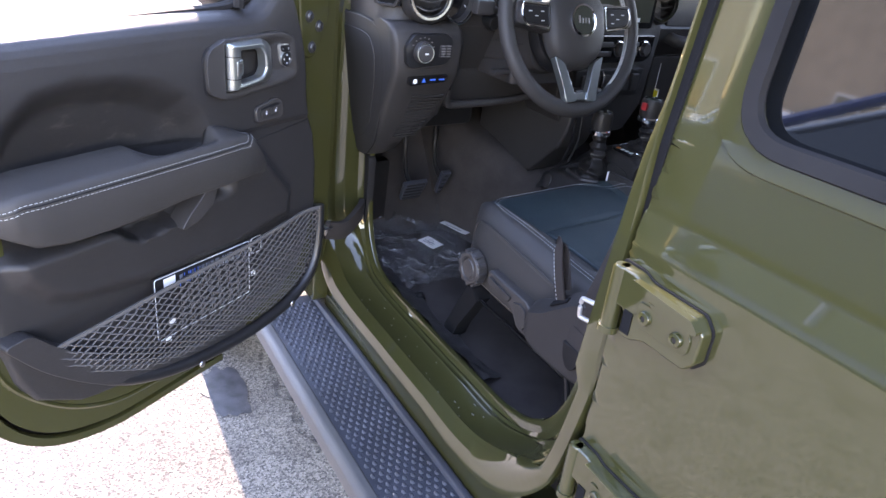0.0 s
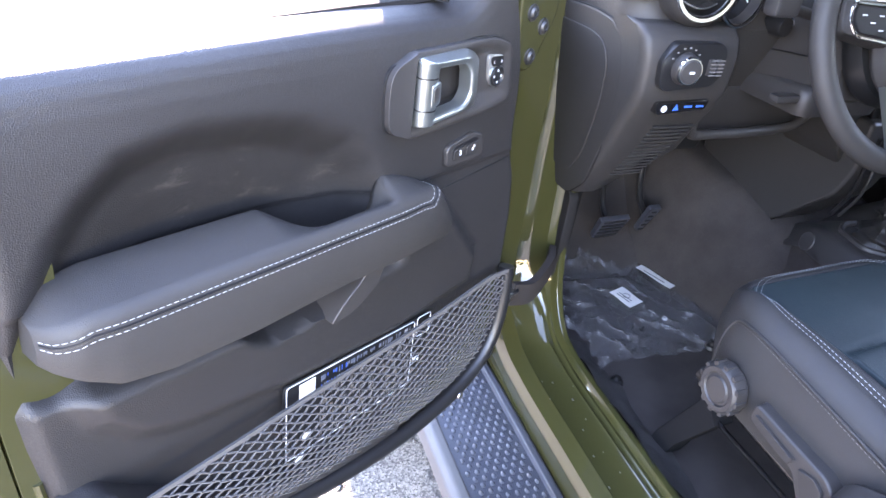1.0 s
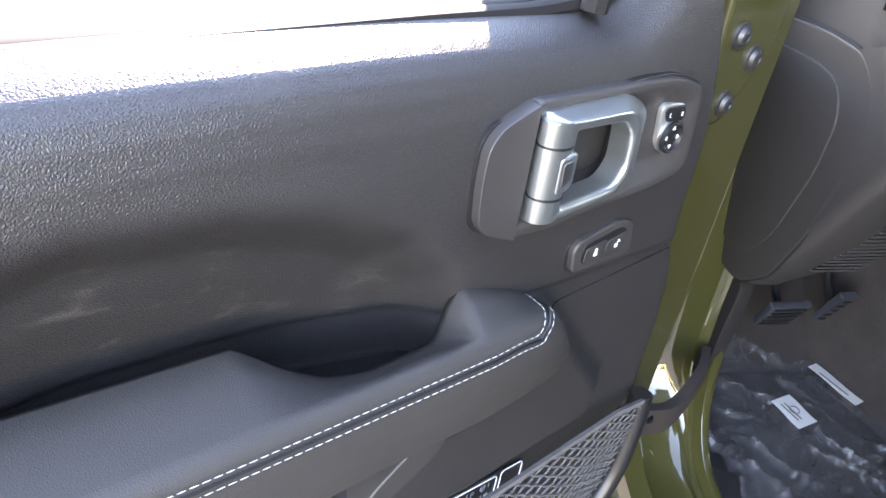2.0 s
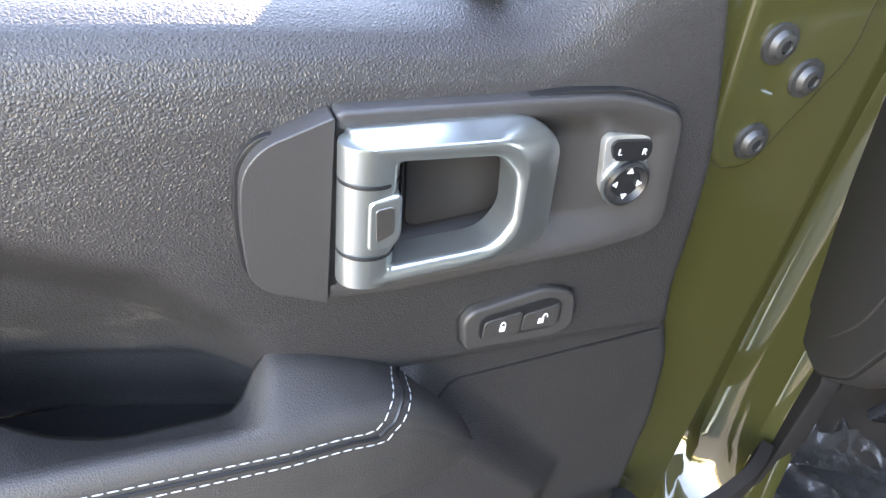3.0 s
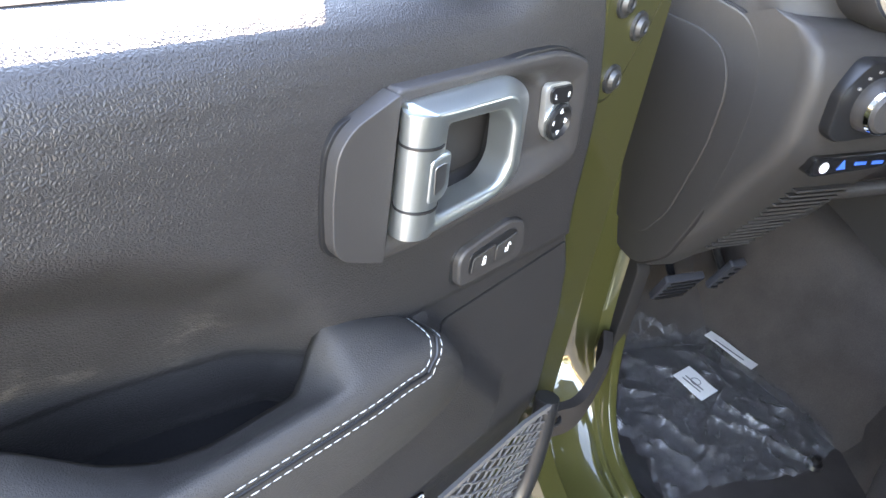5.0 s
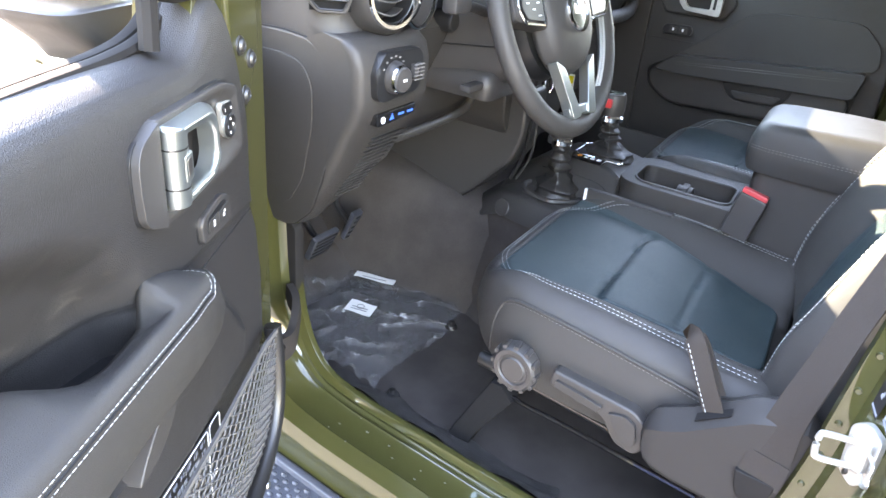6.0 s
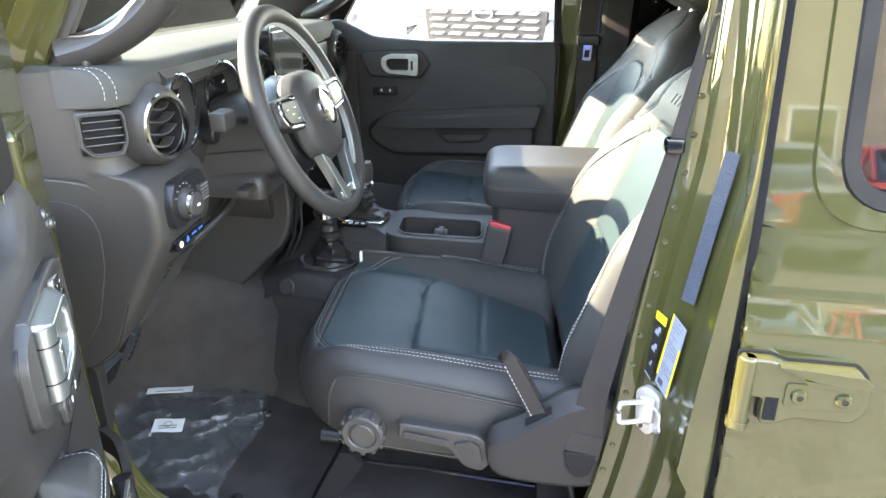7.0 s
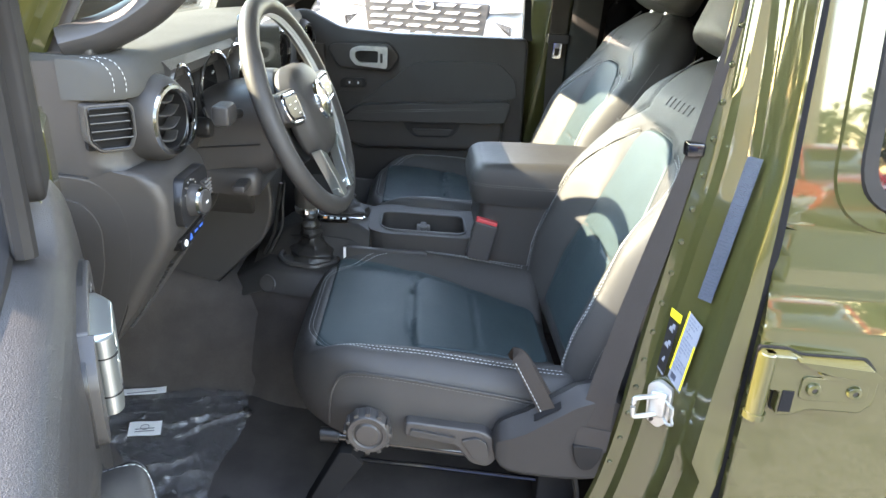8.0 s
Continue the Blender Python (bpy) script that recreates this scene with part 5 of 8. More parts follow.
part("small_print", merge(*dim), THREADDARK, plate, smooth=False)
for s, z in ((0.428, 0.745), (0.438, 0.715), (0.24, 0.76)):
    part("white_mark", box(s - 0.006, s + 0.006, -0.0034, -0.0028, z - 0.005, z + 0.005, 0.0), MARK, plate, smooth=False)

# rubber flap that closes the gap between the door's front edge and the post
part("gap_flap", loft([[(-0.036, 0.752, z), (-0.030, 0.748, z), (0.002, 0.80, z), (0.040, 0.866, z), (0.034, 0.872, z), (-0.006, 0.806, z)] for z in (0.61, 0.80, 1.18)]), RUBBER, body)
# ---- check strap between door and post, latch at the rear edge
strap = empty("check_strap", label="black woven check strap hooked to the open front door", category="strap")
a, b = DOOR @ Vector((0.012, -0.01, 0.768)), Vector((0.120, 0.803, 0.755))
line = curve([a, a.lerp(b, 0.3) + Vector((0.01, -0.012, -0.012)), a.lerp(b, 0.7) + Vector((0.012, -0.01, 0.0)), b], 8)
part("webbing", sweep(line, [(-0.006, -0.019), (0.006, -0.019), (0.008, 0.0), (0.006, 0.019), (-0.006, 0.019), (-0.008, 0.0)]), WEB, strap)
part("pin", lathe([(0.0, 0.012), (0.006, 0.01), (0.007, 0.0), (0.004, -0.012), (0.0, -0.012)], 12, Matrix.Translation(a)), STEEL, strap)
part("hook", tube([a + Vector((0.012 * math.cos(t), 0.012 * math.sin(t), 0.008)) for t in np.linspace(0, 2 * math.pi, 16, endpoint=False)], 0.0025, 6, loop=True), DARK, strap)
flat([(0.728, 0.935), (0.728, 0.875), (0.706, 0.88), (0.706, 0.93)], -0.062, -0.030, "latch_plate", BOLT, r=0.003, rad=0.006)
flat([(0.7295, 0.915), (0.7295, 0.895), (0.712, 0.897), (0.712, 0.913)], -0.058, -0.034, "latch_mouth", DARK, r=0.001, rad=0.003)

# folded lower rear corner of the shell: stepped flanges
for i, (dn, gr) in enumerate(((-0.030, 0.010), (-0.046, 0.018), (-0.062, 0.012))):
    fold = [Vector((x, dn, z - gr)) for x, z in round_poly([(0.30, 0.606), (0.545, 0.604), (0.652, 0.64), (0.716, 0.722), (0.728, 0.95)], [0, 0.1, 0.06, 0.08, 0], 6)]
    part("folded_flange", sweep(fold, [(-0.006, -0.006), (0.008, -0.006), (0.009, 0.0), (0.006, 0.006), (-0.006, 0.006)], up=(0, 1, 0)), PAINT, door)
for out, dn, r in ((0.0, -0.023, 0.0045), (0.011, -0.026, 0.003), (0.018, -0.030, 0.0045), (0.026, -0.034, 0.003)):
    ridge = [Vector((x + out * 0.6, dn, z - out * 0.8)) for x, z in round_poly([(0.703, 0.86), (0.697, 0.775), (0.65, 0.712), (0.598, 0.668), (0.53, 0.637), (0.42, 0.632), (0.30, 0.634)], [0, 0.05, 0.05, 0.05, 0.05, 0.05, 0], 6)]
    part("folded_ridge", tube(ridge, r, 8, up=(0, 1, 0)), PAINT, door)
# wide lower ledge of the map pocket
flat([(0.702, 0.842), (0.664, 0.846), (0.634, 0.812), (0.585, 0.772), (0.53, 0.735), (0.47, 0.705), (0.40, 0.692), (0.28, 0.684), (0.28, 0.666), (0.42, 0.668), (0.50, 0.681), (0.556, 0.699), (0.618, 0.746), (0.664, 0.79)], -0.016, 0.015, "pocket_ledge", TRIM, r=0.009, seg=3, rad=[0.012, 0.012, 0.02, 0.03, 0.03, 0.03, 0.03, 0.002, 0.002, 0.03, 0.03, 0.03, 0.03, 0.03])
# ---------------------------------------------------------------- cabin: built square, then laid askew with the car
SKEW[0] = 0.12


# ---------------------------------------------------------------- seats
CUSH = round_poly([(-0.238, 0.07), (-0.25, 0.25), (-0.245, 0.43), (-0.15, 0.532), (0.14, 0.532), (0.212, 0.45), (0.224, 0.28), (0.218, 0.07)], [0.03, 0.1, 0.08, 0.10, 0.10, 0.09, 0.1, 0.03], 8)
LOOP = round_poly([(-0.212, 0.09), (-0.212, 0.25), (-0.206, 0.43), (-0.13, 0.503), (0.115, 0.503), (0.176, 0.43), (0.200, 0.29), (0.185, 0.09)], [0.01, 0.1, 0.06, 0.06, 0.07, 0.07, 0.1, 0.01], 8)
CROSS = [(-0.155, 0.312), (-0.14, 0.324), (-0.10, 0.328), (0.07, 0.328), (0.105, 0.324), (0.128, 0.312)]


def edge_of_insert(y):
    """Half the width of the cushion's sunken middle, which narrows towards the backrest."""
    return np.interp(y, [0.08, 0.2, 0.31, 0.44, 0.5], [0.092, 0.115, 0.14, 0.168, 0.172])


def cushion_top(x, y):
    low = 0.834 + 0.042 * smooth(0.06, 0.40, y)
    high = 0.888 + 0.016 * smooth(0.06, 0.34, y) - 0.012 * smooth(0.40, 0.50, y)
    side = abs(x) * (1.0 if x < 0 else 1.06)
    z = low + (high - low) * smooth(edge_of_insert(y) - 0.004, 0.205, side)
    z -= 0.016 * smooth(0.205, 0.26, side) + 0.030 * smooth(0.475, 0.54, y) ** 2
    return z - 0.004 * math.exp(-(near_line(x, y, LOOP) / 0.0035) ** 2)


def padding_top(x, y):
    """The leather cushion under the insert lies lower, so that the insert alone shows."""
    return cushion_top(x, y) - 0.012 * smooth(edge_of_insert(y) - 0.002, edge_of_insert(y) - 0.016, abs(x)) * smooth(0.49, 0.47, y)


def insert_top(x, y):
    z = cushion_top(x, y) + 0.0015
    z += 0.006 * smooth(0.335, 0.318, y) * smooth(0.10, 0.2, y)
    z -= 0.006 * math.exp(-(near_line(x, y, CROSS) / 0.005) ** 2) + 0.0022 * math.exp(-((y - 0.212) / 0.003) ** 2)
    return z


BACK = round_poly([(-0.21, -0.06), (-0.236, 0.10), (-0.238, 0.24), (-0.212, 0.38), (-0.16, 0.465), (-0.09, 0.508), (0.09, 0.508), (0.16, 0.465), (0.212, 0.38), (0.238, 0.24), (0.236, 0.10), (0.21, -0.06)], [0.03, 0.1, 0.1, 0.1, 0.06, 0.05, 0.05, 0.06, 0.1, 0.1, 0.1, 0.03], 6)
YOKE = [(-0.088, 0.342), (-0.065, 0.360), (-0.03, 0.367), (0.03, 0.367), (0.065, 0.360), (0.088, 0.342)]
TWIN = [(0.182, -0.04), (0.190, 0.02), (0.199, 0.08), (0.198, 0.15), (0.188, 0.22), (0.162, 0.295), (0.125, 0.335), (0.088, 0.352)]
MIDDLE = [(0.118, -0.02), (0.130, 0.08), (0.116, 0.2), (0.098, 0.29), (0.088, 0.342)]
WING = [(0.208, 0.345), (0.19, 0.345), (0.155, 0.368), (0.108, 0.396)]
NECK = [(0.108, 0.396), (0.113, 0.435), (0.104, 0.474), (0.078, 0.50)]


def back_top(x, z):
    a = abs(x)
    y = 0.040 + 0.050 * smooth(0.105, 0.195, a) * smooth(0.40, 0.20, z) * (0.6 + 0.4 * smooth(-0.06, 0.08, z)) - 0.030 * smooth(0.40, 0.51, z) - 0.02 * smooth(0.205, 0.245, a)
    d = min(near_line(a, z, TWIN), near_line(a, z, WING), near_line(x, z, YOKE), near_line(a, z, NECK))
    y -= 0.0045 * math.exp(-(d / 0.004) ** 2) + 0.002 * math.exp(-(near_line(a, z, MIDDLE) / 0.0025) ** 2)
    return y


def make_seat(cx, dy, dz, label, outer):
    """A leather seat: cushion, backrest and headrest, with the controls on the side given by outer (-1 or 1)."""
    s = empty("front_seat", label=label, category="car seat", group="front seats")
    side = outer or 1
    base = Matrix.Translation((cx, dy, dz)) @ Matrix.Diagonal((-side, 1, 1, 1))
    at = lambda bm: (bm.transform(base), bm)[1]
    part("cushion", at(pillow(dense(CUSH), padding_top, 0.752, 34, 0.03, 0.022, 0.006, 6, cy=0.26)), LEATHER, s, angle=70)
    ys = list(np.linspace(0.09, 0.485, 12))
    ins = dense(round_poly([(-edge_of_insert(y) - 0.004, y) for y in ys] + [(edge_of_insert(y) + 0.004, y) for y in ys[::-1]], 0.02, 3))
    part("cushion_insert", at(pillow(ins, insert_top, 0.82, 40, 0.006, 0.004, 0, 2, cy=0.26)), INSERT, s, "dark teal-black perforated centre panel", angle=70)
    tier = resample([(*p, 0) for p in LOOP[6:-6]], 0.004)
    for off in (0.0036, -0.0036):
        line = []
        for a, b in zip(tier, tier[1:]):
            w = (b - a).normalized()
            p = a + Vector((-w.y, w.x, 0)) * off
            line.append(base @ Vector((p.x, p.y, cushion_top(p.x, p.y) + 0.0014)))
        part("stitching", stitches(line, 0.0042, 0.0022, 0.0004), THREAD, s)
    left = [p for p in dense(CUSH, 0.004) if p[0] < -0.06 and p[1] > 0.075]
    left.sort(key=lambda p: p[1])
    side_x = lambda y: float(np.interp(y, [p[1] for p in left], [p[0] for p in left]))
    # piped and stitched seam along the cushion's side panel
    seam = curve([base @ Vector((side_x(y) - b, y, z)) for y, z, b in ((0.10, 0.845, 0.005), (0.16, 0.858, 0.004), (0.223, 0.867, 0.003), (0.332, 0.878, 0.002), (0.40, 0.878, 0.0015), (0.432, 0.866, 0.003), (0.447, 0.84, 0.0055), (0.455, 0.80, 0.006), (0.457, 0.765, 0.003))], 8)
    part("side_piping", tube(seam, 0.0022, 6), LEATHER, s)
    part("side_stitching", stitches([p + Vector((side * 0.001, 0, -0.005)) for p in seam], 0.004, 0.002, 0.00035), THREADDARK, s)
    # underframe, rails, adjuster bar and floor brackets
    part("underframe", at(box(-0.19, 0.19, 0.09, 0.42, 0.70, 0.765, 0.01)), DARK, s)
    for k in (-1, 1):
        x = k * 0.215
        part("seat_rail", at(tube([(x, 0.08, 0.722), (x, 0.455, 0.738)], 0.009, 10)), PIANO, s)
        part("rail_end", at(lathe([(0.0, 0.012), (0.012, 0.010), (0.012, -0.02), (0.0, -0.02)], 14, pose(x, 0.462, 0.738, -90, 0, 0))), DARK, s)
        part("rail_foot", at(prism([(0.42, 0.72), (0.44, 0.72), (0.50, 0.60), (0.51, 0.572 - dz), (0.47, 0.572 - dz), (0.455, 0.61), (0.40, 0.70)], x - 0.02, x + 0.02, 0.003, axes="yzx")), DEADBLACK, s)
        part("rail_foot", at(box(x - 0.02, x + 0.02, 0.06, 0.12, 0.572 - dz, 0.72, 0.006)), DEADBLACK, s)
        part("adjuster_bar", at(tube(curve([(x + k * 0.004, 0.10, 0.69), (x + k * 0.006, 0.3, 0.698), (x + k * 0.004, 0.42, 0.702), (x - k * 0.06, 0.45, 0.70)], 6), 0.004, 8)), PIANO, s)
    # backrest
    M = base @ pose(0, 0.02, 0.86, 20, 0, 0) @ Matrix(((1, 0, 0, 0), (0, 0, 1, 0), (0, 1, 0, 0), (0, 0, 0, 1)))
    up = lambda bm: (bm.transform(M), bm)[1]
    part("backrest", up(pillow(dense(BACK), back_top, -0.07, 40, 0.04, 0.032, 0.008, 6, cy=0.24)), LEATHER, s, angle=70)
    ins = dense(round_poly([(-x + 0.004, z) for x, z in MIDDLE] + YOKE[1:-1] + [(x - 0.004, z) for x, z in MIDDLE[::-1]], 0.012, 4))
    part("backrest_insert", up(pillow(ins, lambda x, z: back_top(x, z) + 0.0022 - 0.003 * math.exp(-((z - 0.155) / 0.003) ** 2), 0.03, 30, 0.006, 0.004, 0, 2, cy=0.17)), INSERT, s, angle=70)

    def on_back(pts, off=0.0, lift=0.001):
        """A line on the backrest's face, moved aside by off."""
        line = curve([(*q, 0) for q in pts], 10)
        out = []
        for a, b in zip(line, line[1:]):
            w = (b - a).normalized()
            p = a + Vector((-w.y, w.x, 0)) * off
            out.append(M @ Vector((p.x, p.y, back_top(p.x, p.y) + lift)))
        return out
    flip = lambda pts: [(-x, z) for x, z in pts]
    for pts in (TWIN, flip(TWIN)):
        for off in (0.0042, -0.0042):
            part("stitching", stitches(on_back(pts, off, 0.0012), 0.0042, 0.0022, 0.0004), THREAD, s)
    for pts in (TWIN, flip(TWIN), WING, flip(WING), YOKE, NECK, flip(NECK)):
        part("seam", tube(on_back(pts, 0, 0.001), 0.0014, 6, up=(0, 1, 0.3)), DARK, s)
    # stitched seam on the side of each bolster
    for k in (-1, 1):
        line = [M @ Vector((k * x, h, d)) for x, h, d in ((0.220, -0.05, 0.03), (0.236, 0.04, 0.055), (0.2455, 0.12, 0.058), (0.2475, 0.2, 0.055), (0.238, 0.30, 0.035), (0.215, 0.40, 0.01))]
        part("side_stitching", stitches(curve(line, 8), 0.004, 0.002, 0.0004), THREADDARK, s)
    # raised row of stitched marks on the yoke, too small to read
    bms = []
    for i in range(6):
        x = side * (0.052 - i * 0.0195)
        b = box(x - 0.0055, x + 0.0055, 0.408, 0.424, -0.001, 0.0014, 0.0008)
        for v in b.verts:
            v.co.z += back_top(v.co.x, v.co.y)
        bms.append(up(b))
    part("embossed_mark", merge(*bms), LEATHER, s, "row of embossed marks")
    # headrest
    H = dense(round_poly([(-0.115, 0.512), (-0.128, 0.60), (-0.11, 0.69), (0.11, 0.69), (0.128, 0.60), (0.115, 0.512)], [0.03, 0.05, 0.05, 0.05, 0.05, 0.03], 6))
    part("headrest", up(pillow(H, lambda x, z: 0.055 - 0.03 * (abs(x) / 0.13) ** 2, -0.045, 12, 0.03, 0.025, 0.005, 4, cy=0.60)), LEATHER, s)
    for x in (-0.05, 0.05):
        part("headrest_post", tube([M @ Vector((x, 0.48, -0.01)), M @ Vector((x, 0.6, -0.005))], 0.006, 8, up=(0, 1, 0)), STEEL, s)
    # controls on the outer side
    if outer:
        x = cx + outer * 0.256
        K = pose(x, 0.39, 0.793, 0, 90 * outer, 0)
        knob = part("lumbar_knob", lathe([(0.030, -0.004), (0.034, 0.0), (0.036, 0.004), (0.034, 0.020), (0.030, 0.024), (0.024, 0.0235), (0.022, 0.021), (0.019, 0.0215), (0.017, 0.024), (0.0, 0.0245)], 40, K), MOULD, s)
        for i in range(12):
            a = i * math.pi / 6
            part("grip", box(-0.004, 0.004, -0.004, 0.004, 0.002, 0.022, 0.0018, 2, K @ pose(0.0334 * math.cos(a), 0.0334 * math.sin(a), 0, 0, 0, math.degrees(a))), MOULD, knob)
        xo = x + outer * 0.004
        a, b = sorted((xo - outer * 0.012, xo + outer * 0.012))
        pod = part("switch_pod", prism(round_poly([(0.333, 0.818), (0.335, 0.792), (0.255, 0.782), (0.232, 0.752), (0.205, 0.748), (0.192, 0.765), (0.198, 0.80), (0.215, 0.812)], 0.008), a, b, 0.004, 3, axes="yzx"), MOULD, s)
        a, b = sorted((xo + outer * 0.010, xo + outer * 0.017))
        part("switch", prism(round_poly([(0.325, 0.808), (0.326, 0.796), (0.262, 0.788), (0.255, 0.800)], 0.004), a, b, 0.002, 2, axes="yzx"), PLASTIC, pod)
        part("switch", prism(round_poly([(0.248, 0.796), (0.23, 0.765), (0.212, 0.757), (0.204, 0.77), (0.21, 0.796), (0.225, 0.803)], 0.004), a, b, 0.002, 2, axes="yzx"), PLASTIC, pod)
        # recliner cover and pull strap
        rings = []
        for y, zb, zc, k in ((0.201, 0.788, 0.797, 0.022), (0.197, 0.776, 0.808, 0.030), (0.190, 0.766, 0.815, 0.034), (0.178, 0.760, 0.821, 0.036), (0.155, 0.756, 0.833, 0.036), (0.119, 0.755, 0.861, 0.036), (0.089, 0.755, 0.884, 0.036), (0.067, 0.756, 0.893, 0.035), (0.035, 0.760, 0.896, 0.032), (0.012, 0.770, 0.88, 0.022)):
            top_z = zc + 0.020 * min(1, k / 0.036) ** 2
            rings.append([(x + outer * a, y, z) for a, z in ((k - 0.003, zb), (k, zb + 0.006), (k, zc - 0.002), (k - 0.0025, zc + 0.001), (0.014, top_z), (0.006, top_z - 0.002), (-0.012, top_z - 0.012), (-0.012, zb))])
        cov = part("recliner_cover", loft(rings), COVER, s, angle=24)
        rim = [(x + outer * (0.026 + 0.0035 * a), y, float(np.interp(y, [0.1, 0.15], [0.8862, 0.8492])) - 0.0035 * a * 0.95) for y, a in round_poly([(0.145, -1), (0.145, 1), (0.110, 1), (0.110, -1)], 0.01)]
        part("slot", loft([[Vector(p) + Vector((outer * 0.0008, 0, 0.0008)) for p in rim], [Vector(p) - Vector((outer * 0.003, 0, 0.003)) for p in rim]]), DEADBLACK, cov, smooth=False)
        line = curve([(x + outer * 0.024, 0.126, 0.862), (x + outer * 0.021, 0.146, 0.898), (x + outer * 0.012, 0.168, 0.935), (x + outer * 0.004, 0.175, 0.942), (x - outer * 0.001, 0.163, 0.927), (x + outer * 0.010, 0.132, 0.880)], 6)
        part("pull_strap", sweep(line, [(-0.0125, -0.0012), (0.0125, -0.0012), (0.0125, 0.0012), (-0.0125, 0.0012)], up=(outer * 1.0, 0.2, 0)), WEB, s)
        for off in (-0.009, 0.009):
            q = [p + Vector((outer * 0.0016, off * 0.86, off * -0.45)) for p in line[:14]]
            part("strap_stitching", stitches(q, 0.004, 0.002, 0.0005), THREAD, s)
    return s


make_seat(0.432, 0.0, 0.0, "black leather driver's seat with teal-black inserts and white stitching", -1)
make_seat(1.048, -0.075, 0.045, "black leather passenger seat with teal-black inserts and white stitching", 0)

# ---------------------------------------------------------------- seat belts
def webbing(rows):
    """A strap that twists: rows of centre, then half of its width as a vector."""
    mids, wide = curve([r[0] for r in rows], 8), curve([r[1] for r in rows], 8)
    rings = []
    for i, (c, w) in enumerate(zip(mids, wide)):
        along = (mids[min(i + 1, len(mids) - 1)] - mids[max(i - 1, 0)]).normalized()
        n = along.cross(w).normalized() * 0.0012
        # woven ribs run along the strap
        face = [w * (k / 6) + n * (1 + 0.35 * (k % 2)) for k in range(-6, 7)]
        rings.append([c + q for q in face] + [c + w * (k / 6) - n for k in range(6, -7, -1)])
    return loft(rings)


sb = empty("seat_belt", label="black seat belt hanging along the pillar", category="seat belt", group="front seat belts")
part("webbing", webbing([((0.172, -0.062, 1.67), (0.003, 0.005, 0)), ((0.160, -0.042, 1.45), (0.003, 0.005, 0)), ((0.146, -0.010, 1.26), (0.004, 0.007, 0)), ((0.144, 0.013, 1.14), (0.008, 0.011, 0)), ((0.144, 0.034, 1.035), (0.010, 0.013, 0)), ((0.143, 0.042, 0.99), (0.010, 0.014, 0)), ((0.141, 0.057, 0.91), (0.008, 0.017, 0)), ((0.140, 0.062, 0.848), (0.003, 0.022, 0)), ((0.140, 0.064, 0.815), (0.002, 0.022, 0))]), WEB, sb)
part("sewn_end", webbing([((0.1382, 0.062, 0.852), (0.004, 0.0225, 0)), ((0.1372, 0.0635, 0.832), (0.003, 0.0225, 0)), ((0.137, 0.065, 0.815), (0.002, 0.0225, 0))]), WEB, sb, "doubled webbing sewn down with dense thread")
part("anchor_sleeve", prism(round_poly([(0.090, 0.822), (0.046, 0.822), (0.050, 0.797), (0.059, 0.782), (0.073, 0.780), (0.085, 0.795)], [0.003, 0.003, 0.008, 0.008, 0.008, 0.008], 4), 0.1335, 0.1445, 0.004, 3, axes="yzx"), RUBBER, sb)
part("anchor_cable", tube(curve([(0.144, 0.080, 0.795), (0.148, 0.078, 0.76), (0.155, 0.068, 0.71), (0.170, 0.06, 0.62)], 5), 0.0045, 8), DARK, sb)
part("guide", box(0.138, 0.156, -0.020, 0.002, 1.25, 1.268, 0.004, 2), PIANO, sb)
pb = empty("seat_belt", label="black seat belt with a steel tongue on the far pillar", category="seat belt", group="front seat belts")
line = curve([(1.30, -0.055, 1.67), (1.30, -0.055, 1.5), (1.305, -0.055, 1.30), (1.305, -0.055, 1.20), (1.30, -0.06, 1.0), (1.30, -0.06, 0.70)], 6)
part("webbing", sweep(line, [(-0.0235, -0.0012), (0.0235, -0.0012), (0.0235, 0.0012), (-0.0235, 0.0012)], up=(-1, 0.0, 0)), WEB, pb)
part("sleeve", box(1.292, 1.31, -0.085, -0.026, 1.275, 1.30, 0.004), DARK, pb)
part("tongue", prism(round_poly([(-0.045, 1.278), (-0.043, 1.235), (-0.066, 1.235), (-0.068, 1.278)], 0.004), 1.298, 1.301, 0.0008, axes="yzx", holes=[round_poly([(-0.049, 1.262), (-0.048, 1.243), (-0.061, 1.243), (-0.062, 1.262)], 0.002)[::-1]]), CHROME, pb)

# buckle beside the driver's cushion
bk = empty("seat_belt_buckle", label="black seat belt buckle with a red release button", category="buckle")
Mb = pose(0.634, 0.188, 0.935, 12, 4, 0)
part("body", box(-0.012, 0.012, -0.024, 0.024, -0.04, 0.038, 0.004, 2, Mb), MOULD, bk)
part("button", box(-0.009, 0.009, -0.022, 0.022, 0.034, 0.046, 0.003, 2, Mb), RED, bk)
part("stalk", box(-0.006, 0.006, -0.016, 0.016, -0.14, -0.035, 0.002, 2, Mb), WEB, bk)

# ---------------------------------------------------------------- dashboard
dash = empty("dashboard", label="charcoal moulded dashboard with a padded stitched top", category="dashboard")


def lean_in(bm):
    """The dash's outer end leans inwards below its waist."""
    for v in bm.verts:
        if v.co.x < 0.2 and v.co.z < 1.19:
            v.co.x += (1.19 - v.co.z) * 0.13 * smooth(0.2, 0.1, v.co.x)
    return bm


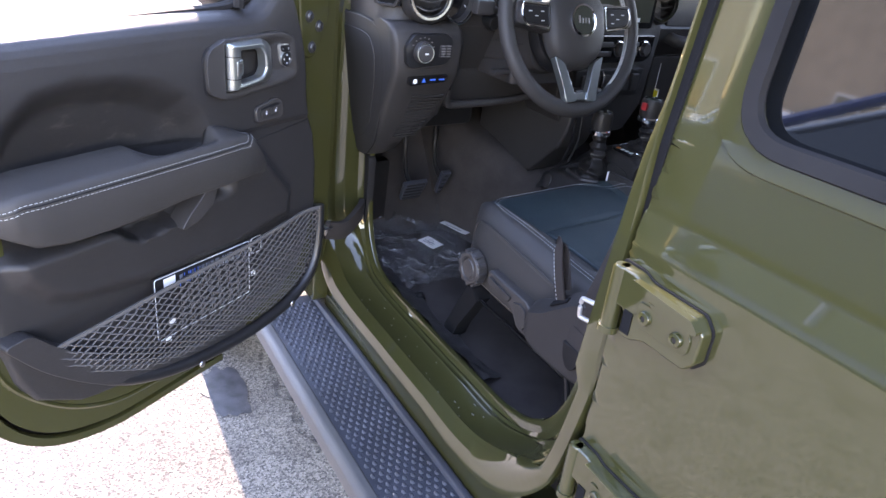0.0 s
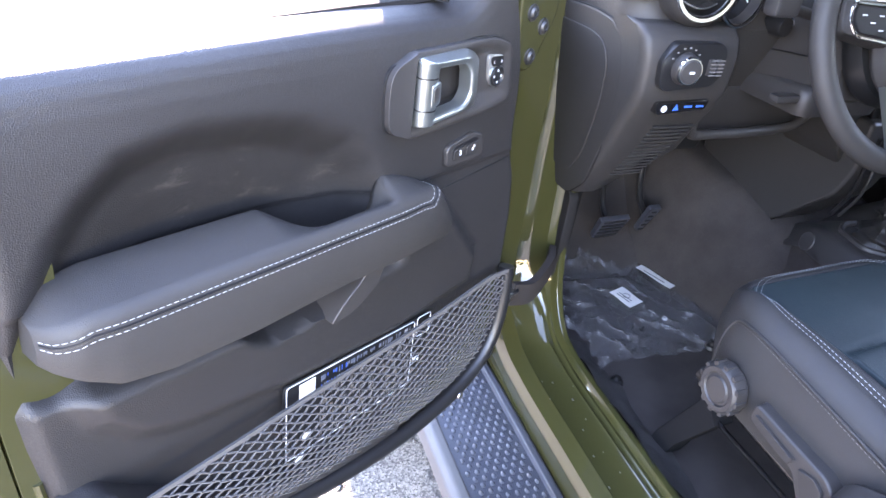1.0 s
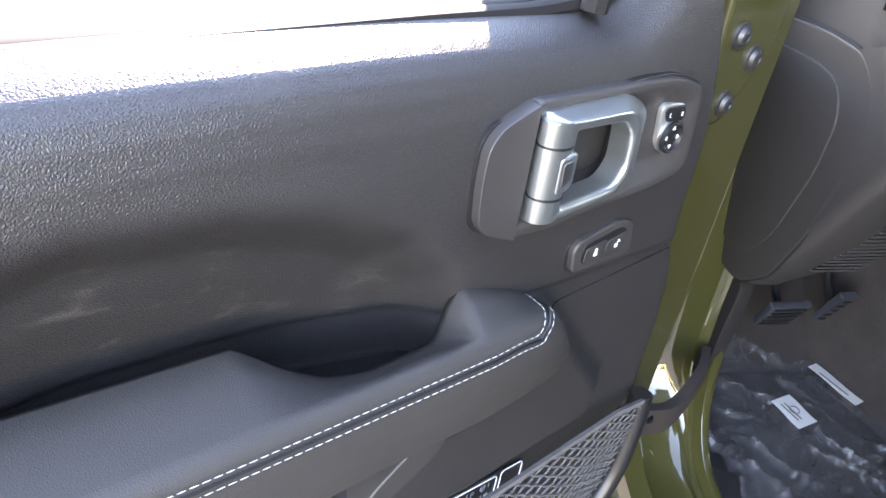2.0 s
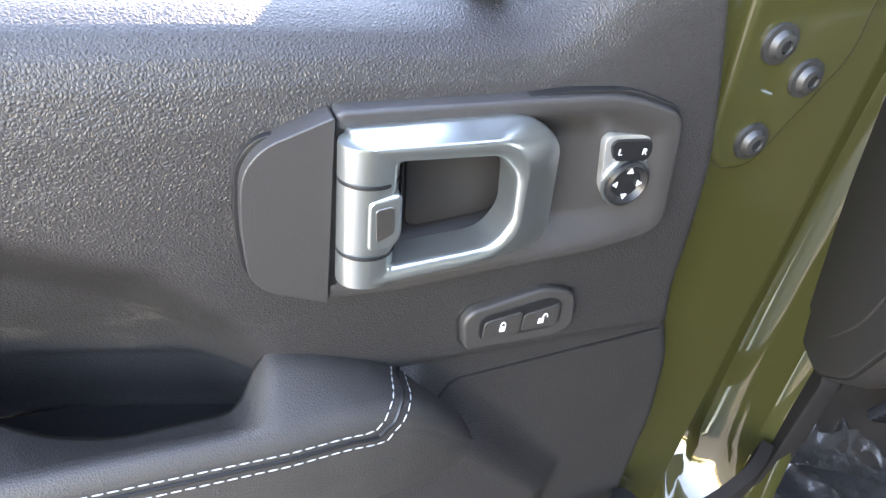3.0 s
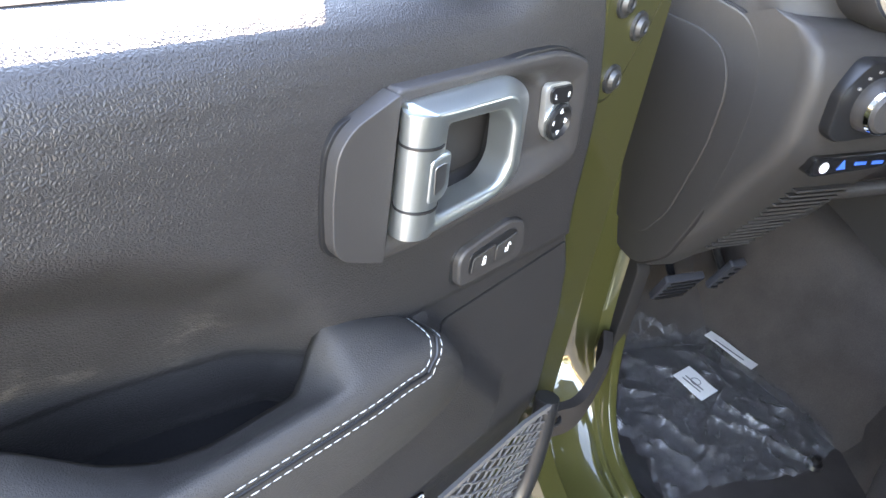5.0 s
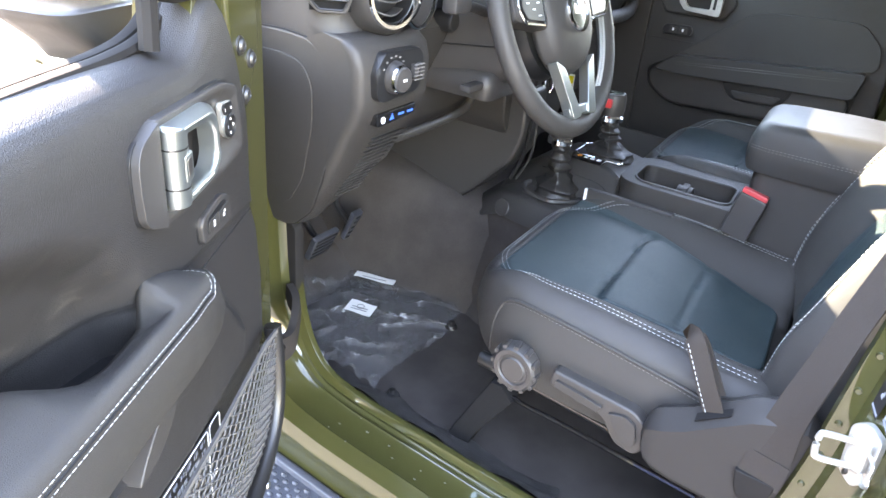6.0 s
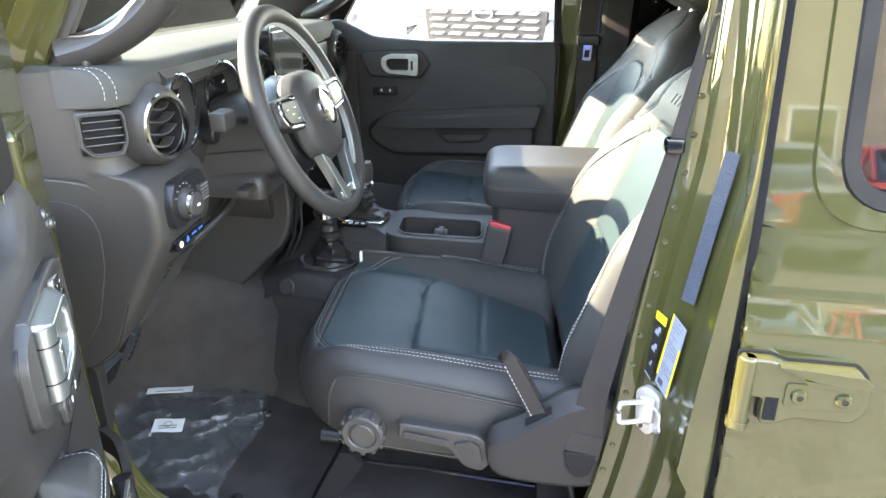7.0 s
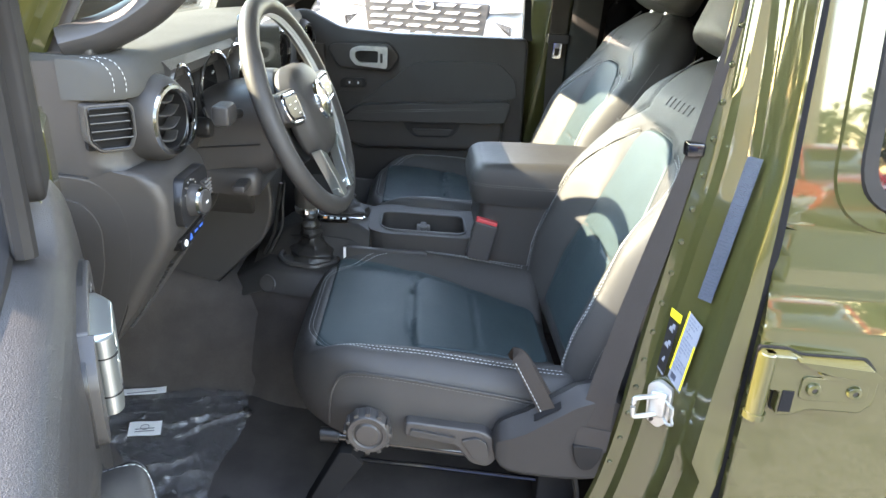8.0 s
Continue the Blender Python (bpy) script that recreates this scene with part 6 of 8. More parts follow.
def dash_ring(x, dy, dz=0.0, k=1.0):
    pts = [(0.690, 1.332), (0.674, 1.326), (0.667, 1.312), (0.668, 1.293), (0.682, 1.286), (0.686, 1.25), (0.682, 1.21), (0.67, 1.196), (0.69, 1.15), (0.74, 1.06), (0.80, 1.0), (0.86, 0.97), (1.05, 1.0), (1.15, 1.15), (1.14, 1.27), (0.98, 1.302), (0.85, 1.322)]
    return [(x, y + dy, z + dz) for y, z in pts]


part("dash_body", lean_in(loft([dash_ring(0.078, 0.05), dash_ring(0.083, 0.03), dash_ring(0.10, 0.008), dash_ring(0.13, 0.0), dash_ring(0.5, 0.0), dash_ring(0.9, 0.0), dash_ring(1.28, 0.0), dash_ring(1.33, 0.008), dash_ring(1.36, 0.03), dash_ring(1.365, 0.05)])), PLASTIC, dash)
# padded top roll with its stitched end
def pad_ring(x, dy):
    return [(x, y + dy, z) for y, z in ((0.700, 1.3345), (0.684, 1.334), (0.672, 1.328), (0.664, 1.314), (0.664, 1.296), (0.668, 1.289), (0.70, 1.288))]


part("pad_roll", loft([pad_ring(x, dy) for x, dy in ((0.074, 0.045), (0.078, 0.03), (0.09, 0.012), (0.11, 0.003), (0.13, 0.0), (0.6, 0.0), (1.30, 0.0), (1.36, 0.03))]), DASHTOP, dash)
part("dash_top", loft([[(x, y, z) for y, z in ((0.695, 1.334), (0.80, 1.336), (0.95, 1.322), (1.06, 1.30), (1.06, 1.285), (0.7, 1.30))] for x in (0.10, 0.4, 0.8, 1.34)]), DASHTOP, dash)
for x in (0.084, 0.094):
    dy = 0.02 if x < 0.09 else 0.0095
    part("stitching", stitches(curve([(x, y + dy - 0.0012, z) for y, z in ((0.700, 1.336), (0.684, 1.3352), (0.672, 1.329), (0.664, 1.314), (0.664, 1.296))], 6), 0.004, 0.002, 0.00032), THREAD, dash)
# stitching line across the fascia, between the vents
for z in (1.252, 1.256):
    part("stitching", stitches([(0.10, 0.6845, z), (0.30, 0.6835, z)], 0.004, 0.002, 0.00035), THREAD, dash)


# end vent on the corner
Mv = pose(0.084, 0.693, 1.257, 0, 0, -48) @ Matrix.Translation((0, 0.005, 0)) @ Matrix.Diagonal((0.82, 1, 1.06, 1))
ev = part("end_vent", prism(round_poly([(-0.036, 0.027), (0.030, 0.027), (0.036, 0.02), (0.036, -0.012), (0.026, -0.028), (-0.020, -0.028), (-0.036, -0.016)], 0.006), -0.009, 0.030, 0.002, 2, axes="xzy", m=Mv, holes=[round_poly([(-0.031, 0.0225), (0.028, 0.0225), (0.031, 0.016), (0.031, -0.010), (0.022, -0.0235), (-0.018, -0.0235), (-0.031, -0.013)], 0.004)[::-1]]), PLASTIC, dash)
part("vent_rim", tube([Mv @ Vector((x, -0.0088, z)) for x, z in round_poly([(-0.031, 0.0225), (0.028, 0.0225), (0.031, 0.016), (0.031, -0.010), (0.022, -0.0235), (-0.018, -0.0235), (-0.031, -0.013)], 0.004)], 0.0014, 6, loop=True), DARK, ev)
# near-black block behind the louvres, coloured as the duct's shade
part("vent_well", box(-0.034, 0.034, 0.0005, 0.028, -0.026, 0.025, 0.0, 1, Mv), DEADBLACK, ev)
for i in range(4):
    part("louvre", box(-0.030, 0.030, -0.007, 0.001, -0.014 + i * 0.009 - 0.001, -0.014 + i * 0.009 + 0.001, 0.0006, 1, Mv @ pose(0, 0, 0, -14, 0, 0)), DARK, ev)


def turned(bm, x, y, a):
    """A shape turned about an upright line."""
    bm.transform(Matrix.Translation((x, y, 0)) @ pose(0, 0, 0, 0, 0, a) @ Matrix.Translation((-x, -y, 0)))
    return bm


def round_vent(x, z, y=0.676):
    """A round air vent in a raised housing, with a chrome ring and curved blades."""
    m = pose(x, y, z, 90, 0, -13) @ Matrix.Scale(1.14, 4)
    v = part("round_vent", lathe([(0.036, 0.030), (0.040, 0.030), (0.047, 0.020), (0.052, -0.005), (0.036, -0.005)], 40, m), MOULD, dash)
    part("chrome_ring", lathe([(0.0335, 0.028), (0.0345, 0.033), (0.0385, 0.033), (0.040, 0.029), (0.0335, 0.026)], 48, m), CHROME, v)
    part("vent_well", lathe([(0.0, -0.004), (0.0335, -0.004), (0.0335, 0.027), (0.0325, 0.027), (0.0325, 0.0), (0.0, 0.0)], 32, m), DARK, v)
    for i in range(4):
        t = -0.025 + i * 0.0165
        w = math.sqrt(max(0, 0.035 ** 2 - t * t))
        part("blade", turned(sweep(curve([(x - w, y - 0.014, z + t + 0.004), (x, y - 0.022, z + t - 0.003), (x + w, y - 0.014, z + t + 0.004)], 6), [(-0.008, -0.001), (0.008, -0.001), (0.008, 0.001), (-0.008, 0.001)]), x, y, -13), MOULD, v)
    return v


round_vent(0.166, 1.254)
round_vent(0.585, 1.262)
round_vent(0.90, 1.262)
round_vent(1.29, 1.253)
# instrument cluster: two tall chrome-ringed dials under a cowl
part("cluster_cowl", loft([[(x, y, z) for y, z in ((0.70, 1.318), (0.665, 1.32), (0.655, 1.31), (0.66, 1.296), (0.70, 1.29))] for x in (0.20, 0.24, 0.5, 0.54)]), PLASTIC, dash)
part("cluster_back", box(0.205, 0.60, 0.683, 0.70, 1.185, 1.30, 0.006), DARK, dash)
for x, rx, rz, zc in ((0.243, 0.036, 0.054, 1.257), (0.405, 0.058, 0.060, 1.252), (0.535, 0.058, 0.060, 1.252)):
    line = [(x + rx * math.cos(a), 0.655, zc + rz * math.sin(a)) for a in np.linspace(0, 2 * math.pi, 40, endpoint=False)]
    g = part("dial_ring", turned(tube(line, 0.0032, 8, up=(0, 1, 0), loop=True), x, 0.68, -8), CHROME, dash)
    part("dial_tube", turned(loft([[(x + k * rx * math.cos(a), y, zc + k * rz * math.sin(a)) for a in np.linspace(0, 2 * math.pi, 32, endpoint=False)] for k, y in ((1.0, 0.656), (0.96, 0.684), (0.9, 0.684), (0.96, 0.656))], loop=True), x, 0.68, -8), MOULD, g)
    part("dial_face", turned(loft([[(x + 0.96 * rx * math.cos(a), y, zc + 0.96 * rz * math.sin(a)) for a in np.linspace(0, 2 * math.pi, 32, endpoint=False)] for y in (0.678, 0.683)]), x, 0.68, -8), PIANO, g)
    for i in range(9):
        a = radians(215 - i * 31)
        part("tick", turned(box(-0.0012, 0.0012, 0.6765, 0.6785, 0.70, 0.82, 0.0, 1, Matrix.Translation((x, 0, zc)) @ Matrix.Diagonal((rx, 1, rz, 1)) @ pose(0, 0, 0, 0, -math.degrees(a) + 90, 0) @ Matrix.Diagonal((14, 1, 1, 1))), x, 0.68, -8), MARK, g, smooth=False)


# lower panel on the driver's outer side, carrying the light switch
def low_ring(x, k, tuck):
    """k: 0 outer edge to 1 inner edge; the panel runs out to a point at the bottom."""
    zb = 0.888 + 0.10 * k ** 1.5
    pts = [(0.675, 1.205), (0.652, 1.200), (0.637, 1.188), (0.630, 1.165), (0.632, 1.120), (0.642, 1.095), (0.665, 1.06), (0.70, 1.0), (0.745, 0.94), (0.782, 0.895), (0.80, 0.885), (0.86, 0.90), (0.84, 1.05), (0.74, 1.18)]
    return [(x, min(y + tuck, 0.93), max(z, zb) if y > 0.7 else z) for y, z in pts]


lp = part("lower_panel", lean_in(loft([low_ring(0.074, 0, 0.022), low_ring(0.078, 0, 0.010), low_ring(0.086, 0, 0.003), low_ring(0.12, 0, 0.0), low_ring(0.18, 0.3, 0.0), low_ring(0.235, 0.8, 0.0), low_ring(0.245, 0.9, 0.006), low_ring(0.252, 1.0, 0.03)])), PLASTIC, dash)
# access cover on the dash's end
cap = round_poly([(0.90, 1.192), (0.78, 1.197), (0.722, 1.193), (0.694, 1.172), (0.685, 1.13), (0.692, 1.075), (0.714, 1.005), (0.750, 0.93), (0.80, 0.888), (0.90, 0.885)], 0.018, 4)
part("end_cover", lean_in(prism(cap, 0.0735, 0.082, 0.003, axes="yzx")), PLASTIC, dash)
part("cover_groove", lean_in(tube([(0.0765, y, z) for y, z in cap], 0.0016, 6, loop=True)), RUBBER, dash)
inset = round_poly([(0.89, 1.165), (0.775, 1.167), (0.738, 1.160), (0.722, 1.13), (0.730, 1.07), (0.762, 0.98), (0.80, 0.93), (0.89, 0.92)], 0.016, 4)
part("cover_press", lean_in(prism(inset, 0.0712, 0.076, 0.0012, axes="yzx")), PLASTIC, dash)
# light switch and dimmer
plate = round_poly([(0.098, 1.163), (0.104, 1.128), (0.118, 1.121), (0.198, 1.127), (0.212, 1.141), (0.212, 1.175), (0.200, 1.187), (0.118, 1.187)], 0.008)
ls = part("light_switch_plate", prism(plate, 0.622, 0.64, 0.003, axes="xzy"), DARK, dash)
part("light_knob", lathe([(0.0, 0.022), (0.0145, 0.0215), (0.0165, 0.019), (0.0175, 0.014), (0.0205, 0.009), (0.0215, 0.003), (0.0215, 0.0), (0.0, 0.0)], 40, pose(0.138, 0.622, 1.154, 90, 0, -9)), MOULD, ls)
part("knob_ring", lathe([(0.0165, 0.0190), (0.0178, 0.0190), (0.0188, 0.0150), (0.0170, 0.0150)], 40, pose(0.138, 0.622, 1.154, 90, 0, -9)), CHROME, ls)
part("knob_mark", box(0.131, 0.139, 0.5992, 0.6002, 1.1525, 1.1555), MARK, ls, smooth=False)
for i in range(7):
    a = radians(20 + i * 22)
    part("dial_mark", box(-0.0015, 0.0015, 0.6205, 0.6225, -0.001, 0.001, 0, 1, pose(0.138 + 0.027 * math.cos(a), 0, 1.154 + 0.027 * math.sin(a))), THREADDARK, ls, smooth=False)
for x in (0.184, 0.197):
    w = part("thumb_wheel", lathe([(0.0, 0.005), (0.012, 0.005), (0.0125, 0.004), (0.0125, -0.004), (0.012, -0.005), (0.0, -0.005)], 28, pose(x, 0.627, 1.155, 0, 90, 0)), MOULD, ls)
    for i in range(5):
        part("wheel_rib", box(x - 0.005, x + 0.005, 0.6135, 0.616, 1.145 + i * 0.005, 1.1465 + i * 0.005), THREADDARK, ls, smooth=False)
# button strip
bs = part("button_strip", prism(round_poly([(0.118, 1.103), (0.122, 1.084), (0.212, 1.090), (0.216, 1.106)], 0.006), 0.634, 0.655, 0.003, axes="xzy"), PIANO, dash)
part("start_mark", lathe([(0.0, 0.001), (0.0045, 0.001), (0.005, 0.0), (0.0, 0.0)], 16, pose(0.134, 0.634, 1.0935, 90, 0, 0)), MARK, bs)
part("mark", prism([(0.150, 1.091), (0.160, 1.0915), (0.155, 1.100)], 0.6332, 0.6345, axes="xzy"), BLUE, bs, smooth=False)
for x in (0.170, 0.192):
    part("mark", box(x, x + 0.014, 0.6332, 0.6345, 1.0945, 1.0975), BLUE, bs, smooth=False)
# ribbed grille on the sloping lower face
for i in range(15):
    t = i / 14
    y, z = 0.663 + 0.075 * t, 1.055 - 0.108 * t
    part("grille_rib", box(0.150, 0.228 - 0.018 * t, y - 0.003, y + 0.008, z - 0.0012, z + 0.0012, 0.0006, 1), PLASTIC, lp)
# knee bolster behind the column, and its bar
part("knee_panel", prism([(0.735, 1.045), (0.715, 1.10), (0.80, 1.14), (1.0, 1.05), (1.0, 0.99), (0.84, 0.985), (0.765, 1.0)], 0.24, 0.62, 0.014, axes="yzx"), MOULD, dash)
part("knee_bar", tube(curve([(0.262, 0.70, 1.06), (0.275, 0.715, 1.025), (0.31, 0.72, 1.015), (0.50, 0.72, 1.02), (0.55, 0.715, 1.05)], 8), 0.009, 10), MOULD, dash)
part("duct", box(0.29, 0.50, 0.90, 1.05, 0.90, 1.02, 0.02, 2), DARK, dash)
# side panel below the centre stack, facing the driver's footwell
part("side_panel", prism(round_poly([(0.622, 1.06), (0.617, 0.975), (0.640, 0.915), (0.742, 0.812), (1.00, 0.73), (1.00, 1.06)], [0.01, 0.03, 0.02, 0.02, 0.02, 0.02], 5), 0.598, 0.70, 0.010, 3, axes="yzx"), MOULD, dash)
part("panel_seam", tube(curve([(0.5975, 0.652, 0.905), (0.598, 0.70, 0.858), (0.598, 0.752, 0.806)], 5), 0.0016, 6), DARK, dash)
part("wire", tube(curve([(0.60, 0.60, 1.04), (0.612, 0.612, 0.99), (0.622, 0.622, 0.93), (0.632, 0.65, 0.87)], 6), 0.004, 6), DARK, dash)
part("wire", tube(curve([(0.612, 0.595, 1.04), (0.624, 0.603, 0.99), (0.632, 0.61, 0.93), (0.642, 0.64, 0.87)], 6), 0.003, 6), BOLT, dash)
# centre stack: screen, air controls, switch panel
part("radio_fascia", prism(round_poly([(0.60, 1.30), (0.555, 1.19), (0.575, 1.0), (0.63, 0.93), (0.85, 0.93), (0.905, 1.0), (0.925, 1.19), (0.88, 1.30)], 0.02), 0.655, 0.80, 0.008, axes="xzy"), PLASTIC, dash)
scr = part("screen_frame", prism(round_poly([(0.625, 1.355), (0.62, 1.20), (0.86, 1.20), (0.855, 1.355)], 0.012), 0.640, 0.675, 0.004, axes="xzy"), PIANO, dash)
part("screen", box(0.637, 0.843, 0.6375, 0.6405, 1.215, 1.342, 0.001), SCREEN, scr)
part("screen_bar", box(0.640, 0.80, 0.6365, 0.638, 1.217, 1.226), MARK, scr, smooth=False)
ac = part("air_control_panel", prism(round_poly([(0.60, 1.185), (0.605, 1.13), (0.63, 1.118), (0.85, 1.118), (0.875, 1.13), (0.88, 1.185)], 0.01), 0.636, 0.67, 0.004, axes="xzy"), PIANO, dash)
for x in (0.64, 0.74, 0.84):
    part("air_knob", lathe([(0.0, 0.016), (0.014, 0.016), (0.017, 0.012), (0.018, 0.0), (0.0, 0.0)], 28, pose(x, 0.638, 1.152, 90, 0, 0)), MOULD, ac)
    part("knob_ring", lathe([(0.0175, 0.006), (0.0195, 0.005), (0.0195, 0.0), (0.0175, 0.0)], 28, pose(x, 0.638, 1.152, 90, 0, 0)), CHROME, ac)
for i in range(4):
    part("air_button", box(0.665 + (i % 2) * 0.1, 0.695 + (i % 2) * 0.1 + 0.02, 0.632, 0.638, 1.135 + (i // 2) * 0.022, 1.147 + (i // 2) * 0.022, 0.002), MOULD, ac)
swp = part("switch_panel", prism(round_poly([(0.61, 1.10), (0.62, 1.03), (0.86, 1.03), (0.87, 1.10)], 0.008), 0.642, 0.67, 0.003, axes="xzy"), DARK, dash)
for i in range(6):
    x = 0.632 + i * 0.038
    part("rocker", box(x, x + 0.028, 0.635, 0.645, 1.045, 1.088, 0.003), MOULD, swp)
for x in (0.70, 0.745):
    part("chrome_bar", tube([(x, 0.636, 1.035), (x + 0.004, 0.631, 1.045), (x + 0.004, 0.631, 1.088), (x, 0.636, 1.098)], 0.003, 8, up=(1, 0, 0)), CHROME, swp)
# passenger side of the fascia with its grab bar
part("glovebox_lid", prism(round_poly([(0.96, 1.12), (0.96, 0.98), (1.32, 0.98), (1.32, 1.12)], 0.015), 0.69, 0.80, 0.006, axes="xzy"), PLASTIC, dash)
part("fascia_panel", box(0.96, 1.25, 0.672, 0.70, 1.20, 1.282, 0.008), LEATHER, dash)
part("grab_bar", tube(curve([(0.99, 0.69, 1.175), (1.01, 0.655, 1.165), (1.10, 0.645, 1.162), (1.24, 0.645, 1.165), (1.31, 0.655, 1.19), (1.33, 0.69, 1.23)], 8), 0.017, 12), LEATHER, dash)
# defroster grille and sensor on top of the dash
dv = part("top_vent", prism(round_poly([(0.115, 0.72), (0.20, 0.715), (0.215, 0.755), (0.125, 0.775)], 0.008), 1.334, 1.342, 0.002, axes="xyz"), MOULD, dash)
for i in range(8):
    part("vent_slat", box(0.128 + i * 0.0095, 0.1325 + i * 0.0095, 0.725, 0.765, 1.342, 1.3455), DARK, dv)
part("sensor_pod", pillow(dense(round_poly([(0.40, 0.93), (0.40, 0.98), (0.52, 0.99), (0.52, 0.94)], 0.02)), lambda x, y: 1.34, 1.30, 6, 0.02, 0.015, 0.002, 2, cx=0.46, cy=0.96), MOULD, dash)

# hanging paper tag under the passenger side of the dash
tag = empty("paper_tag", label="white and yellow paper tag hanging below the dashboard", category="tag")
part("tag_sheet", box(1.0, 1.003, 0.675, 0.71, 0.97, 1.03, 0.0, 1, pose(0, 0, 0)), PAPER, tag)
part("tag_strip", box(0.9985, 1.0, 0.677, 0.708, 1.008, 1.026), YELLOW, tag)
part("tag_string", tube([(1.001, 0.69, 1.03), (1.001, 0.69, 1.10)], 0.001, 5, up=(0, 1, 0)), PAPER, tag)

# ---------------------------------------------------------------- steering column and wheel
col = empty("steering_column", label="charcoal plastic steering column shroud with stalks", category="steering column")
CX = 0.446
rings = []
for y, cz, rx, rz in ((0.556, 1.196, 0.060, 0.060), (0.562, 1.196, 0.072, 0.074), (0.60, 1.186, 0.080, 0.082), (0.65, 1.176, 0.086, 0.084), (0.70, 1.166, 0.092, 0.08), (0.76, 1.156, 0.095, 0.075)):
    rings.append([(CX + rx * math.copysign(abs(math.cos(a)) ** 0.62, math.cos(a)), y, cz + rz * math.copysign(abs(math.sin(a)) ** 0.62, math.sin(a))) for a in np.linspace(0, 2 * math.pi, 36, endpoint=False)])
part("shroud", loft(rings), MOULD, col)
part("collar", lathe([(0.058, -0.012), (0.082, -0.012), (0.086, 0.0), (0.08, 0.018), (0.058, 0.018)], 40, pose(CX, 0.556, 1.204, 90 - 20, 0, 0)), DARK, col)
part("shroud_seam", tube([(CX - 0.082 - 0.012 * t, 0.58 + 0.15 * t, 1.176 - 0.014 * t) for t in (0, 0.3, 0.6, 1)], 0.0012, 6), DARK, col)
part("lower_shroud", pillow(dense(round_poly([(CX - 0.088, 0.585), (CX - 0.088, 0.74), (CX + 0.088, 0.74), (CX + 0.088, 0.585)], 0.02)), lambda x, y: 1.135, 1.090, 6, 0.02, 0.01, 0.003, 3, cx=CX, cy=0.66), MOULD, col)
part("tilt_lever", box(0.312, 0.386, 0.597, 0.618, 1.108, 1.120, 0.004, 2), MOULD, col)
for k in (-1, 1):
    stalk = part("stalk", tube(curve([(CX + k * 0.07, 0.612, 1.222), (CX + k * 0.12, 0.610, 1.232), (CX + k * 0.165, 0.607, 1.240)], 5), 0.0075, 10), MOULD, col)
    a, b = sorted((CX + k * 0.158, CX + k * 0.205))
    part("stalk_end", box(a, b, 0.592, 0.620, 1.228, 1.258, 0.007, 2), MOULD, stalk)
part("ignition_boss", lathe([(0.0, 0.016), (0.013, 0.016), (0.016, 0.010), (0.016, -0.02), (0.0, -0.02)], 24, pose(0.335, 0.665, 1.205, 90, 0, 0)), DARK, col)

wheel = empty("steering_wheel", label="black leather steering wheel with silver lower spoke", category="steering wheel")
W = pose(0.446, 0.521, 1.2255, -22.5, 0, -5.5)
R = 0.171


def onwheel(bm):
    bm.transform(W)
    return bm


rings = []
for a in np.linspace(0, 2 * math.pi, 72, endpoint=False):
    thick = 0.0166 + 0.002 * math.exp(-(((math.degrees(a) - 145) % 360 - 0) / 20) ** 2)
    rings.append([((R + thick * math.cos(b)) * math.cos(a), 0.94 * thick * math.sin(b), (R + thick * math.cos(b)) * math.sin(a)) for b in np.linspace(0, 2 * math.pi, 14, endpoint=False)])
part("rim", onwheel(loft(rings, loop=True)), LEATHER, wheel)
for off in (-0.0055, 0.0055):
    pts = []
    for i, a in enumerate(np.linspace(-0.9, 1.9, 130)):
        z = off * (1 if i % 2 else -1)
        pts.append(W @ Vector(((R - 0.0170) * math.cos(a), -0.002 + z, (R - 0.0170) * math.sin(a))))
    bms = [tube([p, q], 0.00065, 5, up=(0.3, 1, 0.2)) for p, q in zip(pts, pts[1:])]
    part("lacing", merge(*bms), THREAD, wheel, "white criss-cross lacing")
for a in (0.75, 2.4, 3.9, 5.5):
    part("rim_seam", onwheel(tube([((R + 0.0158 * math.cos(b)) * math.cos(a), 0.0150 * math.sin(b), (R + 0.0158 * math.cos(b)) * math.sin(a)) for b in np.linspace(0, 2 * math.pi, 20, endpoint=False)], 0.0006, 5, up=(math.sin(a), 0.0, -math.cos(a)), loop=True)), DARK, wheel)
# airbag pad
pad = dense(round_poly([(-0.082, 0.036), (-0.074, -0.05), (-0.038, -0.088), (0.038, -0.088), (0.074, -0.05), (0.082, 0.036), (0.05, 0.068), (-0.05, 0.068)], 0.03, 6), 0.006)
F = Matrix(((1, 0, 0, 0), (0, 0, -1, 0), (0, 1, 0, 0), (0, 0, 0, 1)))
bm = pillow(pad, lambda x, y: 0.038 - 2.4 * (x * x + y * y), -0.01, 12, 0.02, 0.016, 0.003, 4)
bm.transform(F)
part("airbag_pad", onwheel(bm), LEATHER, wheel)
E1 = pose(0, 0, 0, 90, 0, 0)
part("emblem_ring", onwheel(lathe([(0.0275, 0.0365), (0.0285, 0.0405), (0.0325, 0.0395), (0.0335, 0.0345), (0.0275, 0.0345)], 48, E1)), CHROME, wheel)
part("emblem_face", onwheel(lathe([(0.0, 0.0385), (0.0285, 0.0378), (0.0285, 0.034), (0.0, 0.034)], 40, E1)), SCREEN, wheel)
for i in range(4):
    part("emblem_bar", onwheel(box(-0.0155 + i * 0.0082, -0.0100 + i * 0.0082, -0.0398, -0.0386, -0.006, 0.005 if i else 0.009, 0.001)), CHROME, wheel)
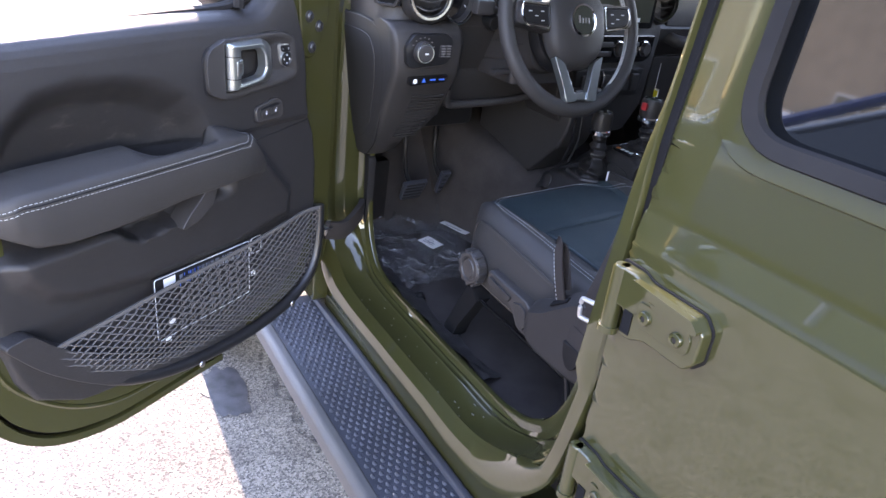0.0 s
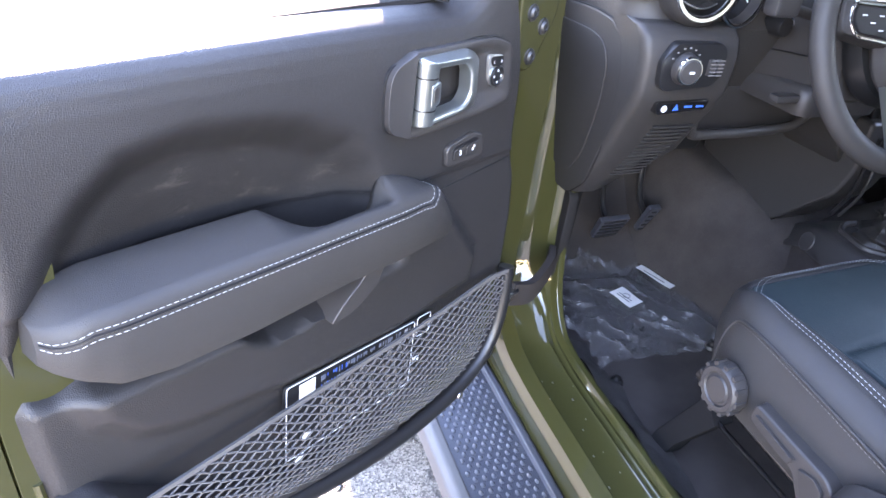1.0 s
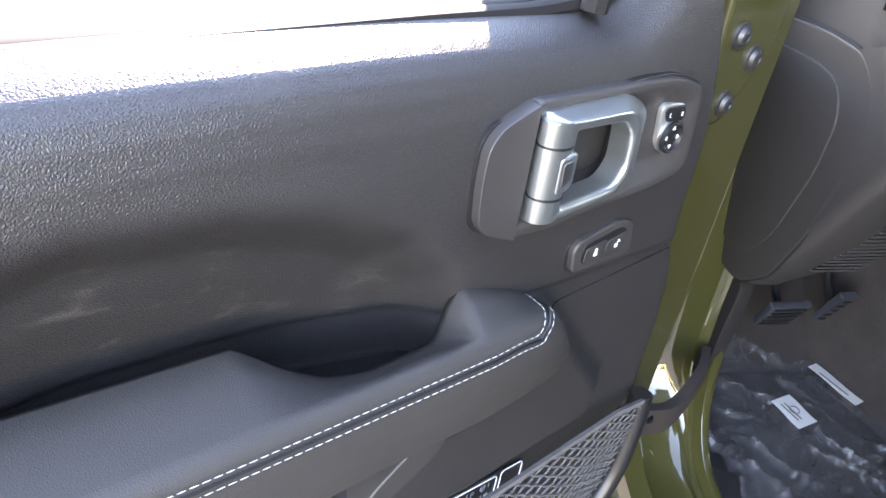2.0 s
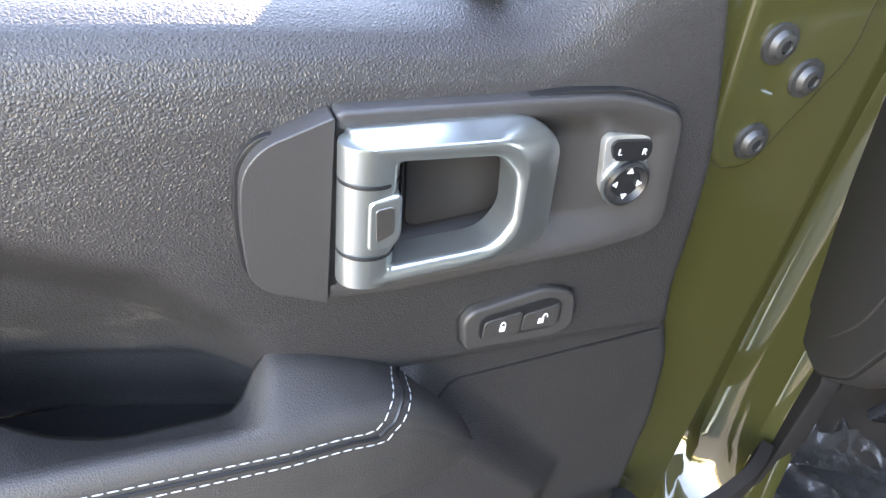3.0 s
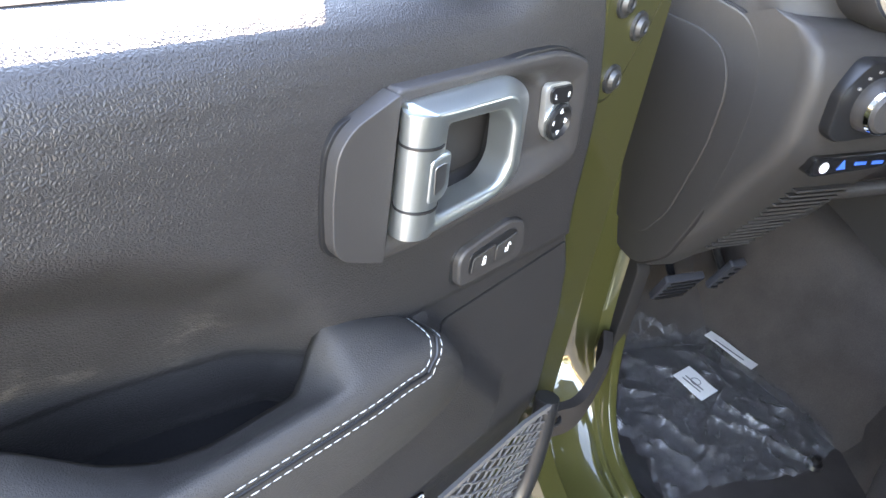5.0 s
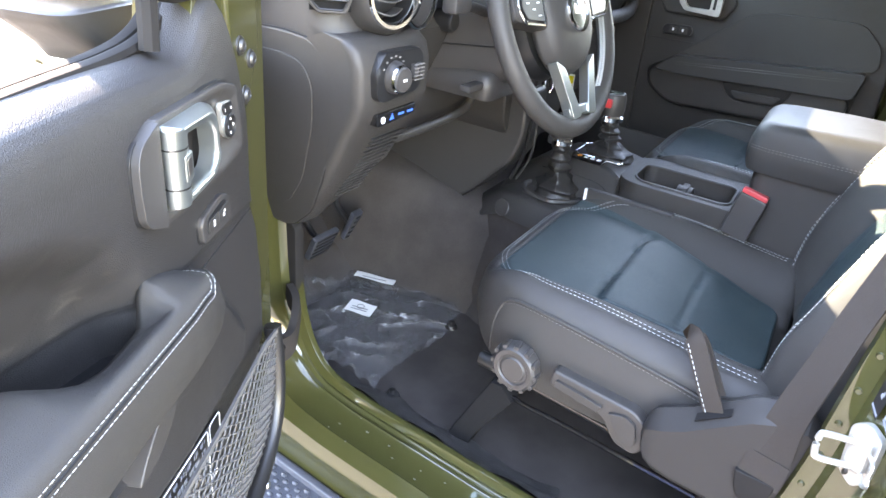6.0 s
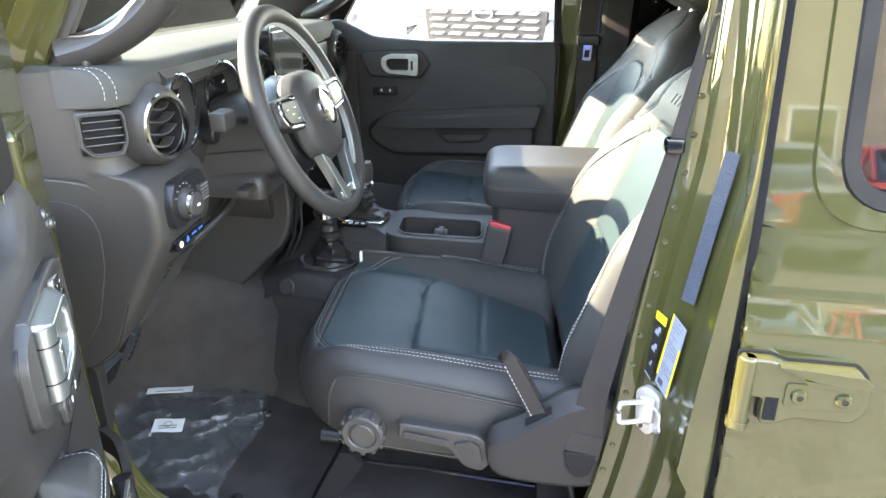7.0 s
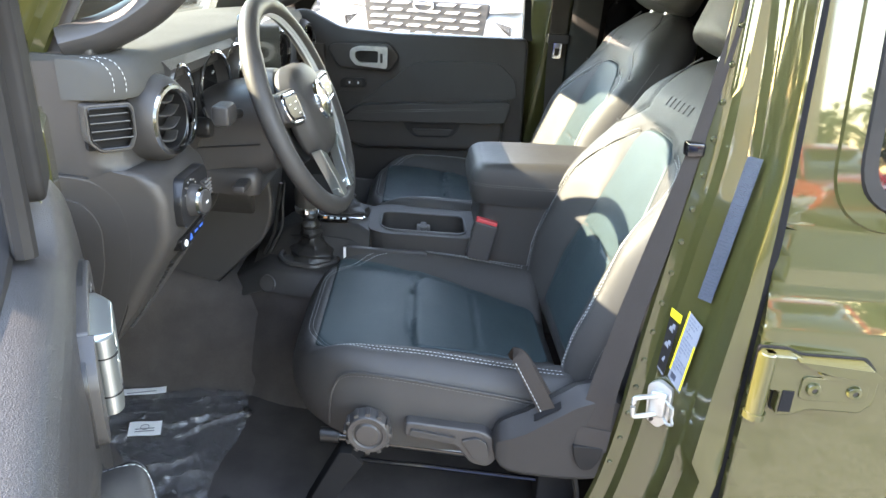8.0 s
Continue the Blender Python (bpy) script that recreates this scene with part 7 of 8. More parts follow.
for sgn in (-1, 1):
    sp = part("side_spoke", onwheel(prism(round_poly([(sgn * 0.055, 0.038), (sgn * 0.155, 0.040), (sgn * 0.158, -0.004), (sgn * 0.06, -0.022)], 0.012), -0.018, 0.012, 0.005, 2, axes="xzy")), MOULD, wheel)
    part("button_frame", onwheel(tube([(x, -0.0195, z) for x, z in round_poly([(sgn * 0.076, 0.032), (sgn * 0.142, 0.034), (sgn * 0.147, 0.012), (sgn * 0.135, -0.008), (sgn * 0.076, -0.014)], 0.008)], 0.0025, 8, up=(0, 1, 0), loop=True)), CHROME, sp)
    part("button_pad", onwheel(prism(round_poly([(sgn * 0.080, 0.028), (sgn * 0.138, 0.030), (sgn * 0.142, 0.012), (sgn * 0.132, -0.004), (sgn * 0.080, -0.010)], 0.006), -0.022, -0.016, 0.002, axes="xzy")), DARK, sp)
    for dx, dz in ((0.095, 0.018), (0.095, 0.0), (0.125, 0.018), (0.11, 0.009)):
        part("button_mark", onwheel(box(sgn * dx - 0.004, sgn * dx + 0.004, -0.0228, -0.0218, dz - 0.0008, dz + 0.0008)), MARK, sp, smooth=False)
# silver V-shaped lower spoke
for sgn in (-1, 1):
    leg = [(sgn * 0.066, -0.066), (sgn * 0.040, -0.080), (sgn * 0.018, -0.138), (sgn * 0.012, -0.156), (sgn * 0.040, -0.158), (sgn * 0.046, -0.13)]
    part("lower_spoke", onwheel(prism(round_poly(leg, 0.006), -0.020, -0.002, 0.004, 3, axes="xzy")), SATIN, wheel)
part("lower_spoke", onwheel(prism(round_poly([(-0.045, -0.138), (0.045, -0.138), (0.042, -0.153), (-0.042, -0.153)], 0.005), -0.017, -0.002, 0.004, 3, axes="xzy")), SATIN, wheel)

# ---------------------------------------------------------------- pedals
for cx, cy, cz, w, h, name, lab in ((0.352, 0.955, 0.712, 0.080, 0.066, "brake_pedal", "black ribbed rubber brake pedal on its arm"), (0.452, 0.955, 0.722, 0.034, 0.085, "accelerator_pedal", "narrow black accelerator pedal")):
    p = empty(name, label=lab, category="pedal")
    m = pose(cx, cy, cz, 28, 0, 0)
    part("pad", prism(round_poly([(-w / 2, h / 2), (-w / 2 + 0.008, -h / 2), (w / 2 - 0.008, -h / 2), (w / 2, h / 2)], 0.006), -0.008, 0.006, 0.003, axes="xzy", m=m), STEPMAT, p)
    for i in range(5):
        part("rib", box(-w / 2 + 0.01, w / 2 - 0.01, -0.011, -0.007, -h / 2 + 0.008 + i * h * 0.19, -h / 2 + 0.012 + i * h * 0.19, 0.001, 1, m), DARK, p)
    part("arm", tube(curve([m @ Vector((0, 0.006, 0.0)), (cx, cy + 0.05, cz + 0.05), (cx - 0.005, cy + 0.06, cz + 0.2)], 5), 0.007, 8), DARK, p)
part("dead_pedal", prism(round_poly([(0.24, 0.60), (0.25, 0.78), (0.31, 0.78), (0.305, 0.60)], 0.01), 1.02, 1.06, 0.006, axes="xzy"), RUBBER, dash)

# ---------------------------------------------------------------- centre console
con = empty("centre_console", label="charcoal moulded centre console with cup holders", category="console")
# rear part: a thick deck with one long opening for two cups
well = round_poly([(0.668, 0.218), (0.668, 0.385), (0.690, 0.402), (0.770, 0.402), (0.782, 0.385), (0.782, 0.218)], 0.024, 5)[::-1]
deck = round_poly([(0.648, 0.188), (0.648, 0.395), (0.668, 0.428), (0.820, 0.428), (0.842, 0.395), (0.842, 0.188)], 0.022, 5)
part("deck", prism(deck, 0.862, 0.930, 0.005, 3, axes="xyz", holes=[well]), PLASTIC, con)
part("cup_floor", box(0.66, 0.79, 0.21, 0.41, 0.858, 0.866), DARK, con)
part("cup_rim", tube([(x, y, 0.931) for x, y in well], 0.0026, 6, loop=True), MOULD, con)
for cy in (0.264, 0.352):
    part("cup_ring", lathe([(0.036, 0.0), (0.041, 0.0), (0.041, 0.022), (0.036, 0.022)], 28, pose(0.725, cy, 0.866)), MOULD, con)
part("cup_divider", prism(round_poly([(0.672, 0.866), (0.676, 0.905), (0.706, 0.928), (0.742, 0.928), (0.774, 0.905), (0.778, 0.866)], 0.006), 0.301, 0.315, 0.003, axes="xzy"), PLASTIC, con)
for dy in (-0.010, 0.010):
    part("cup_finger", prism(round_poly([(0.700, 0.866), (0.704, 0.918), (0.718, 0.926), (0.732, 0.926), (0.746, 0.918), (0.750, 0.866)], 0.006), 0.308 + dy - 0.005, 0.308 + dy + 0.005, 0.002, axes="xzy"), MOULD, con)
# body below and the gear deck in front, one skin
rings = []
for y, xl, xr, zt in ((0.17, 0.640, 0.850, 0.864), (0.30, 0.640, 0.850, 0.864), (0.418, 0.642, 0.848, 0.866), (0.424, 0.652, 0.838, 0.926), (0.45, 0.672, 0.83, 0.934), (0.50, 0.682, 0.825, 0.936), (0.57, 0.69, 0.82, 0.928), (0.62, 0.70, 0.815, 0.905), (0.68, 0.71, 0.80, 0.86)):
    rings.append([(0.612, y, 0.60), (0.630, y, min(0.84, zt - 0.03)), (0.5 * (0.630 + xl), y, 0.5 * (0.84 + zt) if zt > 0.88 else zt - 0.018), (xl, y, zt - 0.010), (xl + 0.010, y, zt), (xr - 0.010, y, zt), (xr, y, zt - 0.010), (0.862, y, min(0.84, zt - 0.03)), (0.872, y, 0.60)])
part("body", loft(rings), PLASTIC, con, angle=50)
part("side_crease", tube(curve([(0.682, 0.60, 0.898), (0.669, 0.53, 0.906), (0.660, 0.46, 0.902), (0.644, 0.425, 0.880), (0.6395, 0.38, 0.862)], 6), 0.0012, 6), DARK, con)
# low front tray round the transfer lever
rings, flank = [], []
for y, xb, xt, zt in ((0.46, 0.560, 0.580, 0.862), (0.54, 0.556, 0.574, 0.863), (0.60, 0.562, 0.580, 0.862), (0.64, 0.574, 0.596, 0.856), (0.68, 0.590, 0.618, 0.836), (0.72, 0.602, 0.634, 0.812), (0.76, 0.612, 0.648, 0.790)):
    low = 0.812 - 0.5 * max(0, y - 0.64)
    rings.append([(xb - 0.002, y, low), (xb, y, min(low + 0.008, zt - 0.02)), (xt - 0.006, y, zt - 0.010), (xt + 0.006, y, zt), (0.76, y, zt + 0.002), (0.78, y, low)])
    flank.append([(xb - 0.05, y, 0.565), (xb - 0.028, y, 0.60), (xb - 0.004, y, 0.74), (xb + 0.012, y, low + 0.004), (0.76, y, low + 0.004), (0.76, y, 0.565)])
part("lever_tray", loft(rings), MOULD, con, angle=50)
part("carpet_flank", loft(flank), CARPET, tunnel)
part("tray_round", lathe([(0.0, 0.002), (0.017, 0.002), (0.019, 0.0), (0.0, 0.0)], 28, pose(0.5695, 0.632, 0.830, 0, -74, -14)), MOULD, con)
part("boot_frame", tube([(x, y, 0.865) for x, y in round_poly([(0.590, 0.535), (0.602, 0.598), (0.635, 0.618), (0.715, 0.605), (0.735, 0.545), (0.715, 0.500), (0.630, 0.492)], 0.012)], 0.006, 8, loop=True), MOULD, con)


def lever(name, x, y, z0, z1, knob_r, label, red):
    """A gear lever: creased leather boot, chrome collar and a capped knob."""
    g = empty(name, label=label, category="gear lever")
    rings = []
    rnd = random.Random(3)
    for i in range(28):
        t = i / 27
        r = float(np.interp(t, [0, 0.08, 0.2, 0.32, 0.42, 0.6, 0.8, 1], [0.047, 0.050, 0.045, 0.031, 0.0185, 0.0205, 0.0185, 0.015])) + 0.0028 * math.sin(t * 34 + 1)
        rings.append([(x - 0.006 * t + (r + (0.006 * math.sin(3 * a + 9 * t) + 0.003 * math.sin(7 * a - 14 * t)) * (1.1 - t)) * math.cos(a), y + 0.01 * t + (r + (0.005 * math.cos(5 * a - 8 * t) + 0.003 * math.sin(6 * a + 17 * t)) * (1.1 - t)) * math.sin(a), z0 + (z1 - z0) * 0.72 * t) for a in np.linspace(0, 2 * math.pi, 22, endpoint=False)])
    part("boot", loft(rings), BOOT, g, "creased leather boot")
    for a in (0.6, 3.6):
        part("boot_stitching", stitches([(q[0] + 0.001 * math.cos(a), q[1] + 0.001 * math.sin(a), q[2]) for q in [ring[int(a / (2 * math.pi) * 22)] for ring in rings]], 0.004, 0.002, 0.0004), THREADDARK, g)
    top = pose(x - 0.006, y + 0.012, z0 + (z1 - z0) * 0.7)
    part("collar", lathe([(0.0, 0.0), (0.014, 0.0), (knob_r * 1.02, 0.006), (knob_r * 1.05, 0.014), (knob_r * 0.9, 0.018), (0.0, 0.018)], 28, top), CHROME, g)
    part("knob", lathe([(0.0, 0.016), (knob_r * 0.92, 0.016), (knob_r, 0.030), (knob_r * 0.98, 0.052), (knob_r * 0.85, 0.060), (0.0, 0.061)], 28, top), MOULD, g)
    part("knob_cap", lathe([(0.0, 0.0625), (knob_r * 0.7, 0.0615), (knob_r * 0.75, 0.059), (0.0, 0.059)], 24, top), SCREEN, g)
    if red:
        part("release_button", box(-knob_r - 0.004, -knob_r + 0.006, -0.008, 0.008, 0.034, 0.052, 0.003, 2, top), RED, g)
    return g


lever("transfer_lever", 0.652, 0.543, 0.862, 1.006, 0.026, "short transfer lever with creased leather boot and chrome collar", False)
lever("gear_lever", 0.752, 0.480, 0.932, 1.036, 0.028, "automatic gear lever with black knob and red button", True)
part("gate_frame", tube([(x, y, 0.9365) for x, y in round_poly([(0.712, 0.440), (0.706, 0.53), (0.72, 0.545), (0.79, 0.545), (0.80, 0.53), (0.795, 0.440)], 0.008)], 0.003, 8, loop=True), CHROME, con)
part("gate_plate", prism(round_poly([(0.684, 0.47), (0.688, 0.54), (0.704, 0.545), (0.706, 0.47)], 0.004), 0.931, 0.9385, 0.001, axes="xyz"), PIANO, con)
for i in range(4):
    part("gear_mark", box(0.690, 0.700, 0.478 + i * 0.014, 0.486 + i * 0.014, 0.9383, 0.9392), ORANGE if i == 3 else MARK, con, smooth=False)

# armrest bin between the seats
ab = empty("armrest_bin", label="dark leather armrest lid on a console bin", category="armrest")
lid = dense(round_poly([(0.638, 0.213), (0.632, 0.08), (0.638, -0.14), (0.856, -0.14), (0.862, 0.08), (0.856, 0.213)], 0.03, 6))
part("lid", pillow(lid, lambda x, y: 1.092 + 0.006 * smooth(0.25, 0.05, y), 1.012, 14, 0.03, 0.028, 0.004, 5, cx=0.747, cy=0.04), LEATHER, ab)
for dz in (0.0, -0.004):
    part("stitching", stitches([(x - 0.0045 if x < 0.74 else x, y + (0.0045 if y > 0.205 else 0), 1.056 + dz) for x, y in [(0.632, -0.13), (0.628, 0.0), (0.628, 0.08), (0.632, 0.183), (0.644, 0.208), (0.70, 0.212), (0.80, 0.212)]], 0.004, 0.002, 0.0004), THREADDARK, ab)
part("bin", prism(round_poly([(0.645, 0.195), (0.645, -0.14), (0.85, -0.14), (0.85, 0.195)], 0.02), 0.60, 1.016, 0.006, axes="xyz"), PLASTIC, ab)
part("latch", box(0.72, 0.775, 0.195, 0.21, 1.0, 1.015, 0.004), DARK, ab)
# booklet tucked between seat and console
bo = empty("booklet", label="thin dark booklet with a white edge beside the console", category="booklet")
part("cover", box(0.612, 0.626, 0.30, 0.47, 0.80, 0.906, 0.002, 1, pose(0, 0, 0)), MOULD, bo)
part("pages", box(0.615, 0.622, 0.305, 0.476, 0.81, 0.903), PAPER, bo)

# ---------------------------------------------------------------- floor protection film and papers
film_mat = bpy.data.materials.new("clear_film")
film_mat.use_nodes = True
_n, _l = film_mat.node_tree.nodes, film_mat.node_tree.links
_p = _n["Principled BSDF"]
_p.inputs["Base Color"].default_value, _p.inputs["Roughness"].default_value, _p.inputs["Alpha"].default_value = (0.14, 0.14, 0.145, 1), 0.11, 0.40
_p.inputs["Specular IOR Level"].default_value = 0.8
bm = bmesh.new()
rows = []
for j in range(110):
    row = []
    for i in range(110):
        u, v = i / 109, j / 109
        x, y = 0.19 + u * 0.33 + 0.008 * math.sin(v * 9), 0.67 + v * (0.30 + 0.09 * smooth(0.9, 0.2, u)) + 0.010 * math.sin(u * 7)
        # sharp folds: creases where two wave fields cross nought
        f1 = noise.noise(Vector((x * 16 + y * 7, y * 9, 2)))
        f2 = noise.noise(Vector((x * 34 - y * 20, y * 30, 7)))
        z = 0.578 + 0.009 * (1 - min(1, abs(f1) * 7)) + 0.006 * (1 - min(1, abs(f2) * 5)) + 0.004 * (1 - min(1, abs(noise.noise(Vector((x * 60 + y * 30, y * 55, 4)))) * 4)) + 0.012 * smooth(0.06, 0.0, u) * abs(math.sin(v * 30)) + max(0, (y - 0.97)) * 0.5
        row.append(bm.verts.new((x, y, z)))
    rows.append(row)
for a, b in zip(rows, rows[1:]):
    for i in range(109):
        bm.faces.new((a[i], a[i + 1], b[i + 1], b[i]))
film = part("floor_film", bm, film_mat)
tagged(film, "crinkled clear protective film on the driver's floor", "film")


def slip(name, x, y, w, d, turn, label, lines):
    p = empty(name, label=label, category="paper")
    b = bmesh.new()
    bmesh.ops.create_grid(b, x_segments=8, y_segments=6, size=0.5)
    for v in b.verts:
        v.co = (v.co.x * w, v.co.y * d, 0.0015 * math.sin(v.co.x * 5) + 0.001 * v.co.y)
    e = bmesh.ops.extrude_face_region(b, geom=list(b.faces))
    for q in e["geom"]:
        if isinstance(q, bmesh.types.BMVert):
            q.co.z += 0.0005
    m = pose(x, y, 0.597, 0, 0, turn)
    b.transform(m)
    part("sheet", b, PAPER, p)
    for i in range(lines):
        part("print_bar", box(-w * 0.3, w * 0.3, d * (0.25 - i * 0.17) - 0.0012, d * (0.25 - i * 0.17) + 0.0012, 0.0022, 0.0026, 0, 1, m), INK, p, smooth=False)
    return p


q = slip("card", 0.364, 0.845, 0.062, 0.045, 106, "white printed card lying on the floor film", 2)
part("stamp_ring", tube([(0.364 + 0.008 * math.cos(a), 0.845 + 0.008 * math.sin(a), 0.6005) for a in np.linspace(0, 2 * math.pi, 20, endpoint=False)], 0.0007, 5, loop=True), INK, q)
slip("paper_strip", 0.482, 0.898, 0.10, 0.024, 109, "narrow white paper strip lying on the floor film", 1)
for x, y in ((0.212, 0.64), (0.47, 0.67)):
    st = empty("mat_post", label="black plastic floor mat fastening post", category="fastener", group="mat posts")
    part("post", lathe([(0.0, 0.016), (0.006, 0.015), (0.007, 0.008), (0.012, 0.006), (0.014, 0.0), (0.0, 0.0)], 14, pose(x, y, 0.575)), DARK, st)
# loose black liner along the sill, creased
bm = bmesh.new()
rows = []
for j in range(50):
    y = 0.30 + j / 49 * 0.46
    row = []
    for i in range(10):
        u = i / 9
        x = 0.148 + 0.06 * u + 0.006 * math.sin(y * 40 + u * 2)
        z = 0.606 - 0.03 * u ** 0.7 + 0.008 * noise.noise(Vector((x * 40, y * 26, 1)))
        row.append(bm.verts.new((x, y, z)))
    rows.append(row)
for a, b in zip(rows, rows[1:]):
    for i in range(9):
        bm.faces.new((a[i], a[i + 1], b[i + 1], b[i]))
liner = part("sill_liner", bm, LEATHER)
tagged(liner, "creased black liner tucked along the door sill", "liner")

# ---------------------------------------------------------------- middle pillar behind the passenger door
part("middle_pillar", prism(round_poly([(1.352, -0.125), (1.352, -0.03), (1.372, 0.016), (1.425, 0.016), (1.425, -0.125)], 0.008), 0.56, 1.68, 0.003, axes="xyz"), PAINT, body)

# ---------------------------------------------------------------- passenger door, closed
pd = empty("passenger_door", label="closed passenger door with charcoal trim seen from inside", category="car door")
PX = 1.335


def pflat(name, outline, lo, hi, mat, parent=pd, r=0.003, rad=0.01, label="", **kw):
    return part(name, prism(round_poly(outline, rad, 5), PX - hi, PX - lo, r, 2, axes="yzx", **kw), mat, parent, label)


pflat("trim_panel", [(0.02, 1.281), (0.01, 0.62), (0.10, 0.6), (0.78, 0.6), (0.80, 0.66), (0.72, 1.32), (0.66, 1.335), (0.604, 1.312), (0.555, 1.288), (0.40, 1.279)], -0.03, 0.0, TRIM, r=0.010, rad=0.02)
pflat("outer_skin", [(0.012, 1.27), (0.005, 0.56), (0.80, 0.56), (0.80, 1.27)], -0.10, -0.034, PAINT, rad=0.01)
# padded field under the waist: proud of the panel, with a sloping front end
pflat("upper_pad", [(0.040, 1.112), (0.050, 1.165), (0.095, 1.207), (0.125, 1.211), (0.30, 1.206), (0.345, 1.198), (0.50, 1.078), (0.55, 1.036)], -0.008, 0.0075, LEATHER, r=0.006, rad=0.018)
pflat("armrest", [(0.060, 1.108), (0.075, 1.045), (0.47, 1.030), (0.556, 1.034), (0.505, 1.074), (0.48, 1.078)], 0.0, 0.048, LEATHER, r=0.018, rad=0.016)
pflat("lower_pad", [(0.075, 1.048), (0.085, 0.960), (0.50, 0.946), (0.565, 0.985), (0.575, 1.022), (0.54, 1.044)], 0.0, 0.030, MOULD, r=0.012, rad=0.03)
pflat("pad_groove", [(0.066, 1.056), (0.075, 0.951), (0.503, 0.937), (0.574, 0.98), (0.586, 1.024), (0.55, 1.052)], -0.004, 0.0025, DARK, r=0.001, rad=0.03)
for dz in (0.0, 0.0055):
    part("stitching", stitches([(PX - 0.0475, 0.075, 1.087 + dz), (PX - 0.0478, 0.30, 1.070 + dz), (PX - 0.0475, 0.505, 1.054 + dz)], 0.005, 0.002, 0.0005), THREAD, pd)
pflat("pull_pocket", [(0.202, 1.040), (0.214, 1.008), (0.234, 0.992), (0.332, 0.988), (0.356, 1.004), (0.382, 1.044)], 0.026, 0.0325, DARK, r=0.002, rad=0.010)
pflat("pull_lip", [(0.224, 1.018), (0.240, 1.000), (0.328, 0.996), (0.345, 1.014)], 0.030, 0.040, MOULD, r=0.003, rad=0.006)
pflat("bezel_gap", [(0.382, 1.213), (0.410, 1.168), (0.568, 1.171), (0.600, 1.228), (0.584, 1.247), (0.413, 1.255)], -0.004, 0.0015, DARK, r=0.0005, rad=0.012)
pflat("handle_bezel", [(0.387, 1.213), (0.414, 1.173), (0.564, 1.176), (0.594, 1.227), (0.580, 1.243), (0.416, 1.250)], 0.0, 0.008, MOULD, rad=0.012)
ph = [(0.421, 1.180), (0.420, 1.240), (0.502, 1.240), (0.528, 1.230), (0.530, 1.206), (0.512, 1.186)]
handle = pflat("release_handle", ph, 0.008, 0.026, WHITEMETAL, r=0.005, rad=0.008, holes=[round_poly([(0.448, 1.194), (0.447, 1.228), (0.500, 1.228), (0.515, 1.222), (0.515, 1.206), (0.503, 1.194)], 0.005)[::-1]])
pflat("pivot_slot", [(0.434, 1.196), (0.434, 1.222), (0.441, 1.222), (0.441, 1.196)], 0.0255, 0.0268, DARK, handle, r=0.0004, rad=0.002)
pflat("finger_well", [(0.44, 1.185), (0.44, 1.236), (0.522, 1.236), (0.522, 1.185)], 0.006, 0.0095, DARK)
lock = pflat("lock_switch", [(0.486, 1.122), (0.480, 1.134), (0.488, 1.148), (0.552, 1.146), (0.563, 1.136), (0.560, 1.119)], 0.0, 0.008, DARK, r=0.002, rad=0.006)
for y in (0.506, 0.532):
    pflat("lock_button", [(y - 0.011, 1.126), (y - 0.011, 1.142), (y + 0.011, 1.142), (y + 0.011, 1.126)], 0.007, 0.0105, MOULD, lock, r=0.001, rad=0.003)
    pflat("lock_mark", [(y - 0.002, 1.131), (y - 0.002, 1.138), (y + 0.003, 1.138), (y + 0.003, 1.131)], 0.0102, 0.0109, MARK, lock, r=0, rad=0.001)
pflat("seam", [(0.60, 1.108), (0.60, 1.106), (0.47, 1.104), (0.47, 1.106)], 0.0, 0.0008, DARK, r=0, rad=0.0005)
pflat("map_net", [(0.40, 0.84), (0.40, 0.70), (0.66, 0.70), (0.66, 0.85)], 0.0, 0.012, FABRIC, rad=0.02)
for pts in ([(0.71, 1.27), (0.60, 1.45), (0.50, 1.64)], [(0.50, 1.64), (0.02, 1.65)], [(0.02, 1.65), (0.01, 1.27)]):
    part("window_post", sweep(curve([(PX + 0.05 + 0.08 * max(0, z - 1.25), y, z) for y, z in pts], 5), [(-0.02, -0.02), (0.02, -0.02), (0.02, 0.02), (-0.02, 0.02)], up=(1, 0, 0)), RUBBER, pd)
# far door mirror
pm = empty("side_mirror", label="black door mirror outside the passenger window", category="mirror")
part("housing", box(1.44, 1.64, 0.66, 0.74, 1.30, 1.45, 0.03, 3), RUBBER, pm)
part("mirror_glass", box(1.455, 1.625, 0.655, 0.661, 1.312, 1.438, 0.004, 2), CHROME, pm)
part("arm", box(1.40, 1.46, 0.68, 0.73, 1.26, 1.33, 0.01), RUBBER, pm)
# grab handles on both windscreen pillars
for gx, sgn in ((0.128, 1), (1.352, -1)):
    gh = empty("grab_handle", label="moulded grab handle on the windscreen pillar", category="handle", group="pillar handles")
    part("grip", tube(curve([(gx, 0.76, 1.345), (gx + sgn * 0.02, 0.70, 1.365), (gx + sgn * 0.022, 0.63, 1.41), (gx + sgn * 0.02, 0.56, 1.50), (gx, 0.53, 1.56)], 8), 0.022, 12, up=(1, 0, 0), ry=0.03), MOULD, gh)
SKEW[0] = 0.0

# ---------------------------------------------------------------- other cars in the car park
LAMP = material("headlamp_lens", (0.7, 0.72, 0.74), 0.12, metal=0.6, coat=1.0, stain=0.15, stain_size=30)
AMBER = material("amber_lens", (0.75, 0.28, 0.02), 0.2, coat=0.8)
TAILRED = material("tail_lens", (0.5, 0.01, 0.012), 0.2, coat=0.8)


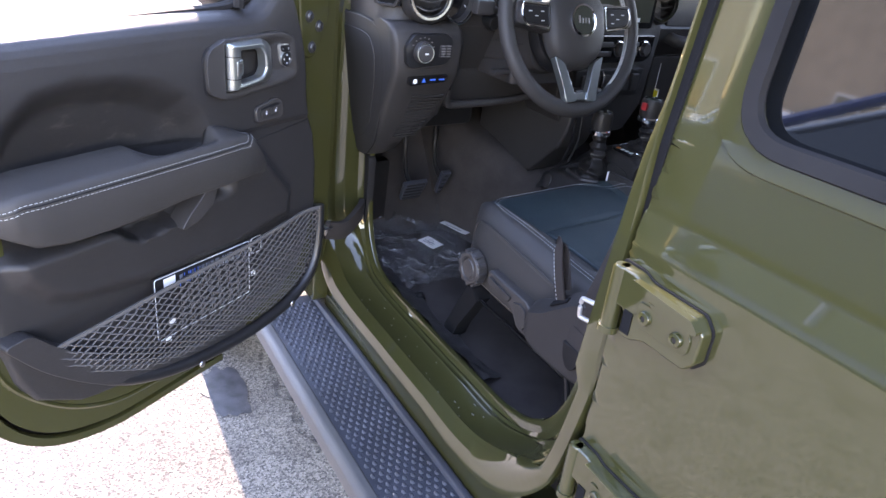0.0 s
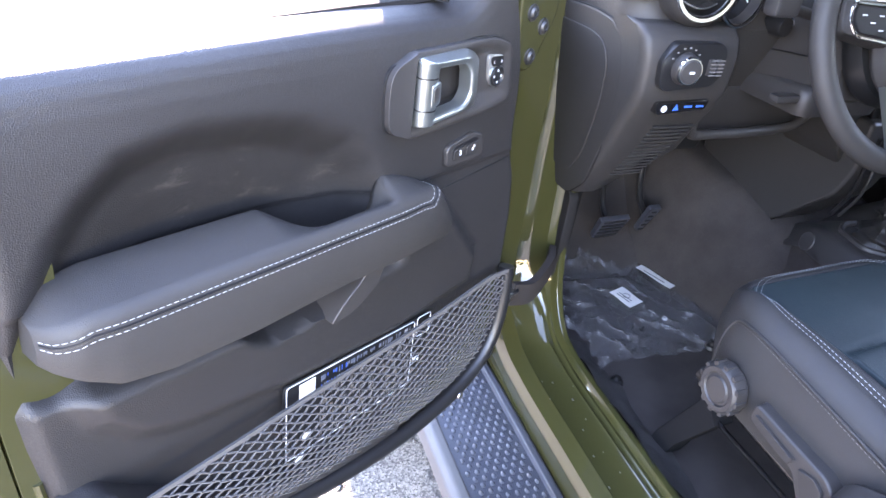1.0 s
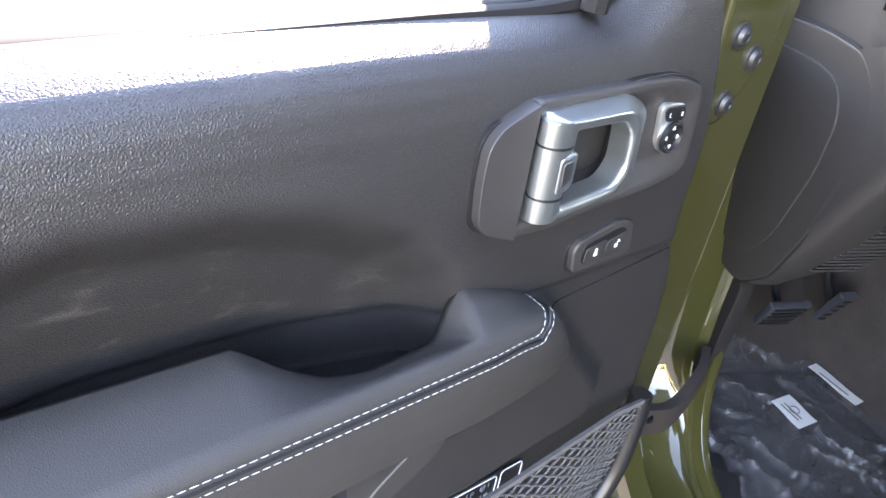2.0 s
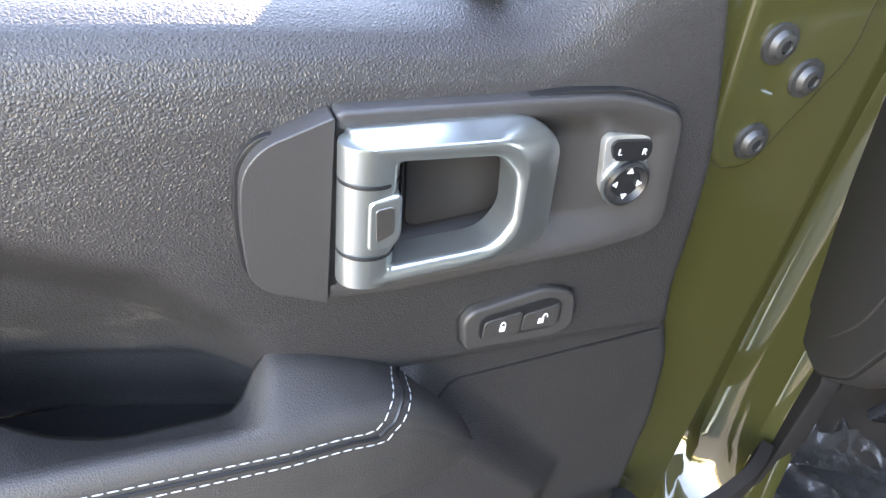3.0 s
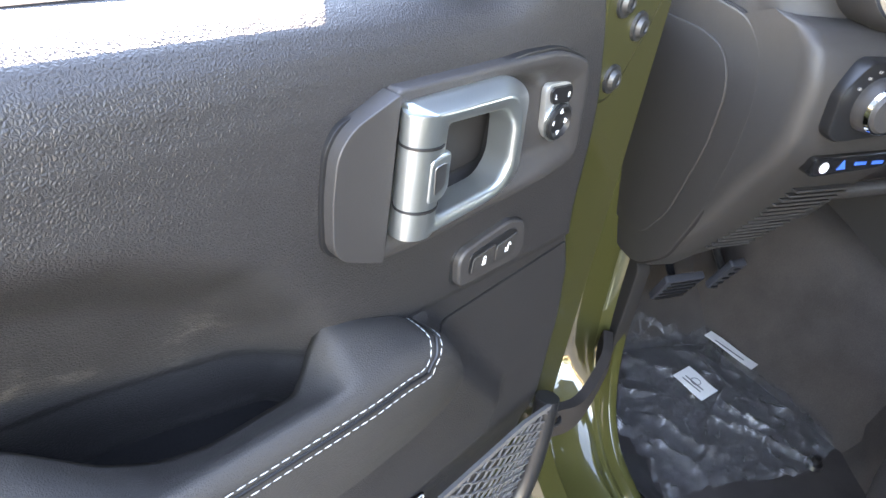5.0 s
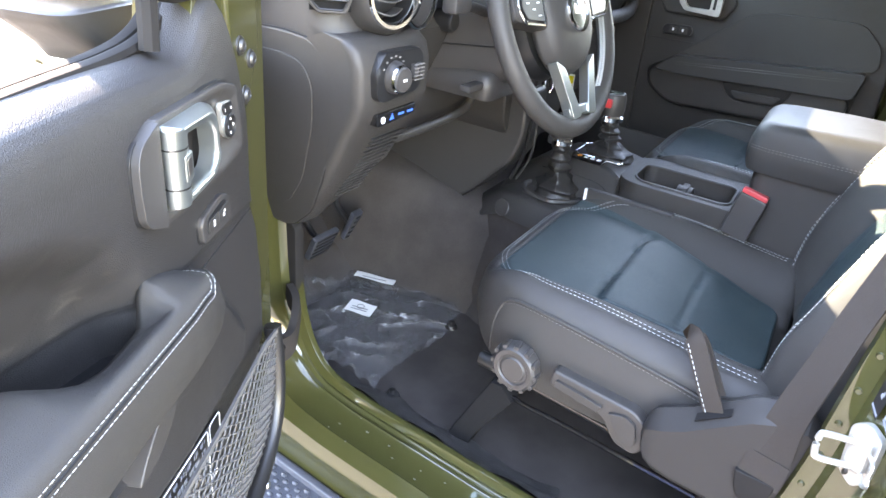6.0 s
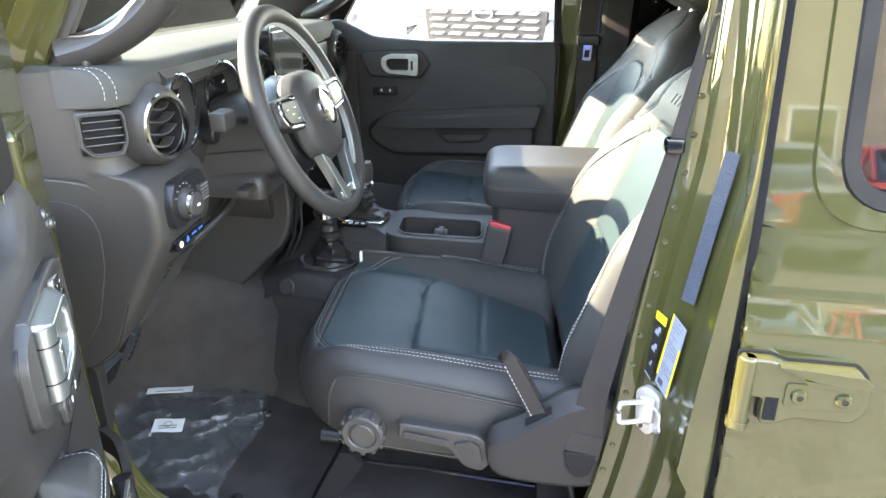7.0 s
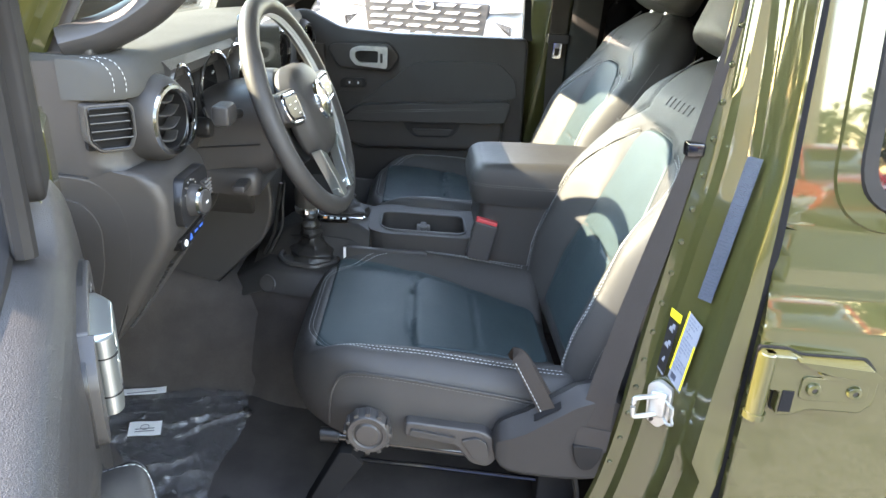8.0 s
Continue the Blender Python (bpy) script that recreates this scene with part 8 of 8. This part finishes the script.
def parked_car(paint, label, m, length=4.5, width=1.86, high=1.66, bars=True):
    """A parked car: body with bonnet, greenhouse, bumper, grille of short bars, lamps, mirrors and wheels. Nose towards +x."""
    c = empty("parked_car", m, label=label, category="car", group="parked cars")
    L, w = length / 2, width / 2
    belt = high * 0.62

    def ring(x, k, z0, z1):
        half = [(w * k * 0.90, z0), (w * k * 0.985, z0 + 0.10), (w * k, z0 + 0.28), (w * k * 0.985, z1 - 0.22), (w * k * 0.995, z1 - 0.12), (w * k * 0.95, z1 - 0.03), (w * k * 0.80, z1), (w * k * 0.4, z1 + 0.025)]
        return [(x, -y, z) for y, z in half] + [(x, 0, z1 + 0.03)] + [(x, y, z) for y, z in reversed(half)] + [(x, 0, z0)]
    part("body", loft([ring(-L, 0.80, 0.45, belt - 0.16), ring(-L + 0.07, 0.92, 0.36, belt - 0.03), ring(-L + 0.4, 0.985, 0.3, belt), ring(-0.9, 1, 0.28, belt), ring(0.35, 1, 0.28, belt - 0.01), ring(0.85, 1, 0.28, belt - 0.02),
                       ring(1.4, 0.985, 0.29, belt - 0.05), ring(L - 0.35, 0.96, 0.32, belt - 0.10), ring(L - 0.10, 0.90, 0.36, belt - 0.17), ring(L, 0.80, 0.46, belt - 0.28)]), paint, c, angle=35)

    def cabin(z, x0, x1, k):
        return [(x, y, z) for x, y in round_poly([(x0, -w * k), (x1, -w * k * 0.94), (x1 + 0.09, 0), (x1, w * k * 0.94), (x0, w * k), (x0 - 0.05, 0)], [0.15, 0.2, 0.3, 0.2, 0.15, 0.1], 4)]
    part("glasshouse", loft([cabin(belt - 0.03, -L + 0.25, 0.98, 0.93), cabin(belt + 0.02, -L + 0.28, 0.92, 0.91), cabin(high - 0.10, -L + 0.55, 0.12, 0.76)]), SHADE, c, "dark reflecting glass", angle=35)
    part("roof", loft([cabin(high - 0.105, -L + 0.53, 0.14, 0.775), cabin(high - 0.06, -L + 0.58, 0.06, 0.75), cabin(high, -L + 0.85, -0.25, 0.55)]), paint, c, angle=35)
    for s in (-1, 1):
        for xa, xb in ((0.94, 0.13), (-0.08, -0.12), (-1.02, -1.05)):
            part("window_pillar", tube([(xa, s * w * 0.90, belt - 0.01), (xb, s * w * 0.755, high - 0.09)], 0.035, 8, up=(1, 0, 0)), paint, c)
        mir = part("mirror", box(0.62, 0.74, -0.10, 0.10, -0.07, 0.07, 0.03, 2, pose(0, s * (w + 0.08), belt + 0.08)), paint, c)
        part("mirror_foot", box(0.66, 0.72, s * w * 0.88 - 0.03, s * w * 0.88 + 0.03 + 0.02, belt - 0.01, belt + 0.06, 0.01), DARK, mir)
        for x in (L - 0.95, -L + 0.92):
            wh = part("wheel", lathe([(0.22, -0.11), (0.32, -0.11), (0.345, -0.09), (0.355, 0.0), (0.345, 0.09), (0.32, 0.11), (0.22, 0.11)], 36, pose(x, s * (w - 0.105), 0.355, 90, 0, 0)), RUBBER, c, "black tyre on an alloy rim")
            part("arch_trim", tube([(x + 0.40 * math.cos(a), s * (w * 0.985 + 0.004), 0.36 + 0.40 * math.sin(a)) for a in np.linspace(-0.1, math.pi + 0.1, 26)], 0.03, 6, up=(0, 1, 0)), RUBBER, c)
            part("rim", lathe([(0.0, 0.02), (0.07, 0.025), (0.09, 0.0), (0.2, 0.015), (0.225, 0.03), (0.225, -0.05), (0.0, -0.05)], 24, pose(x, s * (w - 0.075), 0.355, -90 * s, 0, 0)), SILVERPAINT, wh)
            for i in range(5):
                part("spoke", box(0.06, 0.21, -0.022, 0.022, 0.005, 0.03, 0.006, 1, pose(x, s * (w - 0.075), 0.355, -90 * s, 0, 0) @ pose(0, 0, 0, 0, 0, i * 72 + 12)), SILVERPAINT, wh)
        # lamps: a slim upper strip and a block in the bumper's corner
        part("headlight", prism(round_poly([(s * w * 0.50, 0.88), (s * w * 0.86, 0.96), (s * w * 0.90, 0.92), (s * w * 0.87, 0.85), (s * w * 0.52, 0.82)], 0.02), L - 0.24, L - 0.02, 0.01, axes="yzx"), LAMP, c)
        hl = part("headlight", prism(round_poly([(s * w * 0.60, 0.76), (s * w * 0.60, 0.58), (s * w * 0.82, 0.60), (s * w * 0.84, 0.77)], 0.03), L - 0.25, L - 0.012, 0.01, axes="yzx"), LAMP, c)
        part("bulb_ring", lathe([(0.035, 0.0), (0.04, 0.01), (0.05, 0.01), (0.055, 0.0)], 20, pose(L - 0.012, s * w * 0.71, 0.675, 0, 90, 0)), DARK, hl)
        part("amber_marker", box(L - 0.40, L - 0.32, s * w * 0.965 - 0.012, s * w * 0.965 + 0.012, 0.62, 0.70, 0.008), AMBER, c)
        part("tail_light", prism(round_poly([(s * w * 0.62, 0.95), (s * w * 0.90, 0.95), (s * w * 0.92, 0.72), (s * w * 0.70, 0.75)], 0.03), -L - 0.01, -L + 0.18, 0.01, axes="yzx"), TAILRED, c)
    # the grille: dark mesh with rows of short bright bars, and a blank oval badge
    gr = part("grille", prism(round_poly([(-w * 0.60, 0.90), (w * 0.60, 0.90), (w * 0.54, 0.55), (w * 0.42, 0.48), (-w * 0.42, 0.48), (-w * 0.54, 0.55)], 0.03), L - 0.2, L + 0.004, 0.01, axes="yzx"), DARK, c)
    if bars:
        for r in range(7):
            z = 0.52 + r * 0.057
            half = w * (0.44 + 0.10 * min(1, r / 3))
            n = 5 + r % 2
            for i in range(n):
                y0 = -half + 2 * half * i / n
                part("grille_bar", prism([(y0 + 0.012, z), (y0 + 0.04, z + 0.022), (y0 + 2 * half / n - 0.012, z + 0.022), (y0 + 2 * half / n - 0.04, z)], L + 0.002, L + 0.018, 0.003, 1, axes="yzx"), CHROME, gr)
        part("badge", tube([(L + 0.02, 0.085 * math.cos(a), 0.86 + 0.045 * math.sin(a)) for a in np.linspace(0, 2 * math.pi, 28, endpoint=False)], 0.009, 6, up=(1, 0, 0), loop=True), CHROME, gr)
    part("bumper_skid", prism(round_poly([(-w * 0.8, 0.40), (w * 0.8, 0.40), (w * 0.7, 0.28), (-w * 0.7, 0.28)], 0.03), L - 0.3, L - 0.06, 0.02, axes="yzx"), SILVERPAINT, c)
    part("rear_screen_wiper", box(-L + 0.3, -L + 0.33, -0.15, 0.25, belt + 0.09, belt + 0.11, 0.005), DARK, c)
    return c


parked_car(SILVERPAINT, "silver-white sport utility car with a bright barred grille", pose(9.7, 0.08, 0, 0, 0, 160) @ Matrix.Scale(1.3, 4), 4.6, 1.9, 1.70)
parked_car(SILVERPAINT, "silver sport utility car parked beside the white one", pose(11.2, -2.9, 0, 0, 0, 176), 4.6, 1.9, 1.70)
parked_car(WHITEPAINT, "white hatchback parked across the lane", pose(11.6, 7.6, 0, 0, 0, 175), 4.3, 1.8, 1.5)
parked_car(REDPAINT, "red hatchback parked behind the green car", pose(4.9, -9.5, 0, 0, 0, 96), 4.3, 1.8, 1.5)
parked_car(WHITEPAINT, "white estate car parked behind the green car", pose(7.6, -10.5, 0, 0, 0, 92), 4.6, 1.8, 1.55)
parked_car(BLUEPAINT, "dark blue car parked across the lane", pose(-4.4, 1.3, 0, 0, 0, 88) @ Matrix.Scale(1.15, 4), 4.4, 1.7, 1.55, False)
parked_car(SILVERPAINT, "silver estate car parked across the lane", pose(-9.2, -2.4, 0, 0, 0, 2), 4.6, 1.85, 1.6, False)
parked_car(REDPAINT, "red pickup-like car parked across the lane", pose(-13.5, -6.2, 0, 0, 0, 5), 4.6, 1.9, 1.75, False)
parked_car(WHITEPAINT, "white car parked across the lane", pose(-13.0, -9.4, 0, 0, 0, 3), 4.6, 1.85, 1.6, False)
parked_car(WHITEPAINT, "white car parked beside the blue one", pose(-8.4, 4.9, 0, 0, 0, 2), 4.6, 1.85, 1.6, False)

# ---------------------------------------------------------------- tan building with a cornice, across the car park
bld = empty("tan_building", pose(-26, 3, 0), label="low tan stucco building with a pale cornice", category="building")
part("wall", box(-6, 0, -14, 40, 0, 9.4, 0.03), STUCCO, bld)
part("cornice", box(-6.2, 0.25, -14.2, 40.2, 9.15, 9.75, 0.06), PAPER, bld)
part("roof", box(-5.9, -0.1, -13.9, 39.9, 9.4, 9.5), STEPEDGE, bld)
for i in range(12):
    y = -12.2 + i * 4.2
    wnd = part("window", box(-0.06, 0.05, y, y + 2.2, 1.0, 3.4, 0.02), PAPER, bld)
    part("pane", box(0.03, 0.06, y + 0.1, y + 1.05, 1.1, 3.3), SHADE, wnd, smooth=False)
    part("pane", box(0.03, 0.06, y + 1.15, y + 2.1, 1.1, 3.3), SHADE, wnd, smooth=False)

# far wood round the car park: ragged crowns of leaf clumps on trunks
rnd = random.Random(21)
lv, lf, tv, tf = [], [], [], []
for k in range(150):
    a = radians(rnd.uniform(95, 265)) if k < 105 else radians(rnd.uniform(-40, 60))
    d = rnd.uniform(62, 92)
    cx, cy, h = d * math.cos(a), d * math.sin(a), rnd.uniform(5.5, 9.5)
    n = len(tv)
    for r, z in ((0.22, 0), (0.12, h * 0.7)):
        tv += [(cx + r * math.cos(q * 1.0472), cy + r * math.sin(q * 1.0472), z) for q in range(6)]
    tf += [(n + q, n + (q + 1) % 6, n + 6 + (q + 1) % 6, n + 6 + q) for q in range(6)]
    for i in range(150):
        u, v, w = rnd.gauss(0, 1), rnd.gauss(0, 1), rnd.gauss(0, 0.9)
        s = rnd.uniform(0.5, 1.0) / max(0.3, math.sqrt(u * u + v * v + w * w))
        p = Vector((cx + u * s * h * 0.36, cy + v * s * h * 0.36, h * 0.58 + w * s * h * 0.42))
        if p.z < 0.3:
            continue
        x, y = Vector((rnd.gauss(0, 1), rnd.gauss(0, 1), rnd.gauss(0, 1))).normalized(), Vector((rnd.gauss(0, 1), rnd.gauss(0, 1), rnd.gauss(0, 1))).normalized()
        g = rnd.uniform(0.3, 0.75)
        n = len(lv)
        lv += [tuple(p + x * g), tuple(p + y * g), tuple(p - x * g * 0.8), tuple(p - y * g * 0.7)]
        lf.append((n, n + 1, n + 2, n + 3))
wood = empty("far_wood", label="dark green line of far trees", category="trees", kind="stuff")
bm = bmesh.new()
put(bm, tv, tf)
tagged(part("trunks", bm, BARK, wood), kind="stuff")
me = bpy.data.meshes.new("leaves")
me.from_pydata(lv, [], lf)
me.materials.append(LEAF)
leaves = new("leaves", me)
leaves.parent = wood
tagged(leaves, kind="stuff")
